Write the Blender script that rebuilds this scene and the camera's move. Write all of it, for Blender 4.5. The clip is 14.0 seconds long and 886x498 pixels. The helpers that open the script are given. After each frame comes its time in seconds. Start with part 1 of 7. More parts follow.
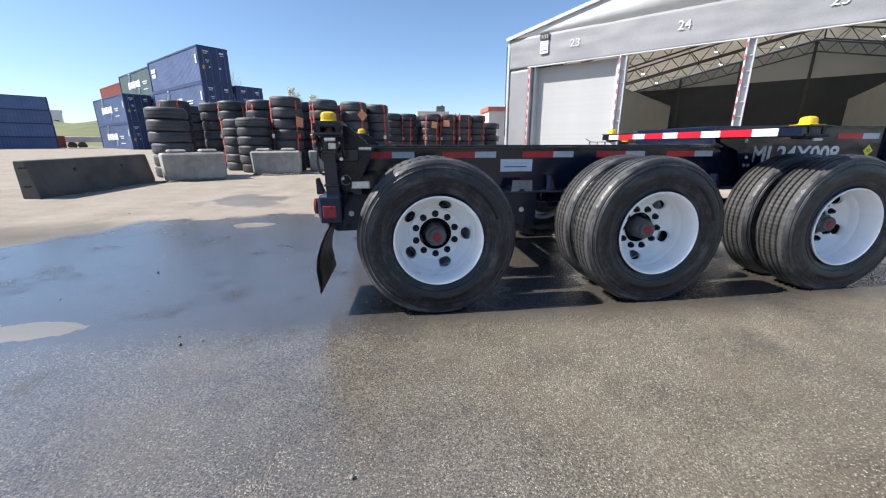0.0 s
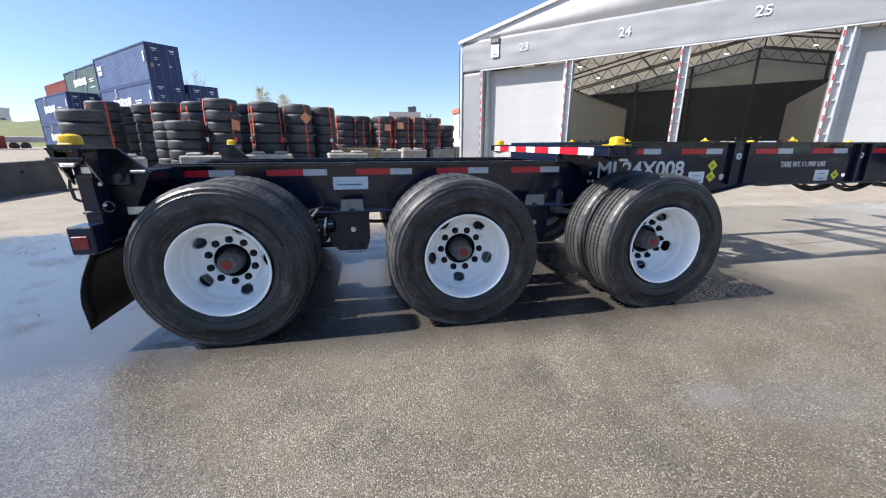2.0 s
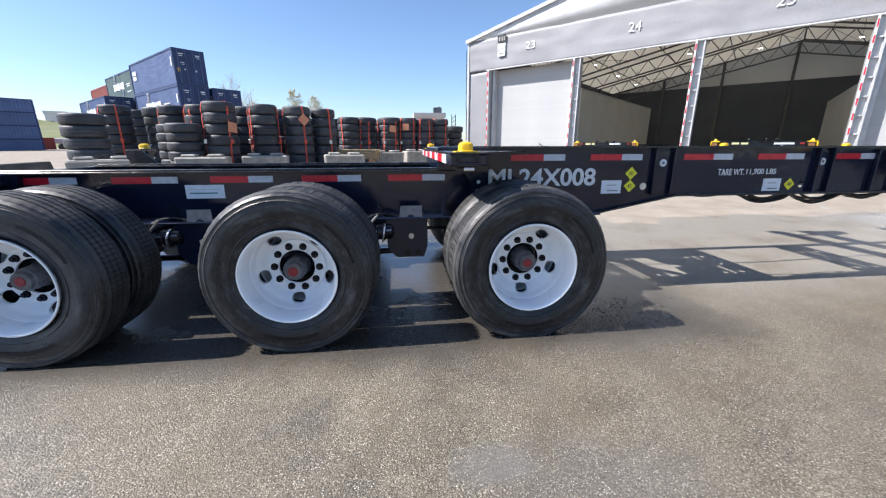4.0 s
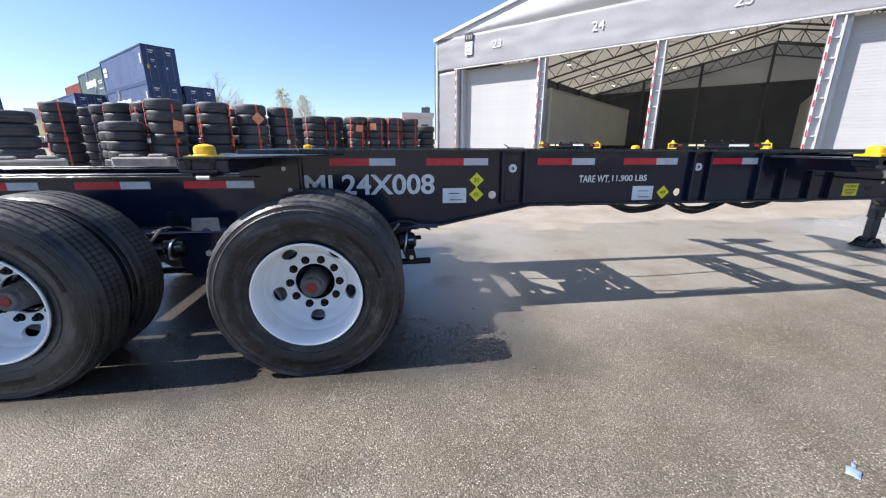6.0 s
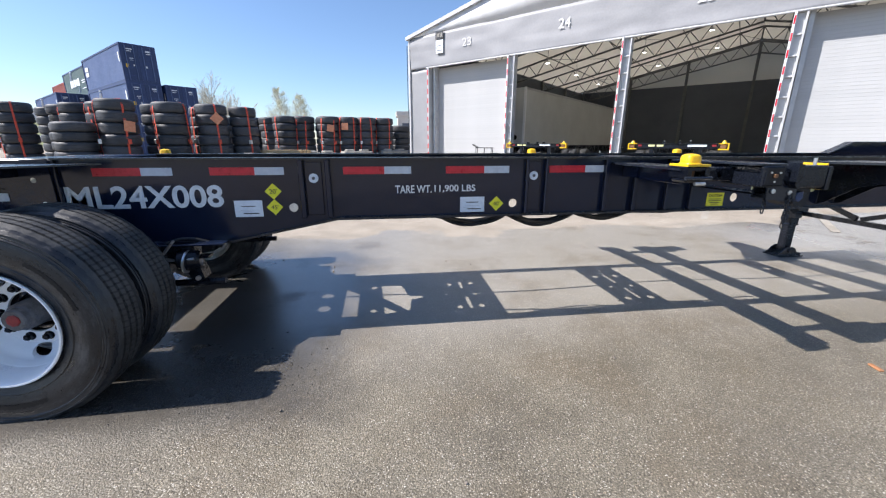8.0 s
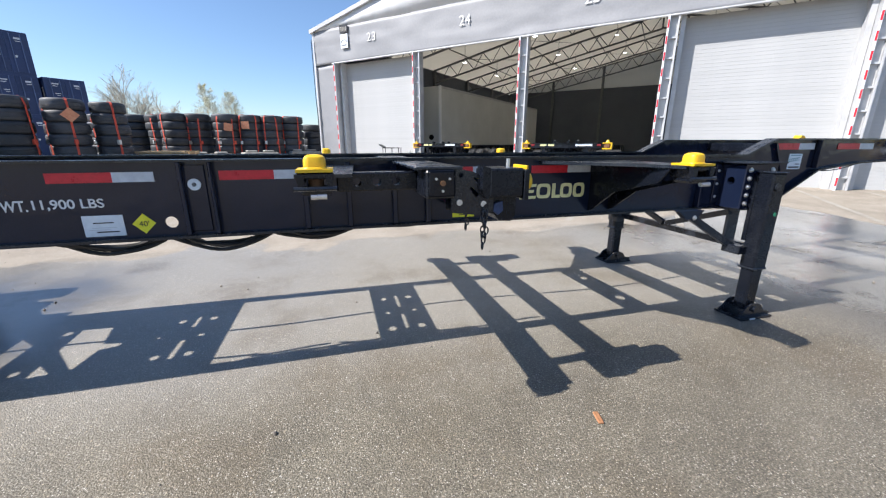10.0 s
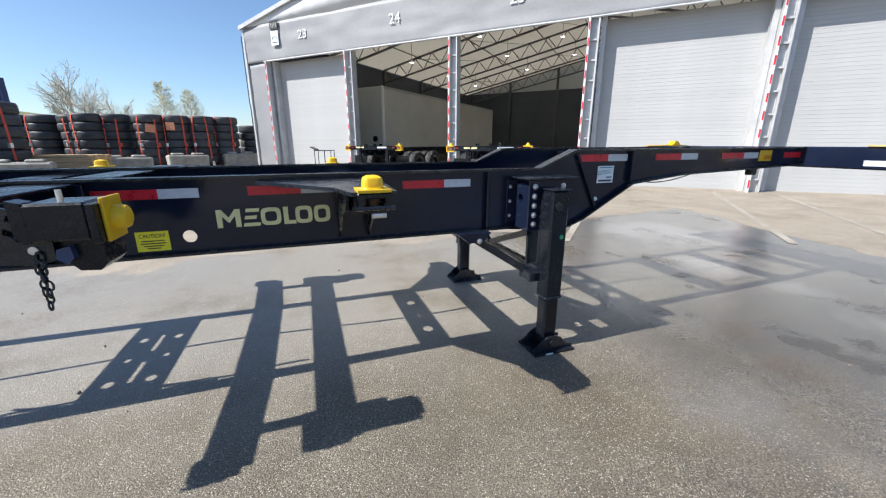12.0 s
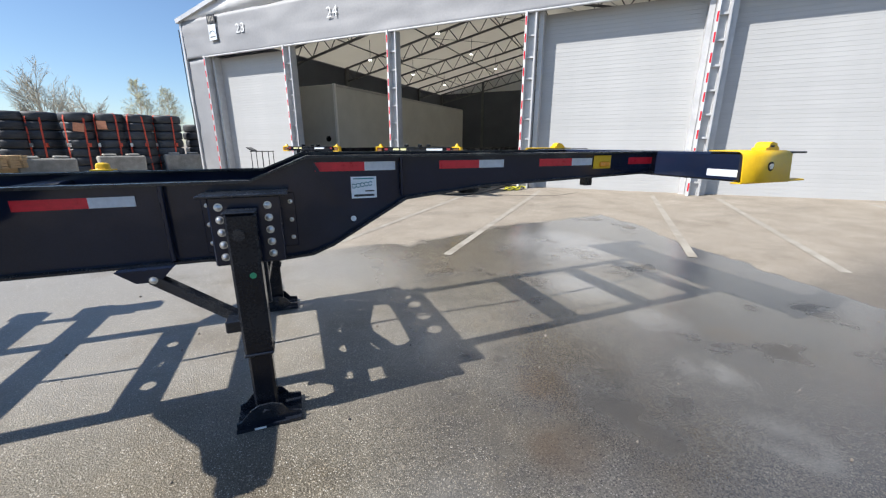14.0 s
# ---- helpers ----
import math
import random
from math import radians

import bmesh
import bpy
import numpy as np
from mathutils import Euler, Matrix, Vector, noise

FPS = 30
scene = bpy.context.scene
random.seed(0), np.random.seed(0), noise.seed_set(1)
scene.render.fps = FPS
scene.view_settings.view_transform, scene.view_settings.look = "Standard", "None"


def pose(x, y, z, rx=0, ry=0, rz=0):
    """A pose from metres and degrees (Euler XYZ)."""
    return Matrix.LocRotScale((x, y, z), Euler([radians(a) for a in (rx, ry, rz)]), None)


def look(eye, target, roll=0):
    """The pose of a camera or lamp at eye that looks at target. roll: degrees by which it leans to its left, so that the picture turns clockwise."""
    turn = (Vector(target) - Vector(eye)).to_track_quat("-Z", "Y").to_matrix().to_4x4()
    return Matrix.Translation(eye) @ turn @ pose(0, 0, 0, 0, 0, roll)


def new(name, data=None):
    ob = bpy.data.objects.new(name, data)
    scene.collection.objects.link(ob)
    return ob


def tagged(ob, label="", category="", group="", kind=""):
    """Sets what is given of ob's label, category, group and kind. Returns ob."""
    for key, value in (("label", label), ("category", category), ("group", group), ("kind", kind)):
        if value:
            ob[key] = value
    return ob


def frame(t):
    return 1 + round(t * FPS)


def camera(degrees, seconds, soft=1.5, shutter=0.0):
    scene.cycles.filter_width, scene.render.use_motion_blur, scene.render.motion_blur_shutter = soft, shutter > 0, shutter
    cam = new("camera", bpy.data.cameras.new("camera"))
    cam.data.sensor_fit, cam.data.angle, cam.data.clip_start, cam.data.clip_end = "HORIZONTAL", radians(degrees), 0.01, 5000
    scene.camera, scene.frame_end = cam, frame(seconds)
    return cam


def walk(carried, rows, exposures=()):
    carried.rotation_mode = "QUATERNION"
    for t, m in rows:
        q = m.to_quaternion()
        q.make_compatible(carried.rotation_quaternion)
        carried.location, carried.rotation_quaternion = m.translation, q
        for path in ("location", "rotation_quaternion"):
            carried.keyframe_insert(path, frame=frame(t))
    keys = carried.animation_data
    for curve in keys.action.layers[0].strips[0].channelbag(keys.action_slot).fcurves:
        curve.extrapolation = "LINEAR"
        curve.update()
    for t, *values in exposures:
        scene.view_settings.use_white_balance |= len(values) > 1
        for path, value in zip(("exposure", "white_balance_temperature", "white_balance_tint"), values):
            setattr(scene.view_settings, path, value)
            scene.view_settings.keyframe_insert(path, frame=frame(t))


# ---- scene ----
cam = camera(99.4, 14.0, soft=1.2)
PATH = [
    (0, (-0.283, -3.685, 1.088), (-0.033, -1.774, 0.551), -0.1),
    (0.5, (-0.017, -3.671, 1.127), (0.3, -1.77, 0.59), -0.1),
    (1, (0.301, -3.705, 1.168), (0.666, -1.814, 0.631), -0.1),
    (1.5, (0.63, -3.719, 1.187), (1.001, -1.829, 0.651), -0.2),
    (2, (0.92, -3.716, 1.22), (1.287, -1.824, 0.684), -0.0),
    (2.5, (1.243, -3.753, 1.256), (1.577, -1.856, 0.72), -0.0),
    (2.7, (1.382, -3.746, 1.26), (1.697, -1.846, 0.725), -0.1),
    (4.8, (2.734, -3.466, 1.254), (2.942, -1.55, 0.719), 0.1),
    (5, (2.859, -3.444, 1.275), (3.076, -1.53, 0.738), 0.2),
    (5.5, (3.229, -3.394, 1.284), (3.475, -1.483, 0.748), 0.1),
    (6, (3.572, -3.322, 1.274), (3.835, -1.412, 0.741), 0.2),
    (6.5, (3.915, -3.243, 1.301), (4.181, -1.335, 0.765), 0.2),
    (7, (4.308, -3.241, 1.32), (4.571, -1.332, 0.785), 0.1),
    (7.2, (4.414, -3.25, 1.331), (4.671, -1.34, 0.796), 0.1),
    (9.3, (6.172, -2.982, 1.33), (6.559, -1.097, 0.786), 0.2),
    (9.5, (6.339, -2.947, 1.321), (6.787, -1.074, 0.785), 0.1),
    (10, (6.74, -2.856, 1.319), (7.259, -1.001, 0.782), -0.0),
    (10.5, (7.106, -2.801, 1.332), (7.662, -0.957, 0.794), 0.1),
    (11, (7.556, -2.872, 1.369), (8.156, -1.041, 0.834), -0.1),
    (11.5, (7.936, -2.867, 1.381), (8.567, -1.046, 0.845), -0.1),
    (12, (8.319, -2.854, 1.401), (8.962, -1.038, 0.864), -0.1),
    (12.5, (8.741, -2.826, 1.407), (9.393, -1.013, 0.87), -0.1),
    (13, (9.17, -2.771, 1.418), (9.827, -0.96, 0.88), -0.1),
    (13.5, (9.644, -2.799, 1.429), (10.321, -0.996, 0.891), -0.1),
    (14, (10.063, -2.789, 1.424), (10.761, -0.993, 0.887), -0.0),
]
walk(cam, [(t, look(eye, target, roll)) for t, eye, target, roll in PATH],
     [(0, 1.06, 6650, 11), (2, 1.12, 6550, 12), (5.5, 1.17, 6500, 14), (7, 1.16, 6500, 14), (9.5, 1.10, 6480, 12), (11, 1.06, 6550, 11), (12, 0.98, 6550, 10), (14, 0.89, 6560, 10)])

# ---- world, sun ----
EL, AZ = 45.9, 0.5                                   # sun's height; its way runs along +x, turned by AZ
world = bpy.data.worlds.new("sky")
scene.world = world
world.use_nodes = True
wn = world.node_tree.nodes
sky = wn.new("ShaderNodeTexSky")
sky.sky_type, sky.sun_disc = "NISHITA", False
sky.sun_elevation, sky.sun_rotation = radians(EL), radians(-90 - AZ)
sky.air_density, sky.dust_density, sky.ozone_density = 1.0, 0.35, 5.6
wn["Background"].inputs[1].default_value = 0.086
world.node_tree.links.new(sky.outputs[0], wn["Background"].inputs[0])
sun = new("sun", bpy.data.lights.new("sun", "SUN"))
sun.data.energy, sun.data.angle, sun.data.color = 4.3, radians(0.55), (1.0, 0.965, 0.91)
sun_way = Vector((math.cos(radians(EL)) * math.cos(radians(AZ)), math.cos(radians(EL)) * math.sin(radians(AZ)), -math.sin(radians(EL))))
sun.matrix_world = look(-30 * sun_way, (0, 0, 0))


# ---- materials ----
def nodes_of(name):
    m = bpy.data.materials.new(name)
    m.use_nodes = True
    t = m.node_tree
    return m, t, t.nodes, t.links, t.nodes["Principled BSDF"]


def noise_node(nd, lk, scale, detail=4.0, rough=0.6, coord="Object", stretch=(1, 1, 1)):
    tc, mp, nz = nd.new("ShaderNodeTexCoord"), nd.new("ShaderNodeMapping"), nd.new("ShaderNodeTexNoise")
    mp.inputs["Scale"].default_value = stretch
    nz.inputs["Scale"].default_value, nz.inputs["Detail"].default_value, nz.inputs["Roughness"].default_value = scale, detail, rough
    lk.new(tc.outputs[coord], mp.inputs[0])
    lk.new(mp.outputs[0], nz.inputs["Vector"])
    return nz


def ramp(nd, lk, src, stops):
    r = nd.new("ShaderNodeValToRGB")
    r.color_ramp.elements[0].position, r.color_ramp.elements[0].color = stops[0][0], (*stops[0][1], 1)
    r.color_ramp.elements[1].position, r.color_ramp.elements[1].color = stops[-1][0], (*stops[-1][1], 1)
    for p, c in stops[1:-1]:
        e = r.color_ramp.elements.new(p)
        e.color = (*c, 1)
    lk.new(src, r.inputs[0])
    return r


def mixed(nd, lk, fac, a, b, blend="MIX"):
    m = nd.new("ShaderNodeMix")
    m.data_type, m.blend_type = "RGBA", blend
    for sock, v in ((m.inputs[0], fac), (m.inputs[6], a), (m.inputs[7], b)):
        if isinstance(v, (int, float)):
            sock.default_value = v
        elif isinstance(v, tuple):
            sock.default_value = (*v, 1)
        else:
            lk.new(v, sock)
    return m.outputs[2]


def calc(nd, lk, op, a, b=0.0, c=0.0):
    m = nd.new("ShaderNodeMath")
    m.operation = op
    for sock, v in zip(m.inputs, (a, b, c)):
        if isinstance(v, (int, float)):
            sock.default_value = v
        else:
            lk.new(v, sock)
    return m.outputs[0]


def surface(name, dark, light, rough=(0.5, 0.6), metal=0.0, scale=3.0, fine=60.0, bump=0.15, stretch=(1, 1, 1), coat=0.0, spec=0.5, vary=0.0, coord="Object", wave=0.0):
    """A plain surface with stains at one scale and grain at another; vary: the change from piece to piece; wave: shallow dents."""
    m, t, nd, lk, bs = nodes_of(name)
    big, small = noise_node(nd, lk, scale, 5, 0.6, coord, stretch), noise_node(nd, lk, fine, 4, 0.65, coord, stretch)
    both = calc(nd, lk, "ADD", calc(nd, lk, "MULTIPLY", big.outputs[0], 0.65), calc(nd, lk, "MULTIPLY", small.outputs[0], 0.35))
    colour = ramp(nd, lk, both, [(0.36, dark), (0.62, light)]).outputs[0]
    if vary:
        info = nd.new("ShaderNodeObjectInfo")
        k = calc(nd, lk, "ADD", calc(nd, lk, "MULTIPLY", info.outputs["Random"], vary), 1 - vary / 2)
        colour = mixed(nd, lk, 1.0, colour, k, "MULTIPLY")
    lk.new(colour, bs.inputs["Base Color"])
    lk.new(ramp(nd, lk, both, [(0.35, (rough[0],) * 3), (0.65, (rough[1],) * 3)]).outputs[0], bs.inputs["Roughness"])
    bs.inputs["Metallic"].default_value, bs.inputs["Coat Weight"].default_value = metal, coat
    bs.inputs["Specular IOR Level"].default_value = spec
    if bump:
        b = nd.new("ShaderNodeBump")
        b.inputs["Strength"].default_value, b.inputs["Distance"].default_value = bump, 0.004
        lk.new(small.outputs[0], b.inputs["Height"])
        if wave:
            w = nd.new("ShaderNodeBump")
            w.inputs["Strength"].default_value, w.inputs["Distance"].default_value = wave, 0.03
            lk.new(noise_node(nd, lk, 7.0, 2, 0.4, coord).outputs[0], w.inputs["Height"])
            lk.new(w.outputs[0], b.inputs["Normal"])
        lk.new(b.outputs[0], bs.inputs["Normal"])
    return m


BLACK = surface("gloss_black_paint", (0.0052, 0.0090, 0.0230), (0.0090, 0.0145, 0.0350), (0.10, 0.20), scale=1.3, fine=140, bump=0.03, spec=0.42, wave=0.12)
BLACK_FLANGE = surface("worn_black_paint", (0.006, 0.0085, 0.016), (0.016, 0.0195, 0.026), (0.16, 0.34), scale=5, fine=160, bump=0.12, spec=0.5, wave=0.15)
BLACK_DULL = surface("satin_black_paint", (0.0036, 0.0049, 0.0090), (0.0078, 0.0100, 0.0155), (0.16, 0.34), scale=4, fine=90, bump=0.12, spec=0.3, wave=0.2)
YELLOW = surface("yellow_paint", (0.62, 0.37, 0.004), (0.74, 0.47, 0.01), (0.35, 0.5), scale=9, fine=120, bump=0.1)
RUBBER = surface("black_rubber", (0.004, 0.0046, 0.006), (0.012, 0.0125, 0.0145), (0.3, 0.5), scale=6, fine=150, bump=0.2, spec=0.25)
RUBBER_OLD = surface("dusty_rubber", (0.019, 0.0215, 0.026), (0.06, 0.064, 0.072), (0.45, 0.7), scale=2.5, fine=60, bump=0.3, vary=0.5)
RIM_WHITE = surface("white_wheel_paint", (0.85, 0.865, 0.885), (0.90, 0.91, 0.925), (0.25, 0.4), scale=9, fine=90, bump=0.08)
STEEL = surface("zinc_plated_steel", (0.45, 0.45, 0.46), (0.7, 0.7, 0.7), (0.25, 0.4), 0.9, 20, 200, 0.1)
HUB_GREY = surface("grey_cast_hub", (0.07, 0.07, 0.075), (0.14, 0.14, 0.15), (0.35, 0.5), 0.3, 25, 200, 0.2)
RED_PLASTIC = surface("red_plastic", (0.17, 0.010, 0.014), (0.27, 0.016, 0.022), (0.25, 0.4), scale=20, bump=0.03)
TAPE_RED = surface("red_reflective_tape", (0.48, 0.008, 0.02), (0.64, 0.015, 0.034), (0.25, 0.4), scale=30, fine=260, bump=0.1)
TAPE_WHITE = surface("silver_reflective_tape", (0.46, 0.49, 0.55), (0.58, 0.62, 0.67), (0.28, 0.42), scale=30, fine=260, bump=0.1)
AMBER = surface("amber_lens", (0.55, 0.2, 0.01), (0.75, 0.3, 0.02), (0.15, 0.25), scale=30, bump=0.05)
PAINT_WHITE = surface("white_lettering", (0.56, 0.58, 0.6), (0.72, 0.74, 0.76), (0.4, 0.5), scale=20, bump=0.02)
PAINT_CREAM = surface("pale_yellow_lettering", (0.62, 0.6, 0.3), (0.76, 0.73, 0.4), (0.4, 0.5), scale=20, bump=0.02)
NUMBER_GREY = surface("pale_grey_lettering", (0.58, 0.59, 0.6), (0.68, 0.69, 0.7), (0.4, 0.5), scale=20, bump=0.02)
STICKER = surface("white_sticker", (0.6, 0.66, 0.72), (0.72, 0.77, 0.82), (0.35, 0.45), scale=20, bump=0.02)
STICKER_YELLOW = surface("yellow_sticker", (0.72, 0.68, 0.02), (0.82, 0.78, 0.04), (0.35, 0.45), scale=20, bump=0.02)
INK = surface("dark_ink", (0.012, 0.014, 0.02), (0.02, 0.022, 0.03), (0.5, 0.6), scale=20, bump=0.0)
INK_TEAL = surface("teal_ink", (0.01, 0.16, 0.19), (0.015, 0.2, 0.24), (0.5, 0.6), scale=20, bump=0.0)
CONCRETE = surface("grey_cast_concrete", (0.2, 0.19, 0.172), (0.42, 0.405, 0.365), (0.8, 0.95), scale=2.2, fine=45, bump=0.5, vary=0.2)
CONCRETE_DARK = surface("weathered_concrete", (0.05, 0.048, 0.044), (0.12, 0.115, 0.105), (0.8, 0.95), scale=1.6, fine=40, bump=0.5)
STRAP = surface("orange_ratchet_strap", (0.52, 0.055, 0.03), (0.66, 0.10, 0.055), (0.6, 0.8), scale=12, fine=120, bump=0.2)
LATCH_BLUE = surface("blue_reflection_paint", (0.012, 0.026, 0.08), (0.03, 0.055, 0.14), (0.4, 0.6), scale=30, bump=0.1)
CARD = surface("orange_placard", (0.55, 0.2, 0.1), (0.68, 0.32, 0.19), (0.6, 0.8), scale=12, fine=90, bump=0.1)
FABRIC_GREY = surface("grey_tent_fabric", (0.235, 0.24, 0.255), (0.29, 0.295, 0.31), (0.5, 0.65), scale=0.6, fine=14, bump=0.25)
ALU = surface("painted_aluminium", (0.42, 0.425, 0.435), (0.55, 0.555, 0.565), (0.35, 0.5), 0.15, 3, 50, 0.1)
GABLE_WHITE = surface("white_gable_fabric", (0.62, 0.63, 0.645), (0.70, 0.71, 0.72), (0.5, 0.65), scale=0.6, fine=14, bump=0.2)
DOOR_WHITE = surface("white_roller_door", (0.385, 0.391, 0.396), (0.43, 0.436, 0.44), (0.4, 0.55), scale=0.8, fine=25, bump=0.06, stretch=(1, 1, 6), vary=0.05)
FRAME_GREY = surface("grey_steel_truss", (0.10, 0.105, 0.11), (0.17, 0.175, 0.18), (0.4, 0.6), 0.4, 4, 60, 0.1)
WALL_DARK = surface("dark_grey_wall_sheet", (0.070, 0.081, 0.104), (0.100, 0.114, 0.140), (0.6, 0.75), scale=0.5, fine=20, bump=0.1)
VAN_WHITE = surface("white_van_body", (0.55, 0.56, 0.55), (0.66, 0.67, 0.66), (0.35, 0.5), scale=0.7, fine=30, bump=0.05)
WOOD = surface("sawn_timber", (0.34, 0.22, 0.11), (0.52, 0.38, 0.22), (0.7, 0.85), scale=3, fine=40, bump=0.3, stretch=(1, 8, 8))
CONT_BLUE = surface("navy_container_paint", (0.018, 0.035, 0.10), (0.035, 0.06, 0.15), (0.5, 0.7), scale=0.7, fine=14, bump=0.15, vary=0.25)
CONT_LIGHT = surface("mid_blue_container_paint", (0.068, 0.105, 0.215), (0.11, 0.16, 0.29), (0.5, 0.7), scale=0.7, fine=14, bump=0.15, vary=0.25)
CONT_GREEN = surface("grey_green_container_paint", (0.09, 0.135, 0.13), (0.13, 0.185, 0.175), (0.5, 0.7), scale=0.7, fine=14, bump=0.15)
CONT_RED = surface("brick_red_container_paint", (0.22, 0.045, 0.035), (0.3, 0.075, 0.055), (0.5, 0.7), scale=0.7, fine=14, bump=0.15)
BARK = surface("grey_bark", (0.42, 0.385, 0.31), (0.55, 0.51, 0.42), (0.8, 0.95), scale=3, fine=30, bump=0.6)
LEAF = surface("young_leaves", (0.5, 0.5, 0.3), (0.6, 0.6, 0.4), (0.6, 0.8), scale=2, fine=10, bump=0)
GRASS = surface("grass_bank", (0.085, 0.10, 0.035), (0.16, 0.175, 0.075), (0.8, 0.95), scale=0.25, fine=4, bump=0.5)
PALE_WALL = surface("pale_wall", (0.5, 0.46, 0.42), (0.62, 0.58, 0.54), (0.7, 0.85), scale=0.3, fine=6, bump=0.1)
RED_ROOF = surface("red_cladding", (0.42, 0.10, 0.07), (0.52, 0.15, 0.10), (0.6, 0.8), scale=0.3, fine=6, bump=0.1)
LINE_PAINT = surface("worn_white_line_paint", (0.22, 0.195, 0.16), (0.36, 0.335, 0.29), (0.7, 0.9), scale=3, fine=50, bump=0.3)
HOSE = surface("black_cable_sheath", (0.008, 0.008, 0.009), (0.02, 0.02, 0.022), (0.4, 0.6), scale=10, bump=0.1)
PEBBLE = surface("loose_stone", (0.10, 0.085, 0.07), (0.24, 0.21, 0.18), (0.7, 0.9), scale=30, bump=0.2)
PLASTIC_BLUE = surface("pale_blue_plastic", (0.20, 0.28, 0.44), (0.33, 0.42, 0.58), (0.3, 0.5), scale=30, bump=0.1)
GRIT = surface("grey_grit", (0.05, 0.046, 0.04), (0.17, 0.155, 0.135), (0.8, 0.95), scale=14, fine=80, bump=0.4)
MUD = surface("dark_mud_clod", (0.02, 0.018, 0.016), (0.05, 0.045, 0.04), (0.7, 0.9), scale=40, bump=0.3)
RUSTY = surface("rusty_steel", (0.10, 0.045, 0.02), (0.26, 0.13, 0.06), (0.6, 0.8), 0.2, 20, 150, 0.3)
CAP_GREY = surface("grey_primer", (0.16, 0.165, 0.175), (0.26, 0.265, 0.275), (0.4, 0.6), 0.2, 25, 120, 0.2)
GREEN_PAINT = surface("green_paint_dot", (0.02, 0.25, 0.12), (0.03, 0.33, 0.17), (0.4, 0.5), bump=0)


def tyre_rubber():
    """Wheel tyres: dusty tread cut by fine sipes across it, dark sidewalls with a scuffed shoulder; own y is the axle."""
    m, t, nd, lk, bs = nodes_of("tyre_rubber")
    tc, sep = nd.new("ShaderNodeTexCoord"), nd.new("ShaderNodeSeparateXYZ")
    lk.new(tc.outputs["Object"], sep.inputs[0])
    x, y, z = sep.outputs
    r = calc(nd, lk, "SQRT", calc(nd, lk, "ADD", calc(nd, lk, "MULTIPLY", x, x), calc(nd, lk, "MULTIPLY", z, z)))
    turn = calc(nd, lk, "ADD", calc(nd, lk, "ARCTAN2", z, x), calc(nd, lk, "MULTIPLY", calc(nd, lk, "SINE", calc(nd, lk, "MULTIPLY", y, 130)), 0.004))
    tooth = calc(nd, lk, "FRACT", calc(nd, lk, "MULTIPLY", turn, 104 / (2 * math.pi)))
    sipe = calc(nd, lk, "LESS_THAN", calc(nd, lk, "ABSOLUTE", calc(nd, lk, "SUBTRACT", tooth, 0.5)), 0.16)
    tread = calc(nd, lk, "GREATER_THAN", r, 0.519)
    sipe = calc(nd, lk, "MULTIPLY", sipe, calc(nd, lk, "LESS_THAN", calc(nd, lk, "ABSOLUTE", y), 0.074))         # the shoulder ribs are plain
    big, small = noise_node(nd, lk, 7, 5, 0.65), noise_node(nd, lk, 170, 4, 0.7)
    both = calc(nd, lk, "ADD", calc(nd, lk, "MULTIPLY", big.outputs[0], 0.6), calc(nd, lk, "MULTIPLY", small.outputs[0], 0.4))
    polar = nd.new("ShaderNodeCombineXYZ")                      # smears that run round the sidewall
    for sock, v in zip(polar.inputs, (calc(nd, lk, "COSINE", turn), calc(nd, lk, "MULTIPLY", r, 16.0), calc(nd, lk, "SINE", turn))):
        lk.new(v, sock)
    smear = nd.new("ShaderNodeTexNoise")
    smear.inputs["Scale"].default_value, smear.inputs["Detail"].default_value, smear.inputs["Roughness"].default_value = 1.7, 6.0, 0.68
    lk.new(polar.outputs[0], smear.inputs["Vector"])
    both = calc(nd, lk, "ADD", calc(nd, lk, "MULTIPLY", both, 0.55), calc(nd, lk, "MULTIPLY", smear.outputs[0], 0.45))
    wall = ramp(nd, lk, both, [(0.43, (0.0028, 0.0038, 0.0070)), (0.51, (0.0066, 0.0082, 0.0125)), (0.585, (0.052, 0.054, 0.058))]).outputs[0]
    scuff = ramp(nd, lk, both, [(0.40, (0.008, 0.0092, 0.012)), (0.52, (0.022, 0.023, 0.026)), (0.62, (0.085, 0.086, 0.088))]).outputs[0]
    dust = ramp(nd, lk, both, [(0.40, (0.016, 0.0168, 0.0185)), (0.60, (0.092, 0.091, 0.088))]).outputs[0]
    bs.inputs["Specular IOR Level"].default_value = 0.5
    shoulder = nd.new("ShaderNodeMapRange")
    shoulder.inputs[1].default_value, shoulder.inputs[2].default_value = 0.452, 0.488
    lk.new(r, shoulder.inputs[0])
    col = mixed(nd, lk, shoulder.outputs[0], wall, scuff)
    col = mixed(nd, lk, tread, col, dust)
    col = mixed(nd, lk, calc(nd, lk, "MULTIPLY", calc(nd, lk, "MULTIPLY", sipe, tread), 0.6), col, (0.008, 0.008, 0.009))
    lk.new(col, bs.inputs["Base Color"])
    lk.new(calc(nd, lk, "ADD", calc(nd, lk, "MULTIPLY", tread, 0.3), ramp(nd, lk, both, [(0.42, (0.24,) * 3), (0.60, (0.55,) * 3)]).outputs[0]), bs.inputs["Roughness"])
    bp = nd.new("ShaderNodeBump")
    bp.inputs["Strength"].default_value, bp.inputs["Distance"].default_value = 0.3, 0.004
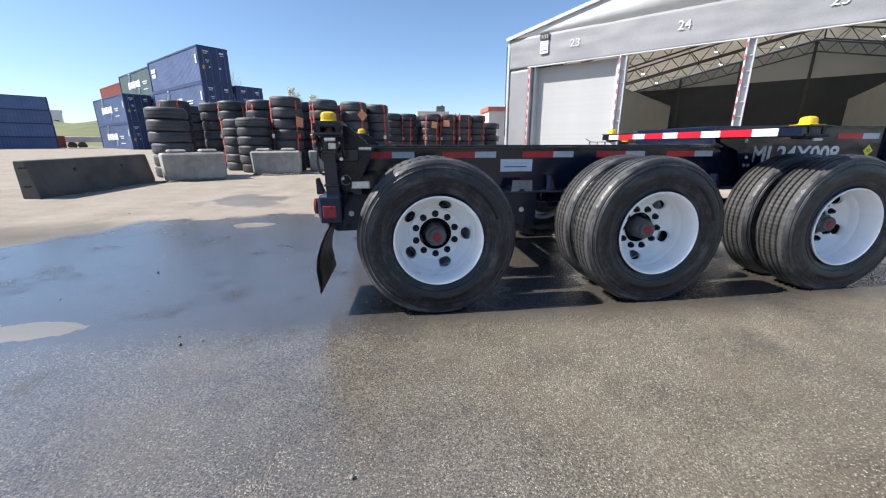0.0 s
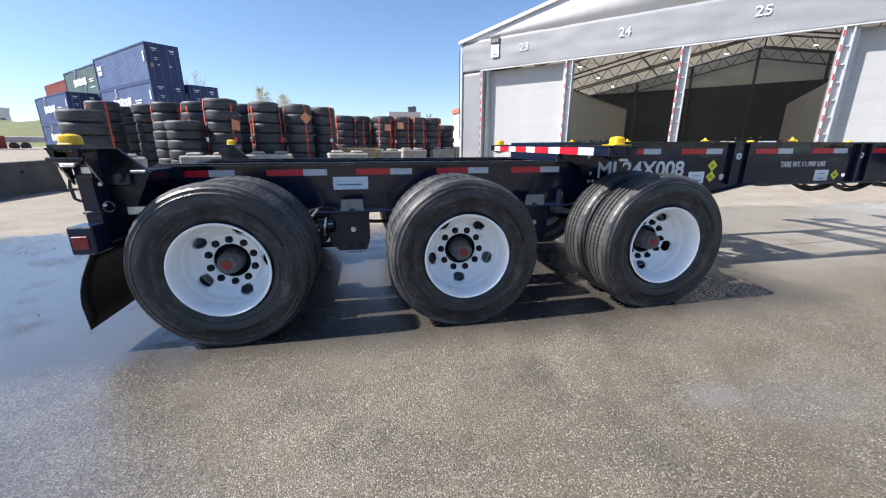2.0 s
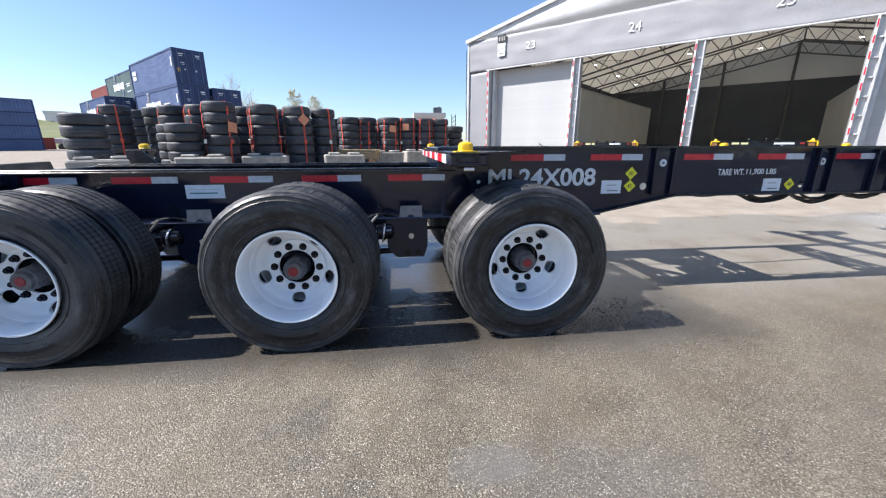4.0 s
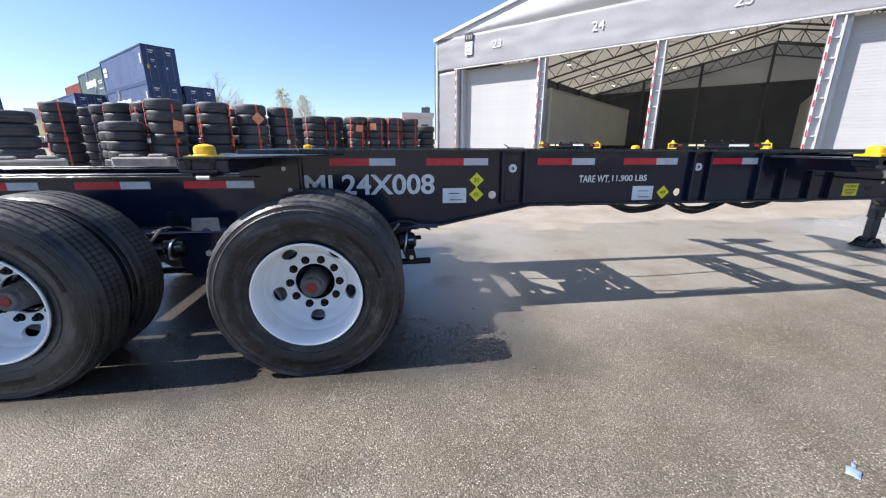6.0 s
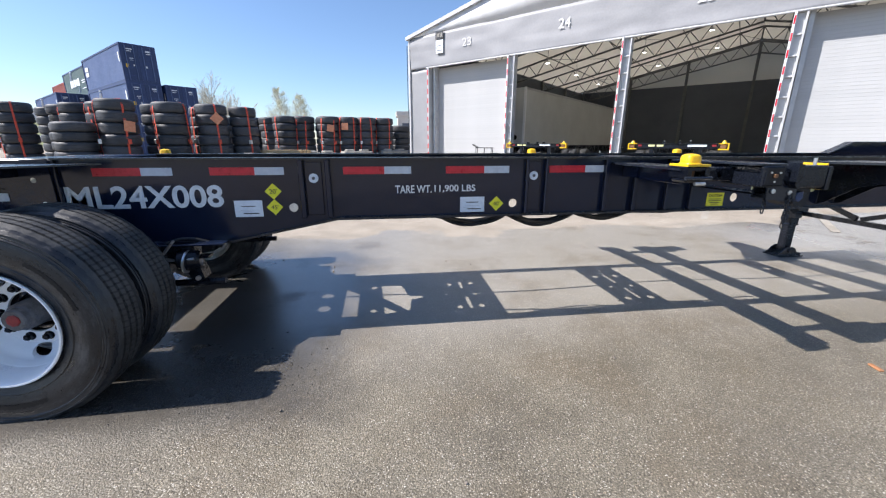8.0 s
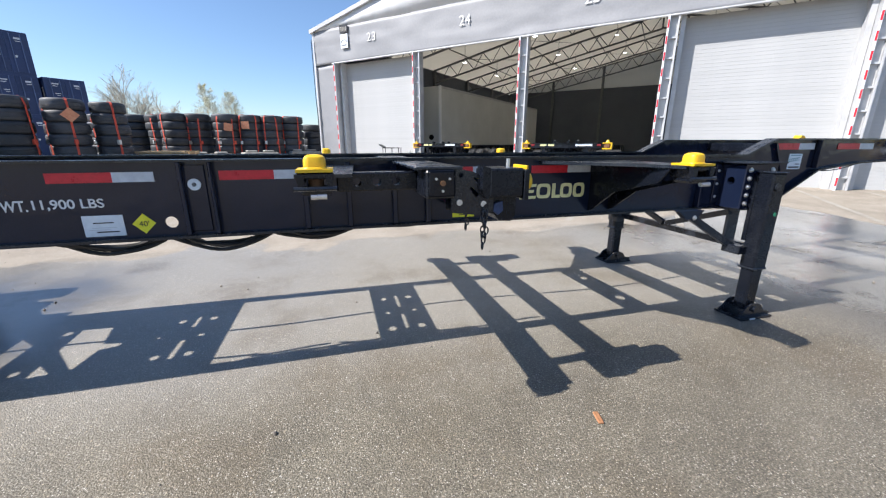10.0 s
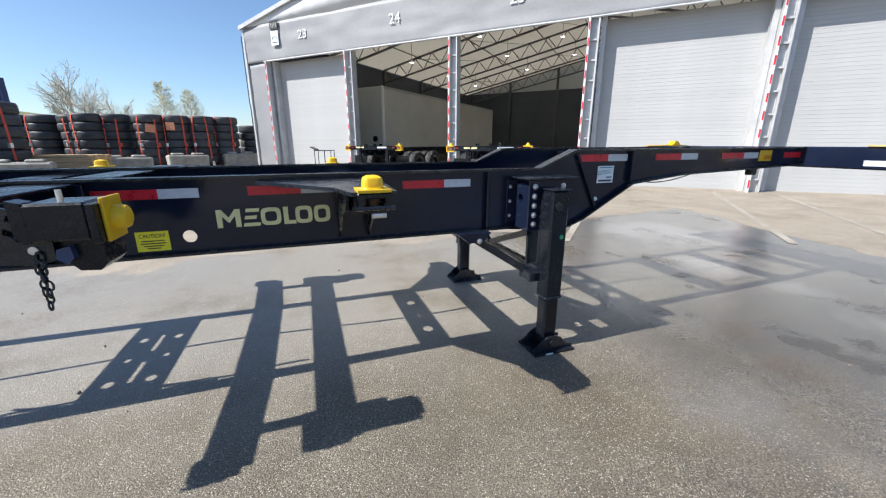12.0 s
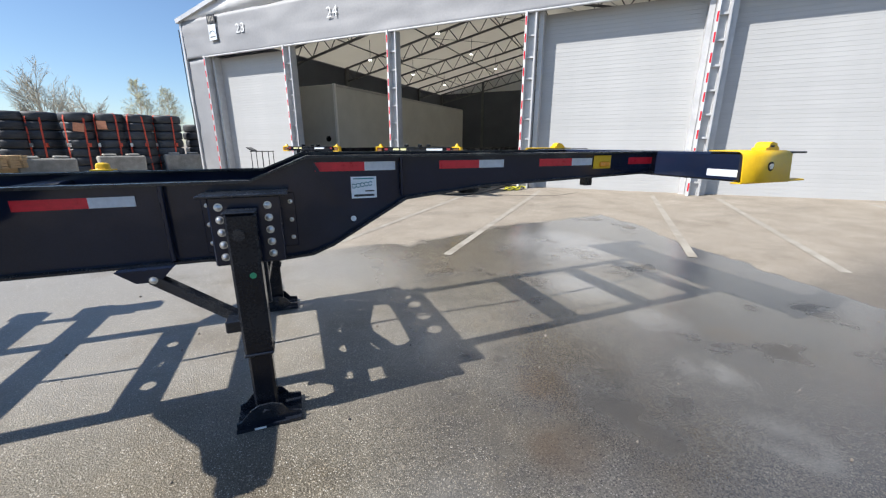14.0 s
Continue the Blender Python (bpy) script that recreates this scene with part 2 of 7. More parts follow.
    lk.new(calc(nd, lk, "SUBTRACT", small.outputs[0], calc(nd, lk, "MULTIPLY", calc(nd, lk, "MULTIPLY", sipe, tread), 0.8)), bp.inputs["Height"])
    lk.new(bp.outputs[0], bs.inputs["Normal"])
    return m


TYRE_RUBBER = tyre_rubber()


def fabric_white():
    """White tent cloth, through which some daylight falls."""
    m, t, nd, lk, bs = nodes_of("white_tent_fabric")
    nz = noise_node(nd, lk, 0.5, 4)
    col = ramp(nd, lk, nz.outputs[0], [(0.3, (0.58, 0.58, 0.57)), (0.7, (0.66, 0.66, 0.65))]).outputs[0]
    lk.new(col, bs.inputs["Base Color"])
    bs.inputs["Roughness"].default_value = 0.55
    tr, mx = nd.new("ShaderNodeBsdfTranslucent"), nd.new("ShaderNodeMixShader")
    tr.inputs[0].default_value = (0.84, 0.80, 0.71, 1)
    mx.inputs[0].default_value = 0.4
    lk.new(bs.outputs[0], mx.inputs[1])
    lk.new(tr.outputs[0], mx.inputs[2])
    lk.new(mx.outputs[0], nd["Material Output"].inputs[0])
    return m


FABRIC_WHITE = fabric_white()


def lamp_glow():
    m, t, nd, lk, bs = nodes_of("lit_lamp_lens")
    bs.inputs["Emission Color"].default_value, bs.inputs["Emission Strength"].default_value = (1, 0.97, 0.9, 1), 6.0
    return m


LAMP = lamp_glow()


def asphalt():
    """Yard paving: stony asphalt, hosed wet round the trailer, dusty and dry farther off."""
    m, t, nd, lk, bs = nodes_of("yard_asphalt")
    tc = nd.new("ShaderNodeTexCoord")
    sep = nd.new("ShaderNodeSeparateXYZ")
    lk.new(tc.outputs["Object"], sep.inputs[0])
    X, Y = sep.outputs[0], sep.outputs[1]
    edge, mid, big = noise_node(nd, lk, 0.55, 6, 0.6), noise_node(nd, lk, 1.6, 5, 0.6), noise_node(nd, lk, 0.22, 3, 0.5)
    e = calc(nd, lk, "MULTIPLY", calc(nd, lk, "SUBTRACT", edge.outputs[0], 0.5), 2.6)

    def band(v, lo, hi):
        r = nd.new("ShaderNodeMapRange")
        r.interpolation_type = "SMOOTHSTEP"
        r.inputs[1].default_value, r.inputs[2].default_value = lo, hi
        lk.new(v, r.inputs[0])
        return r.outputs[0]

    ahead = calc(nd, lk, "MULTIPLY", calc(nd, lk, "MAXIMUM", calc(nd, lk, "SUBTRACT", X, 11.5), 0.0), 0.17)
    ragged = calc(nd, lk, "ADD", e, calc(nd, lk, "MULTIPLY", calc(nd, lk, "SUBTRACT", mid.outputs[0], 0.5), 0.7))
    far_side = band(calc(nd, lk, "SUBTRACT", calc(nd, lk, "ADD", Y, calc(nd, lk, "MULTIPLY", ragged, calc(nd, lk, "SUBTRACT", 1.0, calc(nd, lk, "MULTIPLY", band(X, 10.5, 12.5), 0.6)))), ahead), 2.5, 2.3)   # wet up to here behind the trailer
    front = band(calc(nd, lk, "ADD", calc(nd, lk, "SUBTRACT", X, calc(nd, lk, "MULTIPLY", Y, 0.27)), calc(nd, lk, "MULTIPLY", ragged, 0.4)), 15.06, 15.0)
    near = band(calc(nd, lk, "ADD", Y, calc(nd, lk, "MULTIPLY", e, 0.8)), -8.0, -6.2)       # unseen ground behind the lane, made dry and pale to bounce light
    rear = band(calc(nd, lk, "ADD", calc(nd, lk, "SUBTRACT", X, calc(nd, lk, "MULTIPLY", Y, 0.45)), e), -5.4, -4.6)
    wet = calc(nd, lk, "MULTIPLY", calc(nd, lk, "MULTIPLY", calc(nd, lk, "MULTIPLY", far_side, front), rear), near)
    # a tongue of water runs out past the edge, and one island has dried

    def spot(cx, cy, rx, ry, wobble):
        sx = calc(nd, lk, "DIVIDE", calc(nd, lk, "SUBTRACT", X, cx), rx)
        sy = calc(nd, lk, "DIVIDE", calc(nd, lk, "SUBTRACT", Y, cy), ry)
        q = calc(nd, lk, "ADD", calc(nd, lk, "MULTIPLY", sx, sx), calc(nd, lk, "MULTIPLY", sy, sy))
        ragged = calc(nd, lk, "ADD", calc(nd, lk, "MULTIPLY", e, wobble), calc(nd, lk, "MULTIPLY", calc(nd, lk, "SUBTRACT", mid.outputs[0], 0.5), 5.0))
        return band(calc(nd, lk, "ADD", q, ragged), 1.2, 0.7)

    wet = calc(nd, lk, "MAXIMUM", wet, calc(nd, lk, "MULTIPLY", spot(-3.1, 4.2, 0.85, 0.7, 1.2), 0.6))
    wet = calc(nd, lk, "MULTIPLY", wet, calc(nd, lk, "SUBTRACT", 1.0, calc(nd, lk, "MULTIPLY", spot(-2.3, 1.9, 0.26, 0.16, 0.8), 0.7)))
    # drying: damp rather than wet in places
    damp = band(calc(nd, lk, "ADD", calc(nd, lk, "MULTIPLY", mid.outputs[0], 0.6), calc(nd, lk, "MULTIPLY", big.outputs[0], 0.4)), 0.40, 0.56)
    damp = calc(nd, lk, "MAXIMUM", damp, calc(nd, lk, "MULTIPLY", calc(nd, lk, "MULTIPLY", band(calc(nd, lk, "ADD", X, e), 0.6, 4.2), band(calc(nd, lk, "ADD", X, calc(nd, lk, "MULTIPLY", e, 0.8)), 11.6, 9.4)), 0.85))
    sheen = calc(nd, lk, "MAXIMUM", band(calc(nd, lk, "ADD", X, calc(nd, lk, "MULTIPLY", e, 0.7)), 1.0, -0.8), band(calc(nd, lk, "ADD", X, calc(nd, lk, "MULTIPLY", e, -0.7)), 9.9, 11.3))
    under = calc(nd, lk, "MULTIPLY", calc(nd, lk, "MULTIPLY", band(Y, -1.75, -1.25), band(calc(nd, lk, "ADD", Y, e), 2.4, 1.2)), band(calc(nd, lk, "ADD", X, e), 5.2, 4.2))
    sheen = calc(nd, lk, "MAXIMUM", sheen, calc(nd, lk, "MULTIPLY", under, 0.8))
    pool = calc(nd, lk, "MULTIPLY", wet, calc(nd, lk, "MULTIPLY", sheen, band(mid.outputs[0], 0.30, 0.48)))
    damp = calc(nd, lk, "MULTIPLY", damp, calc(nd, lk, "SUBTRACT", 1.0, calc(nd, lk, "MULTIPLY", sheen, 0.75)))
    # stones in the asphalt
    vor = nd.new("ShaderNodeTexVoronoi")
    vor.inputs["Scale"].default_value = 140.0
    lk.new(tc.outputs["Object"], vor.inputs["Vector"])
    vs = nd.new("ShaderNodeSeparateColor")
    lk.new(vor.outputs["Color"], vs.inputs[0])
    patchy = noise_node(nd, lk, 11, 3, 0.6)
    stone = calc(nd, lk, "MULTIPLY", band(calc(nd, lk, "ADD", vs.outputs[0], calc(nd, lk, "MULTIPLY", calc(nd, lk, "SUBTRACT", patchy.outputs[0], 0.5), 0.9)), 0.56, 0.95), band(calc(nd, lk, "ADD", vor.outputs["Distance"], calc(nd, lk, "MULTIPLY", vs.outputs[2], 0.22)), 0.62, 0.36))
    tint = ramp(nd, lk, vs.outputs[1], [(0.0, (0.40, 0.32, 0.22)), (0.5, (0.46, 0.42, 0.34)), (1.0, (0.60, 0.575, 0.52))]).outputs[0]
    grain = noise_node(nd, lk, 110, 4, 0.75)
    stain = noise_node(nd, lk, 0.9, 6, 0.65)
    dry_col = ramp(nd, lk, calc(nd, lk, "ADD", calc(nd, lk, "MULTIPLY", mid.outputs[0], 0.55), calc(nd, lk, "MULTIPLY", grain.outputs[0], 0.45)),
                   [(0.32, (0.20, 0.170, 0.134)), (0.52, (0.305, 0.266, 0.216)), (0.68, (0.365, 0.325, 0.272))]).outputs[0]
    damp_col = ramp(nd, lk, grain.outputs[0], [(0.36, (0.064, 0.056, 0.042)), (0.52, (0.168, 0.150, 0.115)), (0.66, (0.30, 0.274, 0.22))]).outputs[0]
    wet_col = ramp(nd, lk, grain.outputs[0], [(0.34, (0.034, 0.032, 0.030)), (0.52, (0.100, 0.092, 0.080)), (0.68, (0.205, 0.188, 0.162))]).outputs[0]
    ground_col = mixed(nd, lk, damp, wet_col, damp_col)
    mottle = noise_node(nd, lk, 1.9, 8, 0.7)
    ground_col = mixed(nd, lk, 1.0, ground_col, ramp(nd, lk, mottle.outputs[0], [(0.32, (0.76, 0.74, 0.71)), (0.5, (1.0, 0.985, 0.955)), (0.68, (1.2, 1.185, 1.15))]).outputs[0], "MULTIPLY")
    drying = calc(nd, lk, "MULTIPLY", calc(nd, lk, "MULTIPLY", band(calc(nd, lk, "ADD", Y, calc(nd, lk, "MULTIPLY", e, 0.5)), -1.5, 0.1), band(calc(nd, lk, "ADD", X, e), 2.6, 4.4)), band(calc(nd, lk, "ADD", X, e), 11.8, 9.8))
    half_dry = ramp(nd, lk, grain.outputs[0], [(0.36, (0.215, 0.20, 0.172)), (0.66, (0.335, 0.315, 0.28))]).outputs[0]
    ground_col = mixed(nd, lk, calc(nd, lk, "MULTIPLY", drying, 0.8), ground_col, half_dry)
    ground_col = mixed(nd, lk, calc(nd, lk, "MULTIPLY", band(stain.outputs[0], 0.48, 0.66), 0.52), ground_col, (0.125, 0.098, 0.063))
    smudge = noise_node(nd, lk, 0.8, 5, 0.6, "Object", (0.45, 1.6, 1))
    dry_col = mixed(nd, lk, calc(nd, lk, "MULTIPLY", band(smudge.outputs[0], 0.54, 0.70), 0.4), dry_col, (0.15, 0.135, 0.115))
    ground_col = mixed(nd, lk, wet, dry_col, ground_col)
    pits = ramp(nd, lk, vor.outputs["Distance"], [(0.30, (1.08, 1.08, 1.08)), (0.62, (0.80, 0.79, 0.78)), (0.85, (0.42, 0.41, 0.40))]).outputs[0]
    ground_col = mixed(nd, lk, calc(nd, lk, "SUBTRACT", 0.62, calc(nd, lk, "MULTIPLY", calc(nd, lk, "MAXIMUM", pool, drying), 0.42)), ground_col, pits, "MULTIPLY")
    stone_show = calc(nd, lk, "SUBTRACT", 0.85, calc(nd, lk, "MULTIPLY", calc(nd, lk, "MULTIPLY", sheen, wet), 0.42))
    ground_col = mixed(nd, lk, calc(nd, lk, "MULTIPLY", stone, stone_show), ground_col, tint)

    def patch(px, py, r, rx=1.0, soft=0.35):
        """A round spot with a ragged edge."""
        qx, qy = calc(nd, lk, "MULTIPLY", calc(nd, lk, "SUBTRACT", X, px), 1 / rx), calc(nd, lk, "SUBTRACT", Y, py)
        q = calc(nd, lk, "SQRT", calc(nd, lk, "ADD", calc(nd, lk, "MULTIPLY", qx, qx), calc(nd, lk, "MULTIPLY", qy, qy)))
        return band(calc(nd, lk, "ADD", q, calc(nd, lk, "MULTIPLY", calc(nd, lk, "SUBTRACT", stain.outputs[0], 0.5), min(0.5, 2.2 * r))), r, r * soft)

    sand = calc(nd, lk, "MAXIMUM", patch(-2.5, -1.27, 0.13, 2.4, 0.75), patch(-3.2, -1.25, 0.2, 2.2, 0.75))
    ground_col = mixed(nd, lk, calc(nd, lk, "MULTIPLY", sand, 0.85), ground_col, (0.33, 0.295, 0.235))
    puddle = calc(nd, lk, "MAXIMUM", patch(2.62, -2.36, 0.17, 1.7, 0.3), calc(nd, lk, "MULTIPLY", patch(2.98, -2.45, 0.40, 1.8, 0.05), 0.6))
    ground_col = mixed(nd, lk, calc(nd, lk, "MULTIPLY", puddle, 0.6), ground_col, (0.15, 0.145, 0.138))
    # the near front corner is toned down in the ground's colour
    toned_front = calc(nd, lk, "MULTIPLY", band(calc(nd, lk, "ADD", X, e), 10.4, 12.0), band(calc(nd, lk, "ADD", Y, calc(nd, lk, "MULTIPLY", e, 0.4)), -0.2, -1.3))
    ground_col = mixed(nd, lk, calc(nd, lk, "MULTIPLY", toned_front, 0.58), ground_col, (0.028, 0.03, 0.034))
    # the wet's pale reflection of the hall, painted in, along with drying streaks
    pale_sheen = patch(13.5, 1.5, 1.25, 0.9)
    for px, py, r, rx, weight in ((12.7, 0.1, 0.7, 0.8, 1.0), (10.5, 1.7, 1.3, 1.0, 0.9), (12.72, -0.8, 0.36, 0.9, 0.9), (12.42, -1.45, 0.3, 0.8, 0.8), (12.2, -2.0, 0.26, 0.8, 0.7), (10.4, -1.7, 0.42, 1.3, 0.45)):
        pale_sheen = calc(nd, lk, "MAXIMUM", pale_sheen, calc(nd, lk, "MULTIPLY", patch(px, py, r, rx, 0.15), weight))
    ground_col = mixed(nd, lk, calc(nd, lk, "MULTIPLY", pale_sheen, calc(nd, lk, "MULTIPLY", band(stain.outputs[0], 0.32, 0.60), 0.6)), ground_col, (0.29, 0.29, 0.285))
    rim_wet = calc(nd, lk, "MULTIPLY", calc(nd, lk, "MULTIPLY", wet, band(calc(nd, lk, "ADD", calc(nd, lk, "SUBTRACT", X, calc(nd, lk, "MULTIPLY", Y, 0.27)), calc(nd, lk, "MULTIPLY", ragged, 0.4)), 14.15, 14.75)), band(Y, 1.3, 0.6))
    ground_col = mixed(nd, lk, calc(nd, lk, "MULTIPLY", rim_wet, 0.7), ground_col, (0.045, 0.045, 0.047))
    rust = calc(nd, lk, "MAXIMUM", calc(nd, lk, "MAXIMUM", patch(11.38, -1.2, 0.34, 0.8), patch(11.15, -1.6, 0.26)), patch(12.98, -1.24, 0.28))
    ground_col = mixed(nd, lk, calc(nd, lk, "MULTIPLY", rust, calc(nd, lk, "MULTIPLY", band(mid.outputs[0], 0.35, 0.6), 0.62)), ground_col, (0.075, 0.05, 0.028))
    # shade below the trailer's rear, darkened into the colour of the wet ground
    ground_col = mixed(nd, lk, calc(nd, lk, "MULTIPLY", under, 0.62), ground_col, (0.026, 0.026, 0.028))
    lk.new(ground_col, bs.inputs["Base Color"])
    wet_rough = calc(nd, lk, "ADD", calc(nd, lk, "MULTIPLY", damp, 0.2), 0.34)
    wet_rough = calc(nd, lk, "SUBTRACT", calc(nd, lk, "ADD", wet_rough, calc(nd, lk, "MULTIPLY", drying, 0.1)), calc(nd, lk, "MULTIPLY", pool, 0.2))
    rough = calc(nd, lk, "ADD", calc(nd, lk, "MULTIPLY", wet, wet_rough), calc(nd, lk, "MULTIPLY", calc(nd, lk, "SUBTRACT", 1.0, wet), 0.9))
    rough = calc(nd, lk, "MAXIMUM", calc(nd, lk, "SUBTRACT", rough, calc(nd, lk, "MULTIPLY", puddle, 0.5)), calc(nd, lk, "MULTIPLY", sand, 0.9))
    lk.new(calc(nd, lk, "MAXIMUM", rough, 0.06), bs.inputs["Roughness"])
    lk.new(calc(nd, lk, "ADD", calc(nd, lk, "MULTIPLY", pool, 0.5), 0.5), bs.inputs["Specular IOR Level"])
    film_wet = calc(nd, lk, "MULTIPLY", wet, calc(nd, lk, "MULTIPLY", sheen, band(mid.outputs[0], 0.26, 0.42)))
    lk.new(calc(nd, lk, "MAXIMUM", calc(nd, lk, "MULTIPLY", film_wet, 0.85), calc(nd, lk, "MULTIPLY", calc(nd, lk, "MULTIPLY", drying, wet), 0.45)), bs.inputs["Coat Weight"])
    bs.inputs["Coat Roughness"].default_value, bs.inputs["Coat IOR"].default_value = 0.27, 1.4
    hgt = calc(nd, lk, "ADD", calc(nd, lk, "MULTIPLY", vor.outputs["Distance"], -0.8), grain.outputs[0])
    b = nd.new("ShaderNodeBump")
    smooth = calc(nd, lk, "MAXIMUM", calc(nd, lk, "MULTIPLY", pool, 0.95), puddle)
    lk.new(calc(nd, lk, "SUBTRACT", calc(nd, lk, "SUBTRACT", 0.65, calc(nd, lk, "MULTIPLY", smooth, 0.55)), calc(nd, lk, "MULTIPLY", drying, 0.08)), b.inputs["Strength"])
    b.inputs["Distance"].default_value = 0.006
    lk.new(hgt, b.inputs["Height"])
    lk.new(b.outputs[0], bs.inputs["Normal"])
    return m


ASPHALT = asphalt()


# ---- mesh helpers ----
def part(name, bm, material, parent=None, label="", smooth=False, at=None):
    """Links a bmesh as one mesh object under a thing or a part."""
    me = bpy.data.meshes.new(name)
    bmesh.ops.recalc_face_normals(bm, faces=bm.faces)
    bm.to_mesh(me)
    bm.free()
    return piece(name, me, material, parent, label, smooth, at)


def piece(name, me, material, parent=None, label="", smooth=False, at=None):
    if material and not me.materials:
        me.materials.append(material)
    if smooth:
        for p in me.polygons:
            p.use_smooth = True
        me.set_sharp_from_angle(angle=radians(35))
    ob = new(name, me)
    ob.parent = parent
    if at is not None:
        ob.matrix_basis = at
    return tagged(ob, label)


def thing(name, m, label, category, group="", kind=""):
    ob = new(name)
    ob.empty_display_size = 0.1
    ob.matrix_basis = m
    return tagged(ob, label, category, group, kind)


def box(x0, x1, y0, y1, z0, z1, bevel=0.0, bm=None, turn=None):
    bm = bm or bmesh.new()
    vs = bmesh.ops.create_cube(bm, size=1.0)["verts"]
    bmesh.ops.scale(bm, vec=(abs(x1 - x0), abs(y1 - y0), abs(z1 - z0)), verts=vs)
    if bevel:
        es = list({e for v in vs for e in v.link_edges})
        out = bmesh.ops.bevel(bm, geom=es, offset=bevel, segments=1, affect="EDGES", profile=0.5)
        vs = list({v for f in out["faces"] for v in f.verts} | {v for v in vs if v.is_valid})
    if turn is not None:
        bmesh.ops.transform(bm, matrix=turn, verts=vs)
    bmesh.ops.translate(bm, vec=((x0 + x1) / 2, (y0 + y1) / 2, (z0 + z1) / 2), verts=vs)
    return bm


def rod(p0, p1, r, seg=12, bm=None, r2=None):
    bm = bm or bmesh.new()
    a, b = Vector(p0), Vector(p1)
    m = Matrix.Translation((a + b) / 2) @ (b - a).to_track_quat("Z", "Y").to_matrix().to_4x4()
    bmesh.ops.create_cone(bm, cap_ends=True, segments=seg, radius1=r, radius2=r if r2 is None else r2, depth=(b - a).length, matrix=m)
    return bm


def bar(p0, p1, w, h, bm=None):
    """A rectangular bar between two points, w across and h high."""
    bm = bm or bmesh.new()
    a, b = Vector(p0), Vector(p1)
    ahead = (b - a).normalized()
    side = ahead.cross(Vector((0, 0, 1)))
    side = side.normalized() if side.length > 1e-3 else Vector((1, 0, 0))
    up = side.cross(ahead)
    c = []
    for p in (a, b):
        for s, u in ((-1, -1), (1, -1), (1, 1), (-1, 1)):
            c.append(bm.verts.new(p + side * s * w / 2 + up * u * h / 2))
    for k in range(4):
        bm.faces.new((c[k], c[(k + 1) % 4], c[4 + (k + 1) % 4], c[4 + k]))
    bm.faces.new(c[3::-1])
    bm.faces.new(c[4:])
    return bm


def pipe(points, r, seg=6, bm=None):
    """A round cable through points."""
    bm = bm or bmesh.new()
    ps, rings = [Vector(p) for p in points], []
    for k, p in enumerate(ps):
        d = (ps[min(k + 1, len(ps) - 1)] - ps[max(k - 1, 0)]).normalized()
        s = d.cross(Vector((0.03, 0.02, 1))).normalized()
        u = s.cross(d)
        rings.append([bm.verts.new(p + r * (math.cos(2 * math.pi * j / seg) * s + math.sin(2 * math.pi * j / seg) * u)) for j in range(seg)])
    for a, b in zip(rings, rings[1:]):
        for j in range(seg):
            bm.faces.new((a[j], a[(j + 1) % seg], b[(j + 1) % seg], b[j]))
    bm.faces.new(rings[0][::-1])
    bm.faces.new(rings[-1])
    return bm


def lathe(profile, seg, closed=True, bm=None):
    """Turns (radius, along) pairs round the y axis."""
    bm = bm or bmesh.new()
    rings = [[bm.verts.new((r * math.cos(2 * math.pi * k / seg), a, r * math.sin(2 * math.pi * k / seg))) for k in range(seg)] for r, a in profile]
    n = len(rings)
    for i in range(n if closed else n - 1):
        p, q = rings[i], rings[(i + 1) % n]
        for k in range(seg):
            bm.faces.new((p[k], p[(k + 1) % seg], q[(k + 1) % seg], q[k]))
    return bm


def prism(outline, y0, y1, bm=None):
    """An outline in x and z, from y0 to y1."""
    bm = bm or bmesh.new()
    a = [bm.verts.new((x, y0, z)) for x, z in outline]
    b = [bm.verts.new((x, y1, z)) for x, z in outline]
    bm.faces.new(a)
    bm.faces.new(b[::-1])
    for k in range(len(a)):
        bm.faces.new((a[k], b[k], b[(k + 1) % len(a)], a[(k + 1) % len(a)]))
    return bm


def ring_points(x, y, r, seg=16, stretch=1.0):
    return [(x + r * stretch * math.cos(2 * math.pi * k / seg), y + r * math.sin(2 * math.pi * k / seg)) for k in range(seg)]


def plate(outline, holes, z0, z1):
    """A flat plate in x and y with holes cut through it."""
    bm = bmesh.new()
    edges = []
    for loop in [outline] + holes:
        vs = [bm.verts.new((x, y, z0)) for x, y in loop]
        edges += [bm.edges.new((vs[k], vs[(k + 1) % len(vs)])) for k in range(len(vs))]
    fs = [f for f in bmesh.ops.triangle_fill(bm, use_beauty=True, use_dissolve=False, edges=edges)["geom"] if isinstance(f, bmesh.types.BMFace)]
    up = bmesh.ops.extrude_face_region(bm, geom=fs)["geom"]
    bmesh.ops.translate(bm, vec=(0, 0, z1 - z0), verts=[g for g in up if isinstance(g, bmesh.types.BMVert)])
    return bm


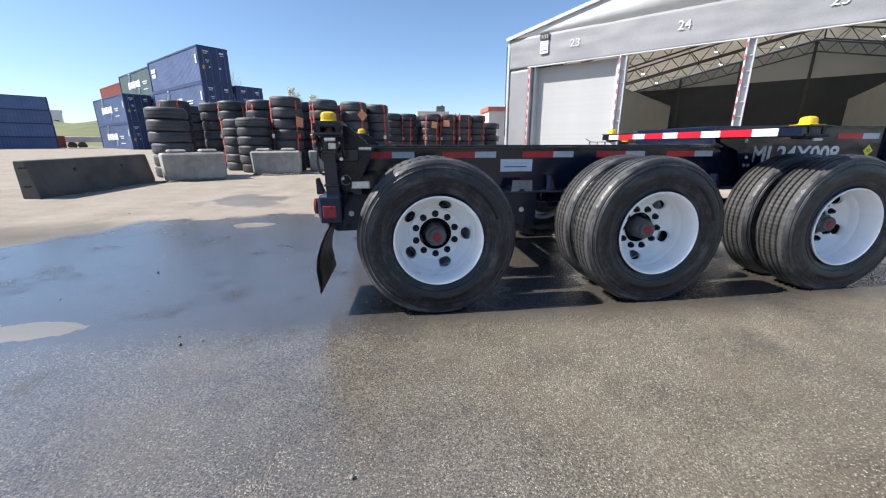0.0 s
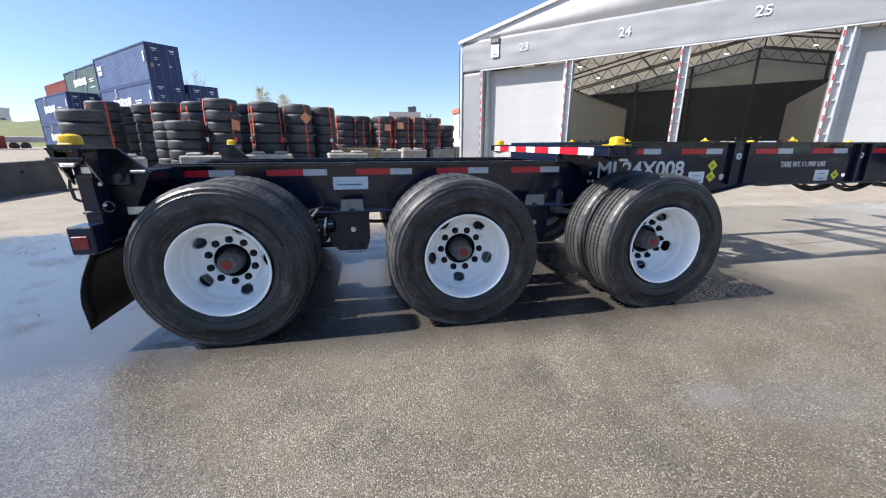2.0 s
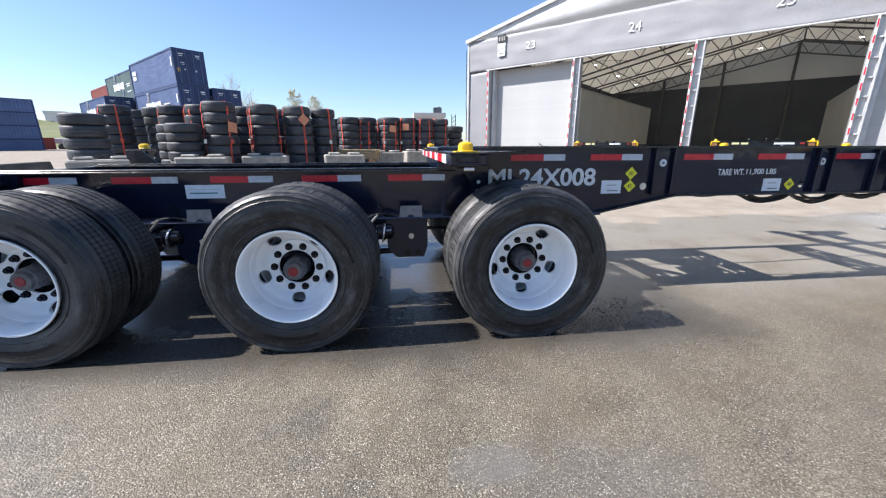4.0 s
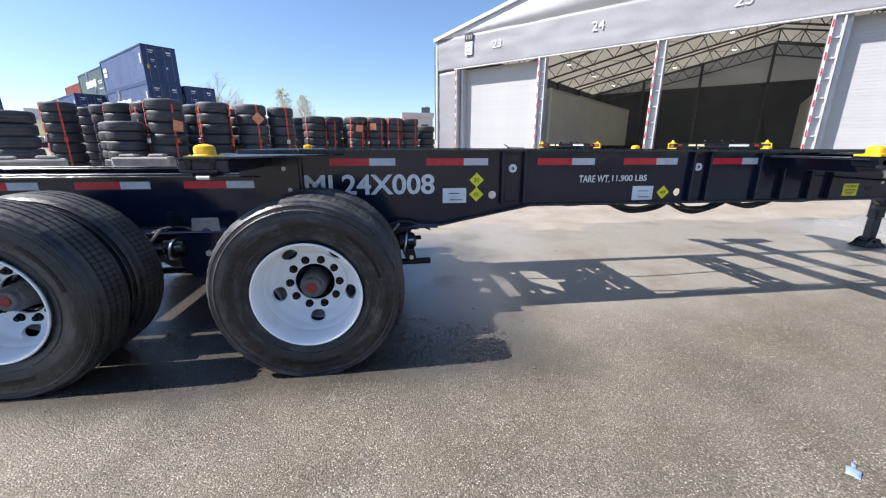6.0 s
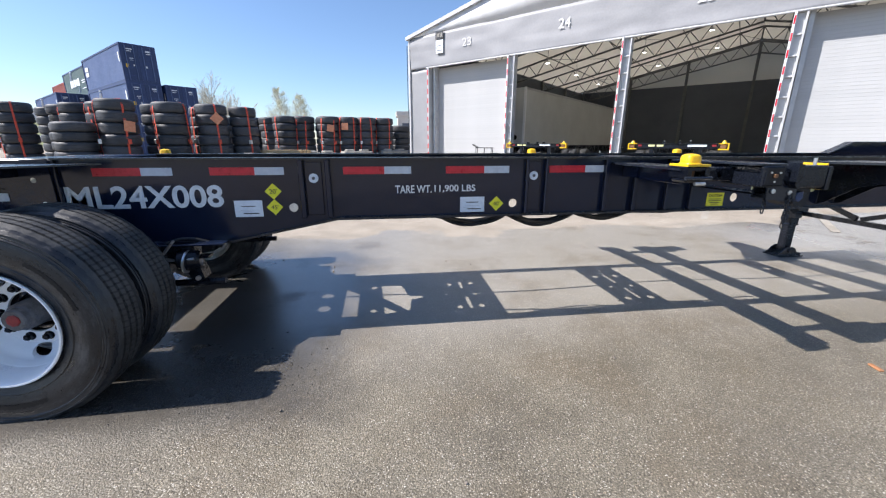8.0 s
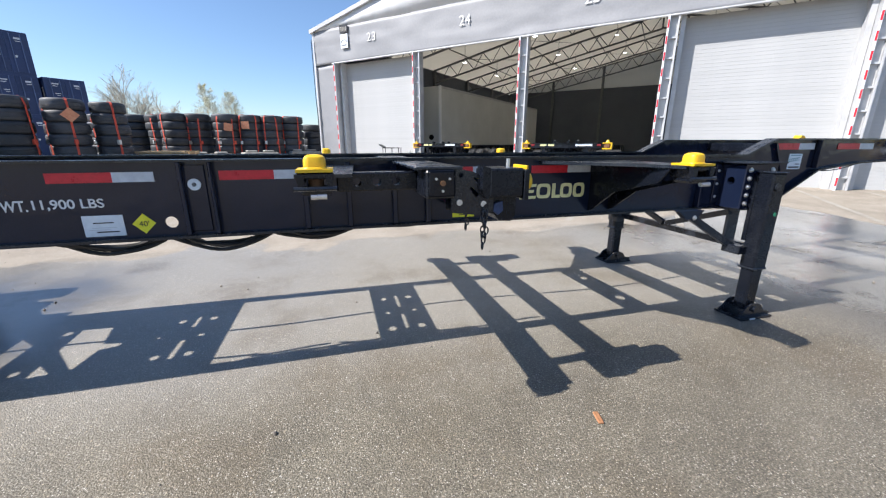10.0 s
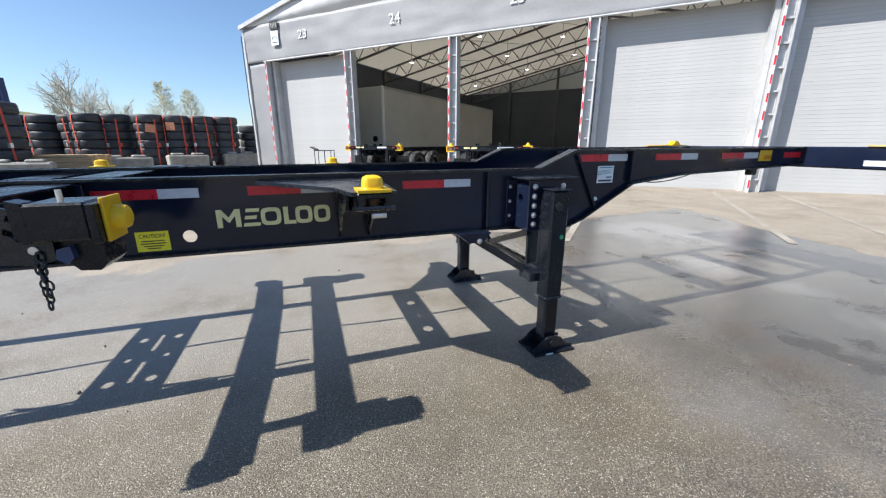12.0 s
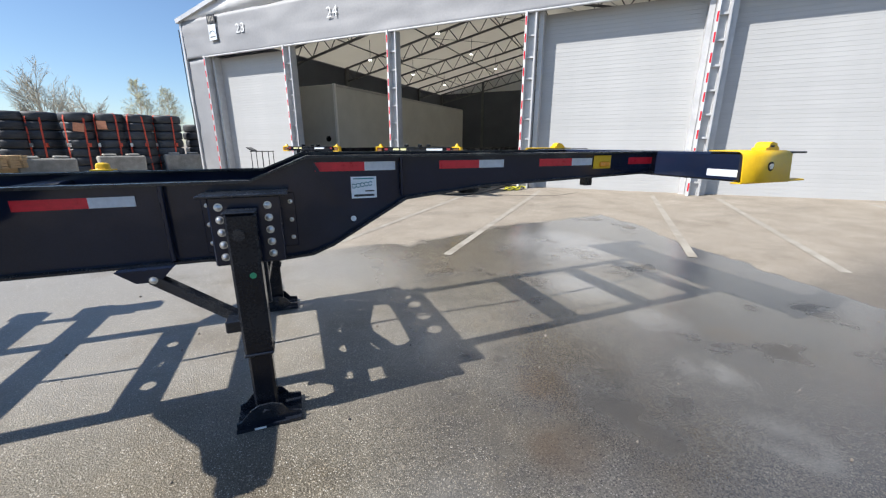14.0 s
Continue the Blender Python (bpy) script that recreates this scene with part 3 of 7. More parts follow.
def writing(name, text, width, height, material, parent, m, thick=0.002, label="", bold=0.0):
    """Letters of the built-in font as a mesh, fitted into width and height; they lie in their own x and y, from (0, 0)."""
    cu = bpy.data.curves.new(name, "FONT")
    cu.body, cu.extrude, cu.offset = text, thick / 2, bold
    tmp = bpy.data.objects.new(name, cu)
    scene.collection.objects.link(tmp)
    bpy.context.view_layer.update()
    me = bpy.data.meshes.new_from_object(tmp.evaluated_get(bpy.context.evaluated_depsgraph_get()))
    bpy.data.objects.remove(tmp)
    co = np.array([v.co for v in me.vertices])
    lo, hi = co.min(0), co.max(0)
    fit = Matrix.Diagonal((width / (hi[0] - lo[0]), height / (hi[1] - lo[1]), 1, 1)) @ Matrix.Translation((-lo[0], -lo[1], 0))
    me.transform(fit)
    me.materials.clear()
    return piece(name, me, material, parent, label, at=m)


def cut(bm, cutters):
    """The bmesh as a mesh, less the cutters."""
    me, mc = bpy.data.meshes.new("solid"), bpy.data.meshes.new("cutter")
    bmesh.ops.recalc_face_normals(bm, faces=bm.faces)
    bmesh.ops.recalc_face_normals(cutters, faces=cutters.faces)
    bm.to_mesh(me), cutters.to_mesh(mc)
    a, b = new("solid", me), new("cutter", mc)
    md = a.modifiers.new("cut", "BOOLEAN")
    md.operation, md.object, md.solver = "DIFFERENCE", b, "EXACT"
    bpy.context.view_layer.update()
    out = bpy.data.meshes.new_from_object(a.evaluated_get(bpy.context.evaluated_depsgraph_get()))
    bpy.data.objects.remove(a), bpy.data.objects.remove(b)
    return out


def upright(x, y, z, rz=0.0):
    """A pose whose own x and y stand on a side that faces -y."""
    return pose(x, y, z, 90, 0, rz)


# ---- ground ----
def ground_z(x, y):
    """The yard is nearly level under the trailer, lowest at its wheels, and rises gently all round."""
    r = math.hypot(x - min(max(x, 1.0), 8.0), y)
    rear = -0.035 * min(1.0, max(0.0, (4.5 - x) / 3.0)) * min(1.0, max(0.0, (9.0 - r) / 4.0))
    return (0.0125 * max(0.0, r - 2.5) if r < 60 else 0.72) + rear


def steps(lo, hi, fine_lo, fine_hi, fine):
    v = list(np.arange(fine_lo, fine_hi + 1e-6, fine))
    s, x = fine, fine_lo
    while x > lo:
        s *= 1.35
        x -= s
        v.insert(0, x)
    s, x = fine, fine_hi
    while x < hi:
        s *= 1.35
        x += s
        v.append(x)
    return v


def build_ground():
    xs, ys = steps(-900, 900, -8, 20, 1.0), steps(-900, 900, -6, 20, 1.0)
    verts = [(x, y, ground_z(x, y)) for y in ys for x in xs]
    w = len(xs)
    faces = [(j * w + i, j * w + i + 1, (j + 1) * w + i + 1, (j + 1) * w + i) for j in range(len(ys) - 1) for i in range(w - 1)]
    me = bpy.data.meshes.new("ground")
    me.from_pydata(verts, [], faces)
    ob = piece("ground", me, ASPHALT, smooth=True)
    tagged(ob, "stony asphalt yard, wet round the trailer, dusty beyond", "ground", kind="structure")


build_ground()


# ---- wheels ----
HUB_Z, TYRE_R = 0.478, 0.533
AXLES = (0.0, 1.555, 3.1)


def tyre_mesh():
    half = [(0.288, 0.100), (0.297, 0.112), (0.318, 0.121), (0.335, 0.127), (0.341, 0.130), (0.346, 0.127), (0.372, 0.136), (0.405, 0.140), (0.437, 0.138),
            (0.455, 0.133), (0.460, 0.137), (0.466, 0.132), (0.471, 0.1318), (0.473, 0.1278), (0.481, 0.1268), (0.4835, 0.1288), (0.487, 0.1245), (0.492, 0.1215), (0.499, 0.113)]
    half = [(0.284 + (r - 0.288) * 1.095, a) for r, a in half]
    tread = []
    for g in (0.068, 0.023, -0.023, -0.068):
        tread += [(TYRE_R - 0.0015 * abs(g) * 20, g + 0.0085), (TYRE_R - 0.018, g + 0.0055), (TYRE_R - 0.018, g - 0.0055), (TYRE_R - 0.0015 * abs(g) * 20, g - 0.0085)]
    prof = half + tread + [(r, -a) for r, a in half[::-1]]
    seg = 168
    bm = lathe(prof, seg, closed=False)
    n0, n1 = len(half), len(half) + len(tread)
    vs = list(bm.verts)
    for k in range(n0 - 1, n1 + 1):                     # sipes: the ribs' edges run in a zigzag, the shoulder is notched
        for j in range(seg):
            v = vs[k * seg + j]
            v.co.y += 0.0009 * (1 if j % 2 else -1)
            if j % 3 == k % 2:
                v.co.x *= 0.9965
                v.co.z *= 0.9965
            if k in (n0 - 1, n1) and j % 3 == 0:
                v.co.x *= 0.992
                v.co.z *= 0.992
    for v in vs:
        if v.co.z < -HUB_Z - 0.033:
            v.co.z = -HUB_Z - 0.033
            v.co.y *= 1.03
    me = bpy.data.meshes.new("tyre")
    bmesh.ops.recalc_face_normals(bm, faces=bm.faces)
    bm.to_mesh(me)
    bm.free()
    return me


def rim_mesh():
    """The dished outer wheel with five hand holes."""
    prof = [(0.302, -0.128), (0.300, -0.136), (0.292, -0.136), (0.286, -0.128), (0.281, -0.116), (0.277, -0.095), (0.271, -0.05), (0.2685, -0.004), (0.262, 0.004), (0.2575, 0.042), (0.249, 0.062), (0.238, 0.072), (0.214, 0.094), (0.198, 0.113),
            (0.192, 0.117), (0.187, 0.116), (0.181, 0.101), (0.176, 0.0985), (0.114, 0.100), (0.114, 0.115), (0.184, 0.128), (0.206, 0.118), (0.236, 0.098), (0.262, 0.078), (0.268, 0.082), (0.270, 0.1), (0.285, 0.118), (0.300, 0.128),
            (0.288, 0.11), (0.278, 0.085), (0.276, 0.03), (0.277, -0.05), (0.280, -0.09), (0.290, -0.115)]
    bm = lathe([(r * 0.985 if r > 0.19 else r, a) for r, a in prof], 72)
    cutters = bmesh.new()
    for k in range(5):
        a = 2 * math.pi * k / 5
        m = pose(0, 0, 0, 0, -math.degrees(a), 0) @ Matrix.Translation((0.218, 0.10, 0)) @ pose(0, 0, 0, 90, 0, 0) @ Matrix.Diagonal((0.78, 1.1, 1, 1))
        bmesh.ops.create_cone(cutters, cap_ends=True, segments=18, radius1=0.041, radius2=0.041, depth=0.16, matrix=m)
    return cut(bm, cutters)


def inner_rim_mesh():
    prof = [(0.300, -0.13), (0.286, -0.128), (0.268, -0.09), (0.262, 0.0), (0.20, 0.0), (0.12, 0.02), (0.12, 0.035), (0.2, 0.015), (0.264, 0.015), (0.272, 0.09), (0.30, 0.13), (0.29, 0.11), (0.275, 0.02), (0.276, -0.08)]
    bm = lathe([(r * 0.958, a) for r, a in prof], 48)
    me = bpy.data.meshes.new("rim")
    bmesh.ops.recalc_face_normals(bm, faces=bm.faces)
    bm.to_mesh(me)
    bm.free()
    return me


def hub_mesh(prof, seg=40, knurl=0.0):
    bm = lathe(prof, seg, closed=False)
    vs = list(bm.verts)
    if knurl:
        for i, v in enumerate(vs[seg:3 * seg]):
            if i % 4 < 2:
                v.co.x *= 1 + knurl
                v.co.z *= 1 + knurl
    me = bpy.data.meshes.new("hub")
    bm.faces.new(vs[-seg:])
    bmesh.ops.recalc_face_normals(bm, faces=bm.faces)
    bm.to_mesh(me)
    bm.free()
    return me


def nut_mesh():
    bm = rod((0, 0.03, 0), (0, 0.002, 0), 0.0195, 6)
    rod((0, 0.002, 0), (0, -0.008, 0), 0.012, 8, bm)
    rod((0, 0.032, 0), (0, 0.022, 0), 0.024, 14, bm)
    me = bpy.data.meshes.new("lug_nut")
    bm.to_mesh(me)
    bm.free()
    return me


def raised_arc_mesh(r, a0, a1, h, y):
    """A raised band on a sidewall, notched along its edge, where marks cannot be read."""
    bm = bmesh.new()
    n = 40
    rows = []
    for k in range(n + 1):
        a = a0 + (a1 - a0) * k / n
        q = h * (0.6 + 0.4 * ((k * 7) % 5 > 1))
        rows.append([bm.verts.new((s * math.cos(a), d, s * math.sin(a))) for s, d in ((r - q / 2, y + 0.003), (r - q / 2, y - 0.0025), (r + q / 2, y - 0.002), (r + q / 2, y + 0.004))])
    for p, q in zip(rows, rows[1:]):
        for k in range(3):
            bm.faces.new((p[k], p[k + 1], q[k + 1], q[k]))
    me = bpy.data.meshes.new("sidewall_marking")
    bmesh.ops.recalc_face_normals(bm, faces=bm.faces)
    bm.to_mesh(me)
    bm.free()
    return me


TYRE, RIM, RIM_IN, NUT = tyre_mesh(), rim_mesh(), inner_rim_mesh(), nut_mesh()
HUB = hub_mesh([(0.1135, 0.15), (0.112, 0.135), (0.094, 0.118), (0.088, 0.122), (0.08, 0.15)])
HOUSING = hub_mesh([(0.084, 0.15), (0.073, 0.125), (0.070, 0.030), (0.066, 0.022), (0.060, 0.018), (0.057, 0.006), (0.056, -0.006), (0.050, -0.012), (0.040, -0.013), (0.033, -0.010)], 48, 0.03)
CAP_RED = hub_mesh([(0.032, -0.008), (0.032, -0.013), (0.024, -0.015)], 8)
MARKING = raised_arc_mesh(0.405, radians(252), radians(300), 0.03, -0.1395)
MARKING_TOP = raised_arc_mesh(0.405, radians(20), radians(62), 0.022, -0.1395)


def wheel_pair(parent, x, side, spin):
    """Two tyres on one end of an axle; side -1: towards -y."""
    for outer in (True, False):
        y = side * (1.205 if outer else 0.865)
        w = new("wheel")
        w.empty_display_size, w.parent = 0.1, parent
        w.matrix_basis = pose(x, y, HUB_Z, 0, 0, 0 if side < 0 else 180)
        tagged(w, "dual wheel with black tyre and white dished rim" if outer else "inner dual wheel with black tyre")
        piece("tyre", TYRE, TYRE_RUBBER, w, "black rubber tyre with ribbed tread", True)
        turned = pose(0, 0, 0, 0, spin, 0)
        if not outer:
            piece("rim", RIM_IN, RIM_WHITE, w, "", True)
            continue
        piece("rim", RIM, RIM_WHITE, w, "white painted dished steel rim", True, turned)
        piece("hub", HUB, BLACK_DULL, w, "black hub flange", True)
        piece("hub_cap", HOUSING, HUB_GREY, w, "grey ribbed hub cap", True)
        piece("cap_plug", CAP_RED, RED_PLASTIC, w, "red plug", False, turned)
        piece("sidewall_marking", MARKING, RUBBER, w, "", False, pose(0, 0, 0, 0, spin * 0.4, 0))
        piece("sidewall_marking", MARKING_TOP, RUBBER, w, "", False, pose(0, 0, 0, 0, spin * 0.4, 0))
        for k in range(10):
            a = math.radians(36 * k + 18 - spin)
            piece("lug_nut", NUT, BLACK_DULL, w, "", False, Matrix.Translation((0.144 * math.cos(a), 0.074, 0.144 * math.sin(a))))


# ---- the container chassis ----
CH = thing("container_chassis", pose(0, 0, 0), "long black triaxle container chassis with yellow twist locks", "trailer")
for ax, spins in zip(AXLES, ((0, 40), (20, 5), (18, 61))):
    wheel_pair(CH, ax, -1, spins[0])
    wheel_pair(CH, ax, 1, spins[1])
    part("axle", rod((ax, -1.0, HUB_Z), (ax, 1.0, HUB_Z), 0.066, 20), BLACK_DULL, CH, "black tube axle", True)
    for s in (-1, 1):
        part("brake_drum", rod((ax, s * 0.72, HUB_Z), (ax, s * 1.05, HUB_Z), 0.205, 32), BLACK_DULL, CH, "", True)
        bm = rod((ax + 0.22, s * 0.38, HUB_Z - 0.02), (ax + 0.22, s * 0.55, HUB_Z - 0.02), 0.085, 20)
        rod((ax + 0.22, s * 0.30, HUB_Z - 0.02), (ax + 0.22, s * 0.38, HUB_Z - 0.02), 0.07, 20, bm)
        part("brake_chamber", bm, BLACK_DULL, CH, "", True)

# main rails: web, flanges, gooseneck
WEB = [(2.96, 1.245), (9.84, 1.24), (10.13, 1.365), (12.9, 1.372), (12.9, 1.215), (12.3, 1.195), (11.2, 1.158), (10.68, 1.105), (10.24, 0.855), (10.12, 0.808), (9.95, 0.797), (9.6, 0.83),
       (4.62, 0.83), (3.93, 0.69), (2.96, 0.69)]
TOP_LINE = [(2.96, 1.245), (9.84, 1.24), (10.13, 1.365), (12.9, 1.372)]
LOW_LINE = [(3.1, 0.69), (3.93, 0.69), (4.62, 0.83), (9.6, 0.83), (9.95, 0.797), (10.12, 0.808), (10.24, 0.855), (10.68, 1.105), (11.2, 1.158), (12.3, 1.195), (12.9, 1.215)]


def flange(line, y0, y1, thick, sign):
    """A strip that follows a line of x and z, its edges worn round."""
    bm = prism(line + [(x, z + sign * thick) for x, z in line[::-1]], y0, y1)
    bmesh.ops.bevel(bm, geom=[e for e in bm.edges if abs(e.verts[0].co.y - e.verts[1].co.y) < 1e-6 and abs(e.verts[0].co.x - e.verts[1].co.x) > 0.02], offset=0.0035, segments=2, affect="EDGES")
    return bm


def bolt(x, y, z, s, r, parent, label=""):
    """A domed bolt head on a washer, pointing along s * y."""
    bm = lathe([(r * 1.35, 0.0), (r * 1.35, s * r * 0.2), (r, s * r * 0.22), (r * 0.97, s * r * 0.7), (r * 0.6, s * r * 1.0), (0.001, s * r * 1.08)], 12, False)
    part("bolt", bm, STEEL, parent, label, True, Matrix.Translation((x, y, z)))


for s in (-1, 1):
    y = s * 0.54
    holes = bmesh.new()
    for hx, hz, r in ((4.328, 0.913, 0.026), (5.868, 0.914, 0.031), (7.692, 0.925, 0.034), (4.476, 1.109, 0.022), (6.01, 1.113, 0.022)):
        rod((hx, y - 0.05, hz), (hx, y + 0.05, hz), r, 24, holes)
    piece("main_rail", cut(prism(WEB, y - 0.005, y + 0.005), holes), BLACK, CH, "gloss black rail web with round holes")
    part("top_flange", flange(TOP_LINE, y - 0.05, y + 0.05, 0.012, -1), BLACK_FLANGE, CH, "worn black top flange")
    part("bottom_flange", flange(LOW_LINE, y - 0.05, y + 0.05, 0.012, 1), BLACK_FLANGE, CH, "worn black bottom flange")
    for x0, x1 in ((4.385, 4.415), (4.555, 4.585), (5.945, 5.965), (6.09, 6.105), (9.435, 9.455)):
        part("stiffener", box(x0, x1, y + s * 0.006, y + s * 0.048, 0.845, 1.23, 0.004), BLACK, CH)
    for x0, x1 in ((6.55, 6.58), (6.79, 6.82), (7.06, 7.09), (7.27, 7.3)):
        part("stiffener", box(x0, x1, y + s * 0.006, y + s * 0.046, 0.845, 1.22, 0.004), BLACK, CH)
    part("stiffener", bar((10.16, y + s * 0.016, 1.325), (10.35, y + s * 0.016, 0.95), 0.03, 0.018), BLACK, CH)
    part("stiffener", box(10.65, 10.665, y + s * 0.006, y + s * 0.045, 1.125, 1.355, 0.003), BLACK, CH)
    # sliding rear frame
    part("slider_rail", prism([(-0.62, 1.055), (3.3, 1.06), (3.3, 0.72), (-0.3, 0.72), (-0.62, 0.74)], s * 0.49 - 0.005, s * 0.49 + 0.005), BLACK, CH, "gloss black slider web")
    part("top_flange", box(-0.64, 3.0, s * 0.49 - 0.055, s * 0.49 + 0.05, 1.055, 1.068, 0.002), BLACK_FLANGE, CH)
    part("top_flange", box(-0.62, 2.96, s * 0.49 - 0.018, s * 0.49 + 0.03, 1.069, 1.082, 0.003), BLACK_FLANGE, CH)
    part("bottom_flange", box(-0.6, 3.9, s * 0.49 - 0.05, s * 0.49 + 0.05, 0.708, 0.72, 0.002), BLACK_FLANGE, CH)
    part("end_plate", box(2.945, 2.965, s * 0.5, y + s * 0.03, 0.72, 1.235, 0.003), BLACK, CH)

# suspension hangers, springs, equalisers
for s in (-1, 1):
    y = s * 0.6
    for hx in (-0.62, 0.775, 2.33, 3.68):
        low = 0.385 if 0 < hx < 3 else 0.42
        if hx > 3:                                               # the foremost one is a slim bracket with a pin
            part("hanger", prism([(hx - 0.14, 0.71), (hx + 0.03, 0.71), (hx + 0.02, 0.60), (hx + 0.05, 0.52), (hx + 0.06, 0.47), (hx + 0.02, 0.44), (hx - 0.02, 0.47), (hx - 0.05, 0.56), (hx - 0.14, 0.58)], y - 0.05, y + 0.05), BLACK_DULL, CH, "slim black spring hanger")
            part("bolt", rod((hx + 0.025, y - s * 0.07, 0.475), (hx + 0.025, y + s * 0.065, 0.475), 0.016, 8), STEEL, CH, "zinc plated bolt")
            continue
        for dy in (-0.05, 0.05):
            part("hanger", prism([(hx - 0.19, 0.71), (hx + 0.13, 0.71), (hx + 0.13, 0.47), (hx + 0.10, low), (hx - 0.12, low), (hx - 0.19, 0.47)], y + dy - 0.006, y + dy + 0.006), BLACK, CH, "black spring hanger")
        part("hanger_cap", prism([(hx - 0.09, 0.711), (hx - 0.03, 0.711), (hx - 0.02, 0.725), (hx, 0.732), (hx + 0.02, 0.725), (hx + 0.03, 0.711), (hx + 0.09, 0.711), (hx + 0.085, 0.80), (hx - 0.08, 0.80)], y - 0.055, y + s * 0.058), CAP_GREY, CH, "grey spring hanger cap")
        for bx, bz in ((hx, 0.56), (hx - 0.03, low + 0.035), (hx + 0.055, low + 0.035)):
            part("bolt", rod((bx, y - s * 0.07, bz), (bx, y + s * 0.075, bz), 0.022, 6), STEEL if bz > 0.5 else BLACK_DULL, CH, "zinc plated bolt" if bz > 0.5 else "")
        for gx in (hx - 0.26, hx + 0.26):
            part("gusset", prism([(gx, 0.71), (gx + 0.05, 0.71), (gx + 0.01, 0.83), (gx, 0.83)], s * 0.5, s * 0.62), BLACK, CH)
    for ax in AXLES:
        for k in range(3):
            n = 0.68 - 0.17 * k
            pts = [(ax + n * t, y, HUB_Z + 0.115 - 0.016 * k + 0.04 * (t * n) ** 2) for t in (-1, -0.5, 0, 0.5, 1)]
            bm = bmesh.new()
            for p, q in zip(pts, pts[1:]):
                bar(p, q, 0.075, 0.014, bm)
            part("leaf_spring", bm, BLACK_DULL, CH)
        part("spring_seat", box(ax - 0.1, ax + 0.1, y - 0.06, y + 0.06, HUB_Z + 0.05, HUB_Z + 0.09, 0.01), BLACK_DULL, CH)
        part("torque_arm", rod((ax, y, HUB_Z - 0.06), (ax + 0.75, y, 0.43), 0.024, 10), BLACK_DULL, CH)
    part("suspension_tray", box(-0.4, 3.9, y - 0.075, y + 0.075, 0.696, 0.708, 0.003), BLACK, CH)

# brake rods and hoses between the wheels
for s in (-1, 1):
    for ax in AXLES:
        part("brake_rod", rod((ax + 0.36, s * 0.70, 0.56), (ax + 0.52, s * 0.70, 0.74), 0.009, 8), STEEL, CH, "bright brake rod", True)
        part("brake_rod", rod((ax + 0.30, s * 0.70, 0.60), (ax + 0.62, s * 0.70, 0.62), 0.008, 8), STEEL, CH, "", True)
        chamber = lathe([(0.001, 0.0), (0.05, 0.0), (0.062, 0.012), (0.064, 0.05), (0.073, 0.054), (0.073, 0.066), (0.064, 0.07), (0.06, 0.12), (0.045, 0.135), (0.001, 0.137)], 24, False)
        part("brake_chamber", chamber, BLACK_DULL, CH, "glossy black brake chamber", True, pose(ax + 0.50, s * 0.66, 0.60, 0, 8, -80))
        part("chamber_clamp", rod((ax + 0.555, s * 0.66, 0.593), (ax + 0.567, s * 0.66, 0.591), 0.076, 20), STEEL, CH, "zinc plated clamp band", True)
        part("push_rod", rod((ax + 0.36, s * 0.66, 0.62), (ax + 0.5, s * 0.66, 0.60), 0.01, 8), STEEL, CH, "bright push rod", True)
        part("clevis", box(ax + 0.33, ax + 0.39, s * 0.63, s * 0.70, 0.60, 0.655, 0.008), STEEL, CH, "bright clevis")
        part("slack_adjuster", prism([(ax + 0.28, 0.56), (ax + 0.36, 0.52), (ax + 0.40, 0.62), (ax + 0.34, 0.68)], s * 0.68, s * 0.71), BLACK_FLANGE, CH)
        part("brake_hose", pipe([(ax + 0.25 + 0.5 * t, s * (0.66 - 0.08 * t), 0.56 + 0.12 * math.sin(3.1 * t) + 0.1 * t) for t in np.linspace(0, 1, 12)], 0.009, 6), HOSE, CH, "black brake hose", True)

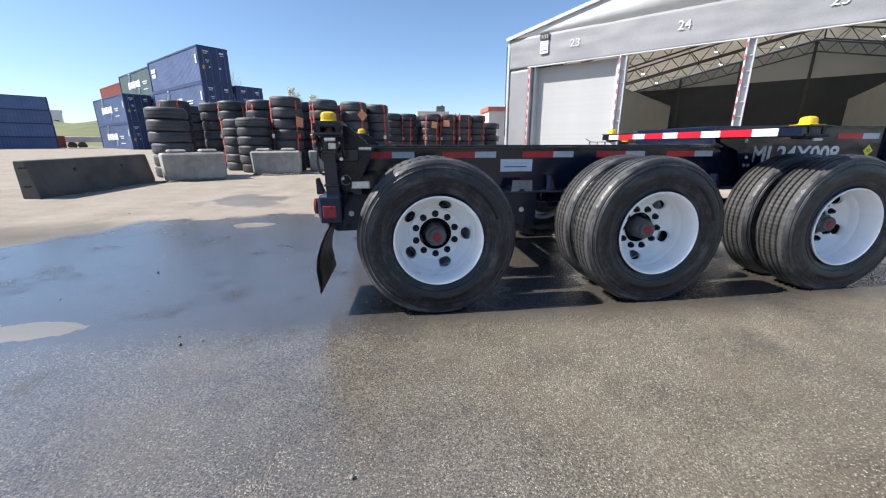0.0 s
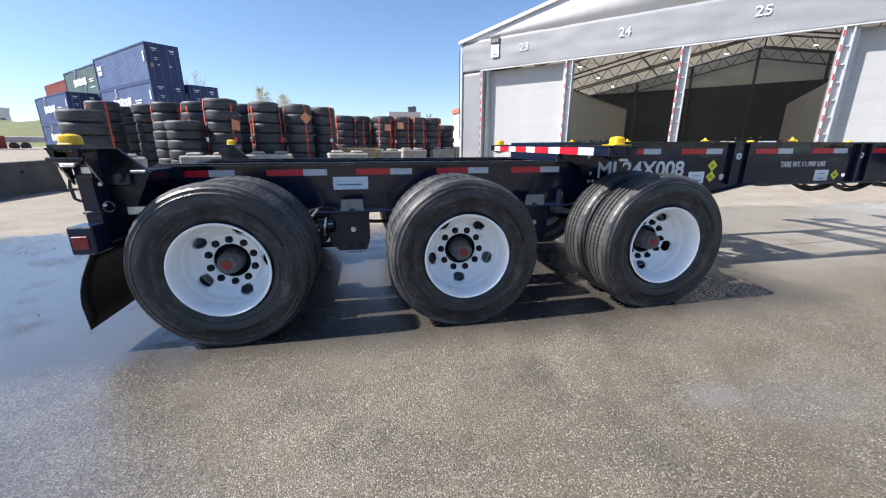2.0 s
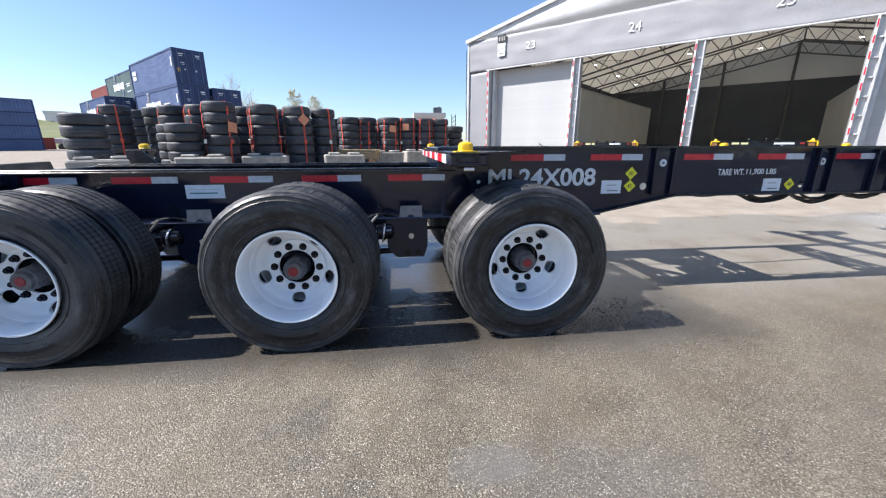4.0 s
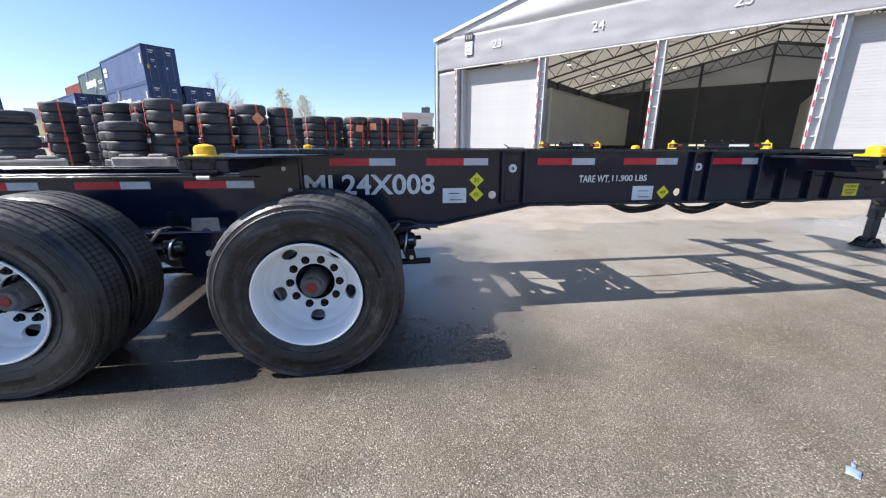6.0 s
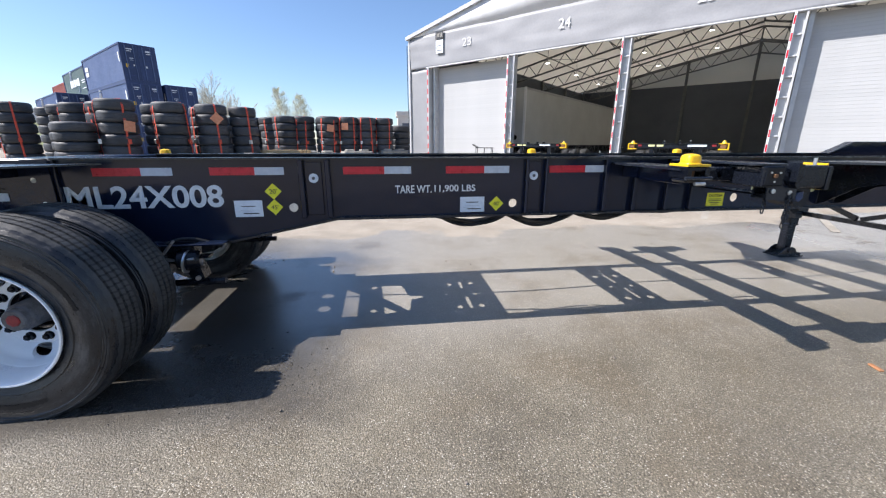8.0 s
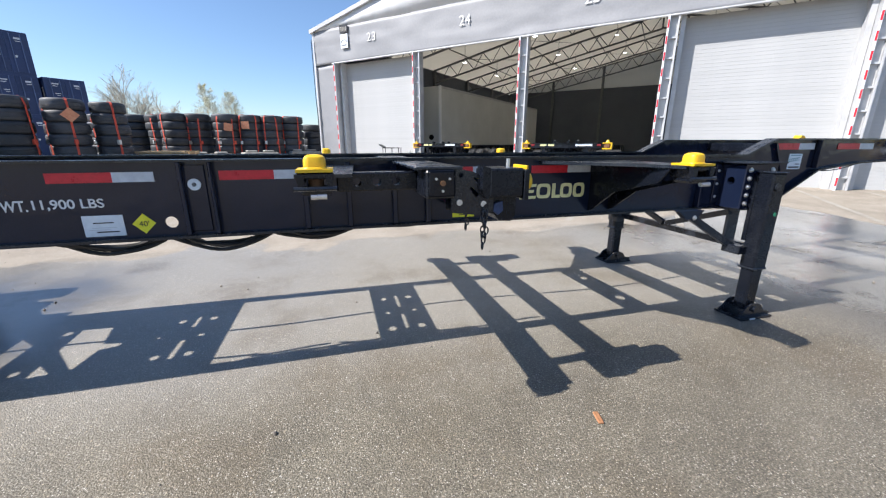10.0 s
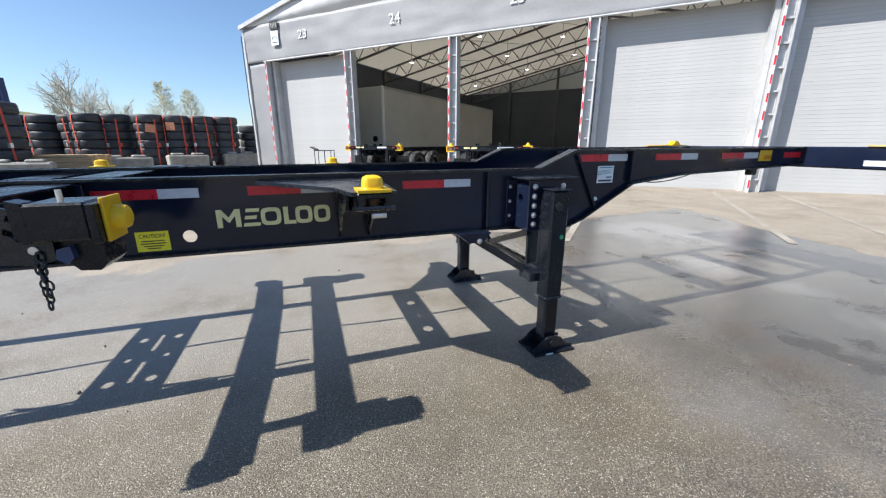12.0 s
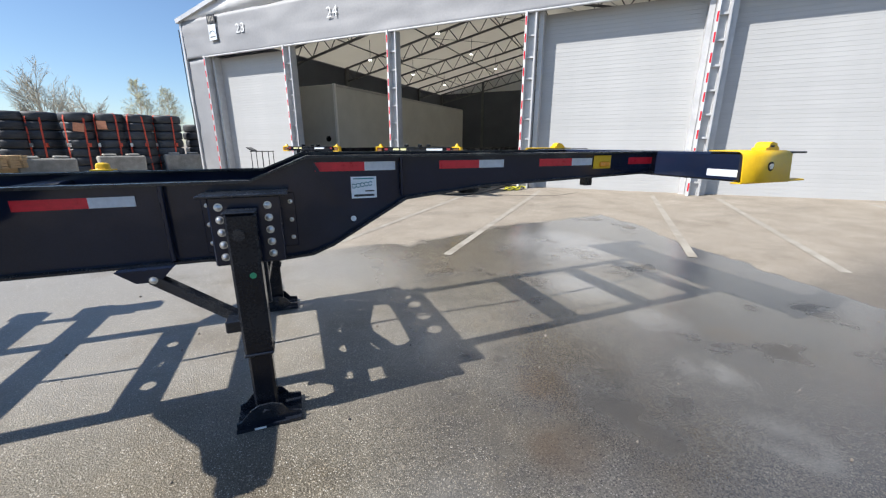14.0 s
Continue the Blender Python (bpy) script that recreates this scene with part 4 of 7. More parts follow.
# rear cross beam with lamps, uprights, mud flaps
part("rear_panel", box(-0.66, -0.615, -1.06, 1.06, 0.74, 1.06, 0.006), BLACK, CH, "black rear panel")
part("rear_beam", box(-0.77, -0.66, -1.2, 1.2, 0.63, 0.76, 0.01), BLACK, CH, "black rear cross beam")
for s in (-1, 1):
    part("lamp_box", box(-0.732, -0.605, s * 1.2, s * 1.345, 0.62, 0.78, 0.008), BLACK, CH, "black lamp box")
    part("side_lamp", box(-0.712, -0.634, s * 1.3455, s * 1.354, 0.655, 0.728, 0.003), RED_PLASTIC, CH, "red marker lamp")
    for k in range(2):
        part("tail_lamp", rod((-0.786, s * (1.12 - 0.17 * k), 0.695), (-0.8, s * (1.12 - 0.17 * k), 0.695), 0.052, 20), RED_PLASTIC, CH, "round red tail lamp", True)
    lift = [(-0.708, 0.76), (-0.628, 0.76), (-0.638, 1.04), (-0.603, 1.08), (-0.588, 1.2), (-0.748, 1.2), (-0.738, 1.13), (-0.713, 1.08)]
    part("lock_upright", prism(lift, s * 1.08, s * 1.2), BLACK, CH, "black lock post")
    part("lock_shelf", box(-0.735, -0.565, s * 1.08, s * 1.34, 1.194, 1.208, 0.003), BLACK_FLANGE, CH, "black shelf under the lock")
    for gx in (-0.725, -0.585):
        bm = plate([(1.2, 1.0), (1.2, 1.193), (1.325, 1.193), (1.30, 1.13)], [], gx - 0.006, gx + 0.006)
        for v in bm.verts:
            v.co = (v.co.z, s * v.co.x, v.co.y)
        part("shelf_gusset", bm, BLACK_DULL, CH)
    part("post_brace", prism([(-0.65, 0.78), (-0.52, 0.82), (-0.40, 1.055), (-0.55, 1.195), (-0.625, 1.195), (-0.64, 1.06)], s * 1.04, s * 1.07), BLACK_DULL, CH)
    part("post_brace", prism([(-0.60, 0.76), (-0.5, 0.76), (-0.44, 1.055), (-0.60, 1.055)], s * 0.5, s * 0.54), BLACK, CH)
    part("post_collar", box(-0.718, -0.622, s * 1.07, s * 1.208, 0.83, 0.845, 0.003), BLACK_FLANGE, CH)
    part("post_collar", box(-0.718, -0.622, s * 1.07, s * 1.208, 1.035, 1.055, 0.003), BLACK_FLANGE, CH)
    part("post_bracket", box(-0.675, -0.625, s * 1.2, s * 1.207, 1.06, 1.10, 0.003), STEEL, CH, "zinc plated bracket")
    part("post_bracket", box(-0.56, -0.44, s * 1.072, s * 1.08, 0.80, 0.85, 0.003), STEEL, CH)
    part("post_pin", rod((-0.50, s * 1.07, 1.06), (-0.42, s * 1.07, 1.06), 0.011, 10), STEEL, CH, "zinc plated pin", True)
    part("post_brace", box(-0.74, -0.5, s * 0.5, s * 1.1, 0.98, 1.06, 0.006), BLACK, CH)
    part("lock_handle", pipe([(-0.735, s * 1.205, 1.06), (-0.745, s * 1.21, 0.99), (-0.735, s * 1.21, 0.92), (-0.71, s * 1.205, 0.905)], 0.009, 8), BLACK_FLANGE, CH)
    for bz in (0.88, 1.0, 1.1):
        bolt(-0.60, s * 1.2, bz, s, 0.008, CH)
    part("pin_ring", pipe([(-0.58 + 0.03 * math.cos(a / 3), s * 1.205, 0.87 + 0.03 * math.sin(a / 3)) for a in range(0, 18)], 0.0035, 5), HUB_GREY, CH)
    bm = bmesh.new()
    cols = []
    for i in range(7):
        yy = s * (0.72 + 0.56 * i / 6)
        cols.append([bm.verts.new((-0.675 - 0.112 * math.sin(min(k, 4) / 4 * math.pi / 2) - 0.02 * (i / 6) * (k / 6) + 0.02 * max(0, k - 4) / 2, yy, 0.63 - 0.495 * k / 6 + 0.02 * (1 - i / 6) * k / 6)) for k in range(7)])
    for a, b in zip(cols, cols[1:]):
        for k in range(6):
            bm.faces.new((a[k], a[k + 1], b[k + 1], b[k]))
    ob = part("mud_flap", bm, RUBBER, CH, "black rubber mud flap", True)
    md = ob.modifiers.new("thick", "SOLIDIFY")
    md.thickness = 0.008


# ---- twist locks ----
def lock(parent, x, y, z, s, plate_x=0.085):
    """A yellow cap on its plate, with the lock's housing and handle below."""
    k = part("twist_lock", box(x - 0.072, x + 0.072, y - 0.07, y + 0.07, z - 0.04, z - 0.0145, 0.006), BLACK_DULL, parent, "black twist lock housing")
    for e in (-1, 1):
        part("lock_cheek", prism([(x + e * 0.075, z - 0.02), (x + e * 0.04, z - 0.02), (x + e * 0.042, z - 0.06), (x + e * 0.06, z - 0.078)], y - 0.075, y + 0.075), BLACK_DULL, k)
    part("lock_base", box(x - 0.06, x + 0.06, y - 0.06, y + 0.06, z - 0.104, z - 0.074, 0.012), BLACK_DULL, k)
    part("lock_plate", plate([(x - 0.069, y - 0.072), (x + 0.069, y - 0.072), (x + 0.069, y + 0.072), (x - 0.069, y + 0.072)], [], z - 0.014, z - 0.002), YELLOW if x > 0 else BLACK_FLANGE, k, "lock plate")
    prof = [(0.049, 0.0), (0.048, 0.004), (0.044, 0.008), (0.043, 0.036), (0.039, 0.046), (0.028, 0.053), (0.014, 0.056), (0.001, 0.057)]
    bm = bmesh.new()
    seg = 28
    rings = []
    for r, h in prof:
        ring = []
        for j in range(seg):
            a = 2 * math.pi * j / seg
            c, d = math.cos(a), math.sin(a)
            q = (abs(c) ** 4 + abs(d) ** 4) ** -0.25
            ring.append(bm.verts.new((x + r * c * q * 0.98, y + r * d * q, z - 0.003 + h)))
        rings.append(ring)
    for a, b in zip(rings, rings[1:]):
        for j in range(seg):
            bm.faces.new((a[j], a[(j + 1) % seg], b[(j + 1) % seg], b[j]))
    bm.faces.new(rings[0][::-1])
    bm.faces.new(rings[-1])
    part("lock_cap", bm, YELLOW, k, "yellow rounded lock cap", True)
    o = -1 if y < 0 else 1
    part("lock_rod", rod((x - 0.02, y + o * 0.08, z - 0.106), (x + 0.04, y + o * 0.08, z - 0.106), 0.011, 10), STEEL, k, "bright handle", True)
    part("lock_rod", rod((x - 0.08, y + o * 0.078, z - 0.076), (x + 0.08, y + o * 0.078, z - 0.076), 0.009, 8), BLACK_FLANGE, k, "", True)
    part("lock_throat", rod((x, y, z - 0.09), (x, y, z - 0.04), 0.03, 12), RUSTY, k, "rusty lock shaft", True)
    return k


for x, y, z in ((-0.648, 1.268, 1.222), (2.655, 1.236, 1.222), (6.66, 1.238, 1.228), (8.572, 1.242, 1.224)):
    for s in (-1, 1):
        lock(CH, x, s * y, z, s)


def tape_run(parent, x, y, z, s, red=0.275, white=0.183, h=0.05):
    """A red and a silver strip on a side of the frame."""
    part("red_tape", box(x, x + red, y, y + s * 0.003, z - h / 2, z + h / 2), TAPE_RED, parent, "red reflective tape")
    part("silver_tape", box(x + red, x + red + white, y, y + s * 0.003, z - h / 2, z + h / 2), TAPE_WHITE, parent, "silver reflective tape")


for s in (-1, 1):
    for x in (-0.56, 0.13, 0.82, 1.49, 2.16):
        tape_run(CH, x, s * 0.496, 1.004, s)
    for x in (3.15, 3.83, 4.67, 5.37, 6.13, 7.31, 8.0, 8.87):
        tape_run(CH, x, s * 0.546, 1.157, s)
    for x in (10.17, 10.91, 11.65):
        tape_run(CH, x, s * 0.546, 1.302, s)
    tape_run(CH, 12.46, s * 0.546, 1.302, s, 0.24, 0.145)

# bolster at the slider's front, with taped rear face
part("bolster", box(2.55, 2.78, -1.305, 1.305, 1.135, 1.205, 0.008), BLACK, CH, "black cross bolster")
part("bolster", box(2.55, 2.95, -0.56, 0.56, 1.06, 1.24, 0.008), BLACK, CH)
for k in range(5):
    y0 = 1.13 - 0.512 * k
    part("silver_tape", box(2.546, 2.55, y0 - 0.212, y0, 1.142, 1.198), PAINT_WHITE, CH, "white reflective tape")
    if k < 4:
        part("red_tape", box(2.546, 2.55, y0 - 0.512, y0 - 0.212, 1.142, 1.198), TAPE_RED, CH)
for s in (-1, 1):
    part("lock_bracket", prism([(2.54, 1.2), (2.8, 1.235), (2.945, 1.24), (2.945, 0.86), (2.84, 0.86), (2.78, 1.03), (2.6, 1.1)], s * 0.575, s * 0.585), BLACK, CH)
    part("lock_shelf", plate([(2.55, s * 1.32), (2.77, s * 1.32), (3.25, s * 0.6), (2.55, s * 0.6)][::s], [], 1.204, 1.214), BLACK_FLANGE, CH)
    for bx, bz in ((2.85, 1.115), (2.87, 0.9), (2.91, 0.9), (2.88, 0.97)):
        bolt(bx, s * 0.585, bz, s, 0.011, CH)

# bolster with fixed locks, brace tube, lamp box and folding lock
part("bolster", plate([(6.58, -1.27), (6.80, -1.27), (6.84, -0.6), (6.84, 0.6), (6.80, 1.27), (6.58, 1.27), (6.61, 0.6), (6.61, -0.6)], [], 1.19, 1.203), BLACK_FLANGE, CH, "worn black bolster plate")
part("bolster", box(7.065, 7.28, -1.255, 1.255, 1.212, 1.225, 0.003), BLACK_FLANGE, CH, "worn black bolster plate")
for s in (-1, 1):
    part("bolster_box", box(7.108, 7.242, s * 0.99, s * 1.275, 1.09, 1.212, 0.008), BLACK_DULL, CH, "black box at the bolster's end")
    part("bolster_rib", box(7.168, 7.182, s * 0.546, s * 0.99, 1.12, 1.212, 0.003), BLACK, CH)
    part("bolster_rib", box(6.70, 6.714, s * 0.546, s * 1.14, 1.10, 1.19, 0.003), BLACK, CH)
    tube = box(6.74, 7.11, s * 1.0, s * 1.08, 1.11, 1.195, 0.006)
    holes = bmesh.new()
    for hx in (6.83, 6.92, 7.01):
        rod((hx, s * 0.93, 1.152), (hx, s * 1.15, 1.152), 0.02, 16, holes)
    piece("brace_tube", cut(tube, holes), BLACK_DULL, CH, "black brace tube with round holes")
    part("lamp_face", box(7.116, 7.236, s * 1.2755, s * 1.283, 1.099, 1.208, 0.006), BLACK_DULL, CH, "recessed lamp plate")
    part("bolster_lamp", rod((7.180, s * 1.281, 1.157), (7.180, s * 1.291, 1.157), 0.012, 16), RUSTY, CH, "small amber lamp", True)
    for bx, bz in ((7.150, 1.176), (7.210, 1.175), (7.180, 1.123)):
        part("bolt", rod((bx, s * 1.283, bz), (bx, s * 1.288, bz), 0.006, 6), STEEL, CH)
    arc = [(7.245, 1.205), (7.30, 1.205)] + [(7.30 + 0.155 * math.sin(a), 1.05 + 0.155 * math.cos(a)) for a in np.linspace(0.1, 1.45, 9)] + [(7.455, 1.01), (7.41, 0.99), (7.245, 1.01)]
    cuts = [ring_points(7.29, 1.182, 0.012)]
    for lo, hi in ((0.105, 0.127), (0.058, 0.078)):
        cuts.append([(7.31 + hi * math.sin(a), 1.055 + hi * math.cos(a)) for a in np.linspace(0.35, 1.15, 8)] + [(7.31 + lo * math.sin(a), 1.055 + lo * math.cos(a)) for a in np.linspace(1.15, 0.35, 8)])
    for yy in (1.185, 1.10):
        bm = plate(arc, cuts, 0.0, 0.012)
        bmesh.ops.transform(bm, matrix=pose(0, s * yy, 0, 90), verts=bm.verts)
        part("lock_quadrant", bm, BLACK_FLANGE, CH, "black quadrant plate with curved slots")
    for bx, bz in ((7.282, 1.058), (7.401, 1.048)):
        part("bolt", rod((bx, s * 1.185, bz), (bx, s * 1.205, bz), 0.0145, 16), STEEL, CH, "zinc plated pivot", True)
    part("folding_lock", box(7.415, 7.588, s * 1.05, s * 1.24, 1.08, 1.212, 0.008), BLACK_DULL, CH, "black folding lock box")
    ear = prism([(7.382, 1.225), (7.42, 1.215), (7.42, 1.08), (7.405, 1.075), (7.382, 1.10)], s * 1.17, s * 1.238)
    part("folding_lock_ear", ear, BLACK_DULL, CH)
    part("folding_lock_plate", box(7.588, 7.614, s * 1.04, s * 1.245, 1.066, 1.206, 0.003), BLACK_DULL, CH)
    part("folding_lock_base", box(7.614, 7.626, s * 1.06, s * 1.205, 1.062, 1.222, 0.003), YELLOW, CH, "yellow lock base plate")
    bm = lathe([(0.046, 0.0), (0.046, 0.04), (0.040, 0.055), (0.026, 0.062), (0.001, 0.064)], 24, False)
    bmesh.ops.transform(bm, matrix=pose(7.612, s * 1.135, 1.142, 0, 0, -90), verts=bm.verts)
    part("folding_lock_cap", bm, YELLOW, CH, "yellow lock cap turned sideways", True)
    part("lock_rod", rod((7.515, s * 1.21, 1.20), (7.515, s * 1.21, 1.255), 0.009, 10), STEEL, CH, "", True)
    part("folding_lock_bracket", prism([(7.41, 1.08), (7.585, 1.08), (7.585, 0.975), (7.56, 0.95), (7.50, 0.955), (7.47, 0.99), (7.42, 1.0)], s * 1.0, s * 1.17), BLACK_DULL, CH, "black lock bracket")
    # the latch's blue reflection is put into its colour
    part("lock_latch", prism([(7.46, 1.045), (7.50, 1.055), (7.505, 1.01), (7.48, 0.99), (7.455, 1.01)], s * 1.17, s * 1.20), LATCH_BLUE, CH, "latch with a blue reflection painted in")
    part("stay", bar((7.33, s * 0.56, 1.03), (7.34, s * 1.18, 1.03), 0.14, 0.012), BLACK_DULL, CH)
    # two short chains hang below the folding lock
    for cx, y, z0, n in ((7.352, 1.10, 1.0, 4), (7.402, 1.20, 1.03, 8), (7.414, 1.205, 1.025, 6)):
        for j in range(n):
            m = pose(cx + 0.005 * math.sin(j * 2 + n), s * y, z0 - 0.027 * j, 90, 0, 90 * (j % 2))
            bm = pipe([(0.0095 * math.cos(a), 0.0178 * math.sin(a), 0) for a in np.linspace(0, 2 * math.pi, 13)], 0.0038, 5)
            part("chain_link", bm, BLACK_FLANGE, CH, "", True, m)

# front bolster arm of the inner lock pair
for s in (-1, 1):
    arm = [(8.67, s * 1.28), (8.48, s * 1.29), (8.43, s * 1.08), (8.05, s * 0.62), (8.05, s * 0.55), (8.70, s * 0.55)]
    part("bolster", plate(arm, [], 1.195, 1.212), BLACK_FLANGE, CH, "worn black flared bolster plate")
    part("bolster_rib", prism([(8.50, 1.195), (8.62, 1.195), (8.62, 1.125), (8.5, 1.125)], s * 0.62, s * 1.16), BLACK, CH)
    for gx in (8.47, 8.64):
        bm = plate([(0.552, 0.86), (0.552, 1.19), (1.21, 1.19), (1.14, 1.115), (0.80, 1.02), (0.60, 0.88)], [], gx - 0.006, gx + 0.006)
        for v in bm.verts:
            v.co = (v.co.z, s * v.co.x, v.co.y)
        part("bolster_gusset", bm, BLACK_DULL, CH)
part("bolster", box(8.5, 8.66, -1.0, 1.0, 1.08, 1.19, 0.008), BLACK, CH)


# cross members with holes
def holed(x0, x1, holes, z=1.04, y=0.53):
    part("cross_member", plate([(x0, -y), (x1, -y), (x1, y), (x0, y)], [ring_points(hx, hy, r) for hx, hy, r in holes], z, z + 0.012), BLACK_DULL, CH, "black cross plate with holes")


def slot(x, y, w, d, lean=0.0):
    return [(x - w / 2 + lean, y + d / 2), (x + w / 2 + lean, y + d / 2), (x + w / 2 - lean, y - d / 2), (x - w / 2 - lean, y - d / 2)]


slider_holes = [slot(2.955, 0.125, 0.022, 0.15), slot(2.985, -0.12, 0.022, 0.10), slot(3.035, 0.19, 0.02, 0.06), slot(3.05, -0.07, 0.02, 0.08), ring_points(3.36, 0.07, 0.058), ring_points(3.37, -0.20, 0.058),
                [(3.51, 0.22), (3.65, 0.08), (3.66, -0.38), (3.53, -0.38)], ring_points(3.785, -0.30, 0.03), [(3.865, -0.22), (3.985, -0.35), (3.875, -0.37)], ring_points(3.77, 0.22, 0.033),
                [(3.835, 0.26), (4.035, 0.25), (4.10, -0.02), (4.215, -0.035), (4.215, -0.075), (4.115, -0.10), (4.09, -0.32), (4.07, -0.33), (3.855, -0.04)],
                ring_points(4.50, 0.215, 0.03), slot(4.605, 0.19, 0.035, 0.17), ring_points(4.71, 0.225, 0.03), ring_points(4.70, -0.04, 0.028), ring_points(4.43, -0.03, 0.014), ring_points(4.51, -0.315, 0.03), slot(4.605, -0.23, 0.04, 0.24), ring_points(4.70, -0.31, 0.03)]
part("cross_member", plate([(2.9, -0.53), (4.87, -0.53), (4.87, 0.53), (2.9, 0.53)], slider_holes, 1.05, 1.062), BLACK_DULL, CH, "black slider plate with cut outs")
part("cross_member", plate([(5.95, -0.53), (6.36, -0.53), (6.36, 0.53), (5.95, 0.53)], [ring_points(6.05, 0.24, 0.032), ring_points(6.27, 0.24, 0.032), slot(6.16, 0.17, 0.035, 0.24), ring_points(6.05, -0.05, 0.022), ring_points(6.27, -0.04, 0.022), slot(6.16, -0.22, 0.035, 0.24), ring_points(6.05, -0.33, 0.034), ring_points(6.27, -0.33, 0.034)], 1.04, 1.052), BLACK_DULL, CH, "black cross plate with slots")
holed(7.97, 8.2, [(8.09, -0.29, 0.045), (8.09, -0.04, 0.025), (8.09, 0.24, 0.04)])
neck_holes = [ring_points(9.22, -0.28, 0.055), ring_points(9.22, 0.02, 0.035), ring_points(9.41, 0.34, 0.03), ring_points(9.25, 0.30, 0.045), [(9.39, -0.22), (9.45, -0.40), (9.39, -0.40)],
              [(9.55, 0.39), (9.69, 0.37), (9.70, 0.12), (9.69, -0.34), (9.64, -0.38), (9.56, -0.38), (9.45, -0.09), (9.46, 0.08)], ring_points(9.91, 0.27, 0.065), ring_points(9.91, 0.01, 0.065), ring_points(9.915, -0.25, 0.065), ring_points(9.9, 0.45, 0.035)]
part("cross_member", plate([(9.06, -0.53), (10.06, -0.53), (10.06, 0.53), (9.06, 0.53)], neck_holes, 1.1, 1.112), BLACK_DULL, CH, "black neck plate with cut outs")
for x0, x1, z in ((10.75, 10.95, 1.25), (11.6, 11.75, 1.27), (12.3, 12.45, 1.27)):
    part("cross_member", box(x0, x1, -0.53, 0.53, z, z + 0.08, 0.004), BLACK_DULL, CH)
# wide members, assumed and added to shade the ground between the wheels
for x in (-0.62, 0.775, 2.33):
    part("cross_member", box(x - 0.16, x + 0.14, -0.48, 0.48, 0.70, 0.84, 0.005), BLACK_DULL, CH, "assumed black suspension cross member")
for x in (0.2, 1.0, 1.85):
    part("cross_member", box(x, x + 0.09, -0.48, 0.48, 0.86, 1.03, 0.005), BLACK_DULL, CH)

# front bolster and horns
part("front_bolster", box(12.700, 13.170, -1.205, 1.205, 1.19, 1.374, 0.012), BLACK, CH, "black front bolster box")
for s in (-1, 1):
    bm = bmesh.new()                                            # bent plate: foot, leaning side, rounded shoulder, top
    bend = [(1.170, 1.183), (1.228, 1.183), (1.235, 1.19), (1.220, 1.345), (1.213, 1.364), (1.198, 1.377), (1.178, 1.382), (1.000, 1.382)]
    rows = [[bm.verts.new((x, s * yy, zz)) for x in (12.685, 13.180)] for yy, zz in bend]
    for p, q in zip(rows, rows[1:]):
        bm.faces.new((p[0], p[1], q[1], q[0]))
    ob = part("horn", bm, YELLOW, CH, "yellow bent bolster end plate", True)
    md = ob.modifiers.new("thick", "SOLIDIFY")
    md.thickness, md.offset = 0.008, 0
    part("horn_end", box(13.182, 13.340, s * 1.09, s * 1.145, 1.195, 1.362, 0.004), YELLOW, CH, "yellow end guide")
    part("horn_foot", box(13.182, 13.370, s * 1.11, s * 1.23, 1.182, 1.194, 0.003), YELLOW, CH)
    part("horn_lip", box(13.182, 13.410, s * 0.97, s * 1.19, 1.364, 1.378, 0.004), BLACK_FLANGE, CH)
    part("warning_label", box(13.210, 13.290, s * 1.145, s * 1.148, 1.305, 1.342), RED_PLASTIC, CH)
    part("print_bar", box(13.200, 13.280, s * 1.145, s * 1.148, 1.26, 1.285), HUB_GREY, CH)
    k = part("front_lock", prism([(13.000, 1.383), (13.140, 1.383), (13.140, 1.40), (13.110, 1.418), (13.110, 1.43), (13.055, 1.44), (13.030, 1.425), (13.025, 1.405), (13.000, 1.4)], s * 1.07, s * 1.16), YELLOW, CH, "yellow front lock")
    part("lock_throat", box(13.040, 13.080, s * 1.16, s * 1.162, 1.405, 1.418), INK, k)
    part("lock_pin", rod((12.960, s * 1.22, 1.285), (12.960, s * 1.238, 1.285), 0.018, 20), STEEL, CH, "lock pin in a dark ring", True)
    part("pin_ring", rod((12.960, s * 1.22, 1.285), (12.960, s * 1.233, 1.285), 0.03, 20), BLACK_DULL, CH, "", True)
    part("silver_tape", box(12.697, 12.700, s * 1, s * 1.195, 1.22, 1.265), TAPE_WHITE, CH)
    part("marker_lamp", box(12.12, 12.28, s * 0.546, s * 0.556, 1.25, 1.345, 0.003), YELLOW, CH, "yellow bracket with amber marker lamp")
    part("amber_lens", box(12.17, 12.26, s * 0.556, s * 0.568, 1.265, 1.30, 0.004), AMBER, CH, "amber lens")
    part("drain_hook", box(12.05, 12.12, s * 0.5, s * 0.56, 1.13, 1.19, 0.006), BLACK_DULL, CH)

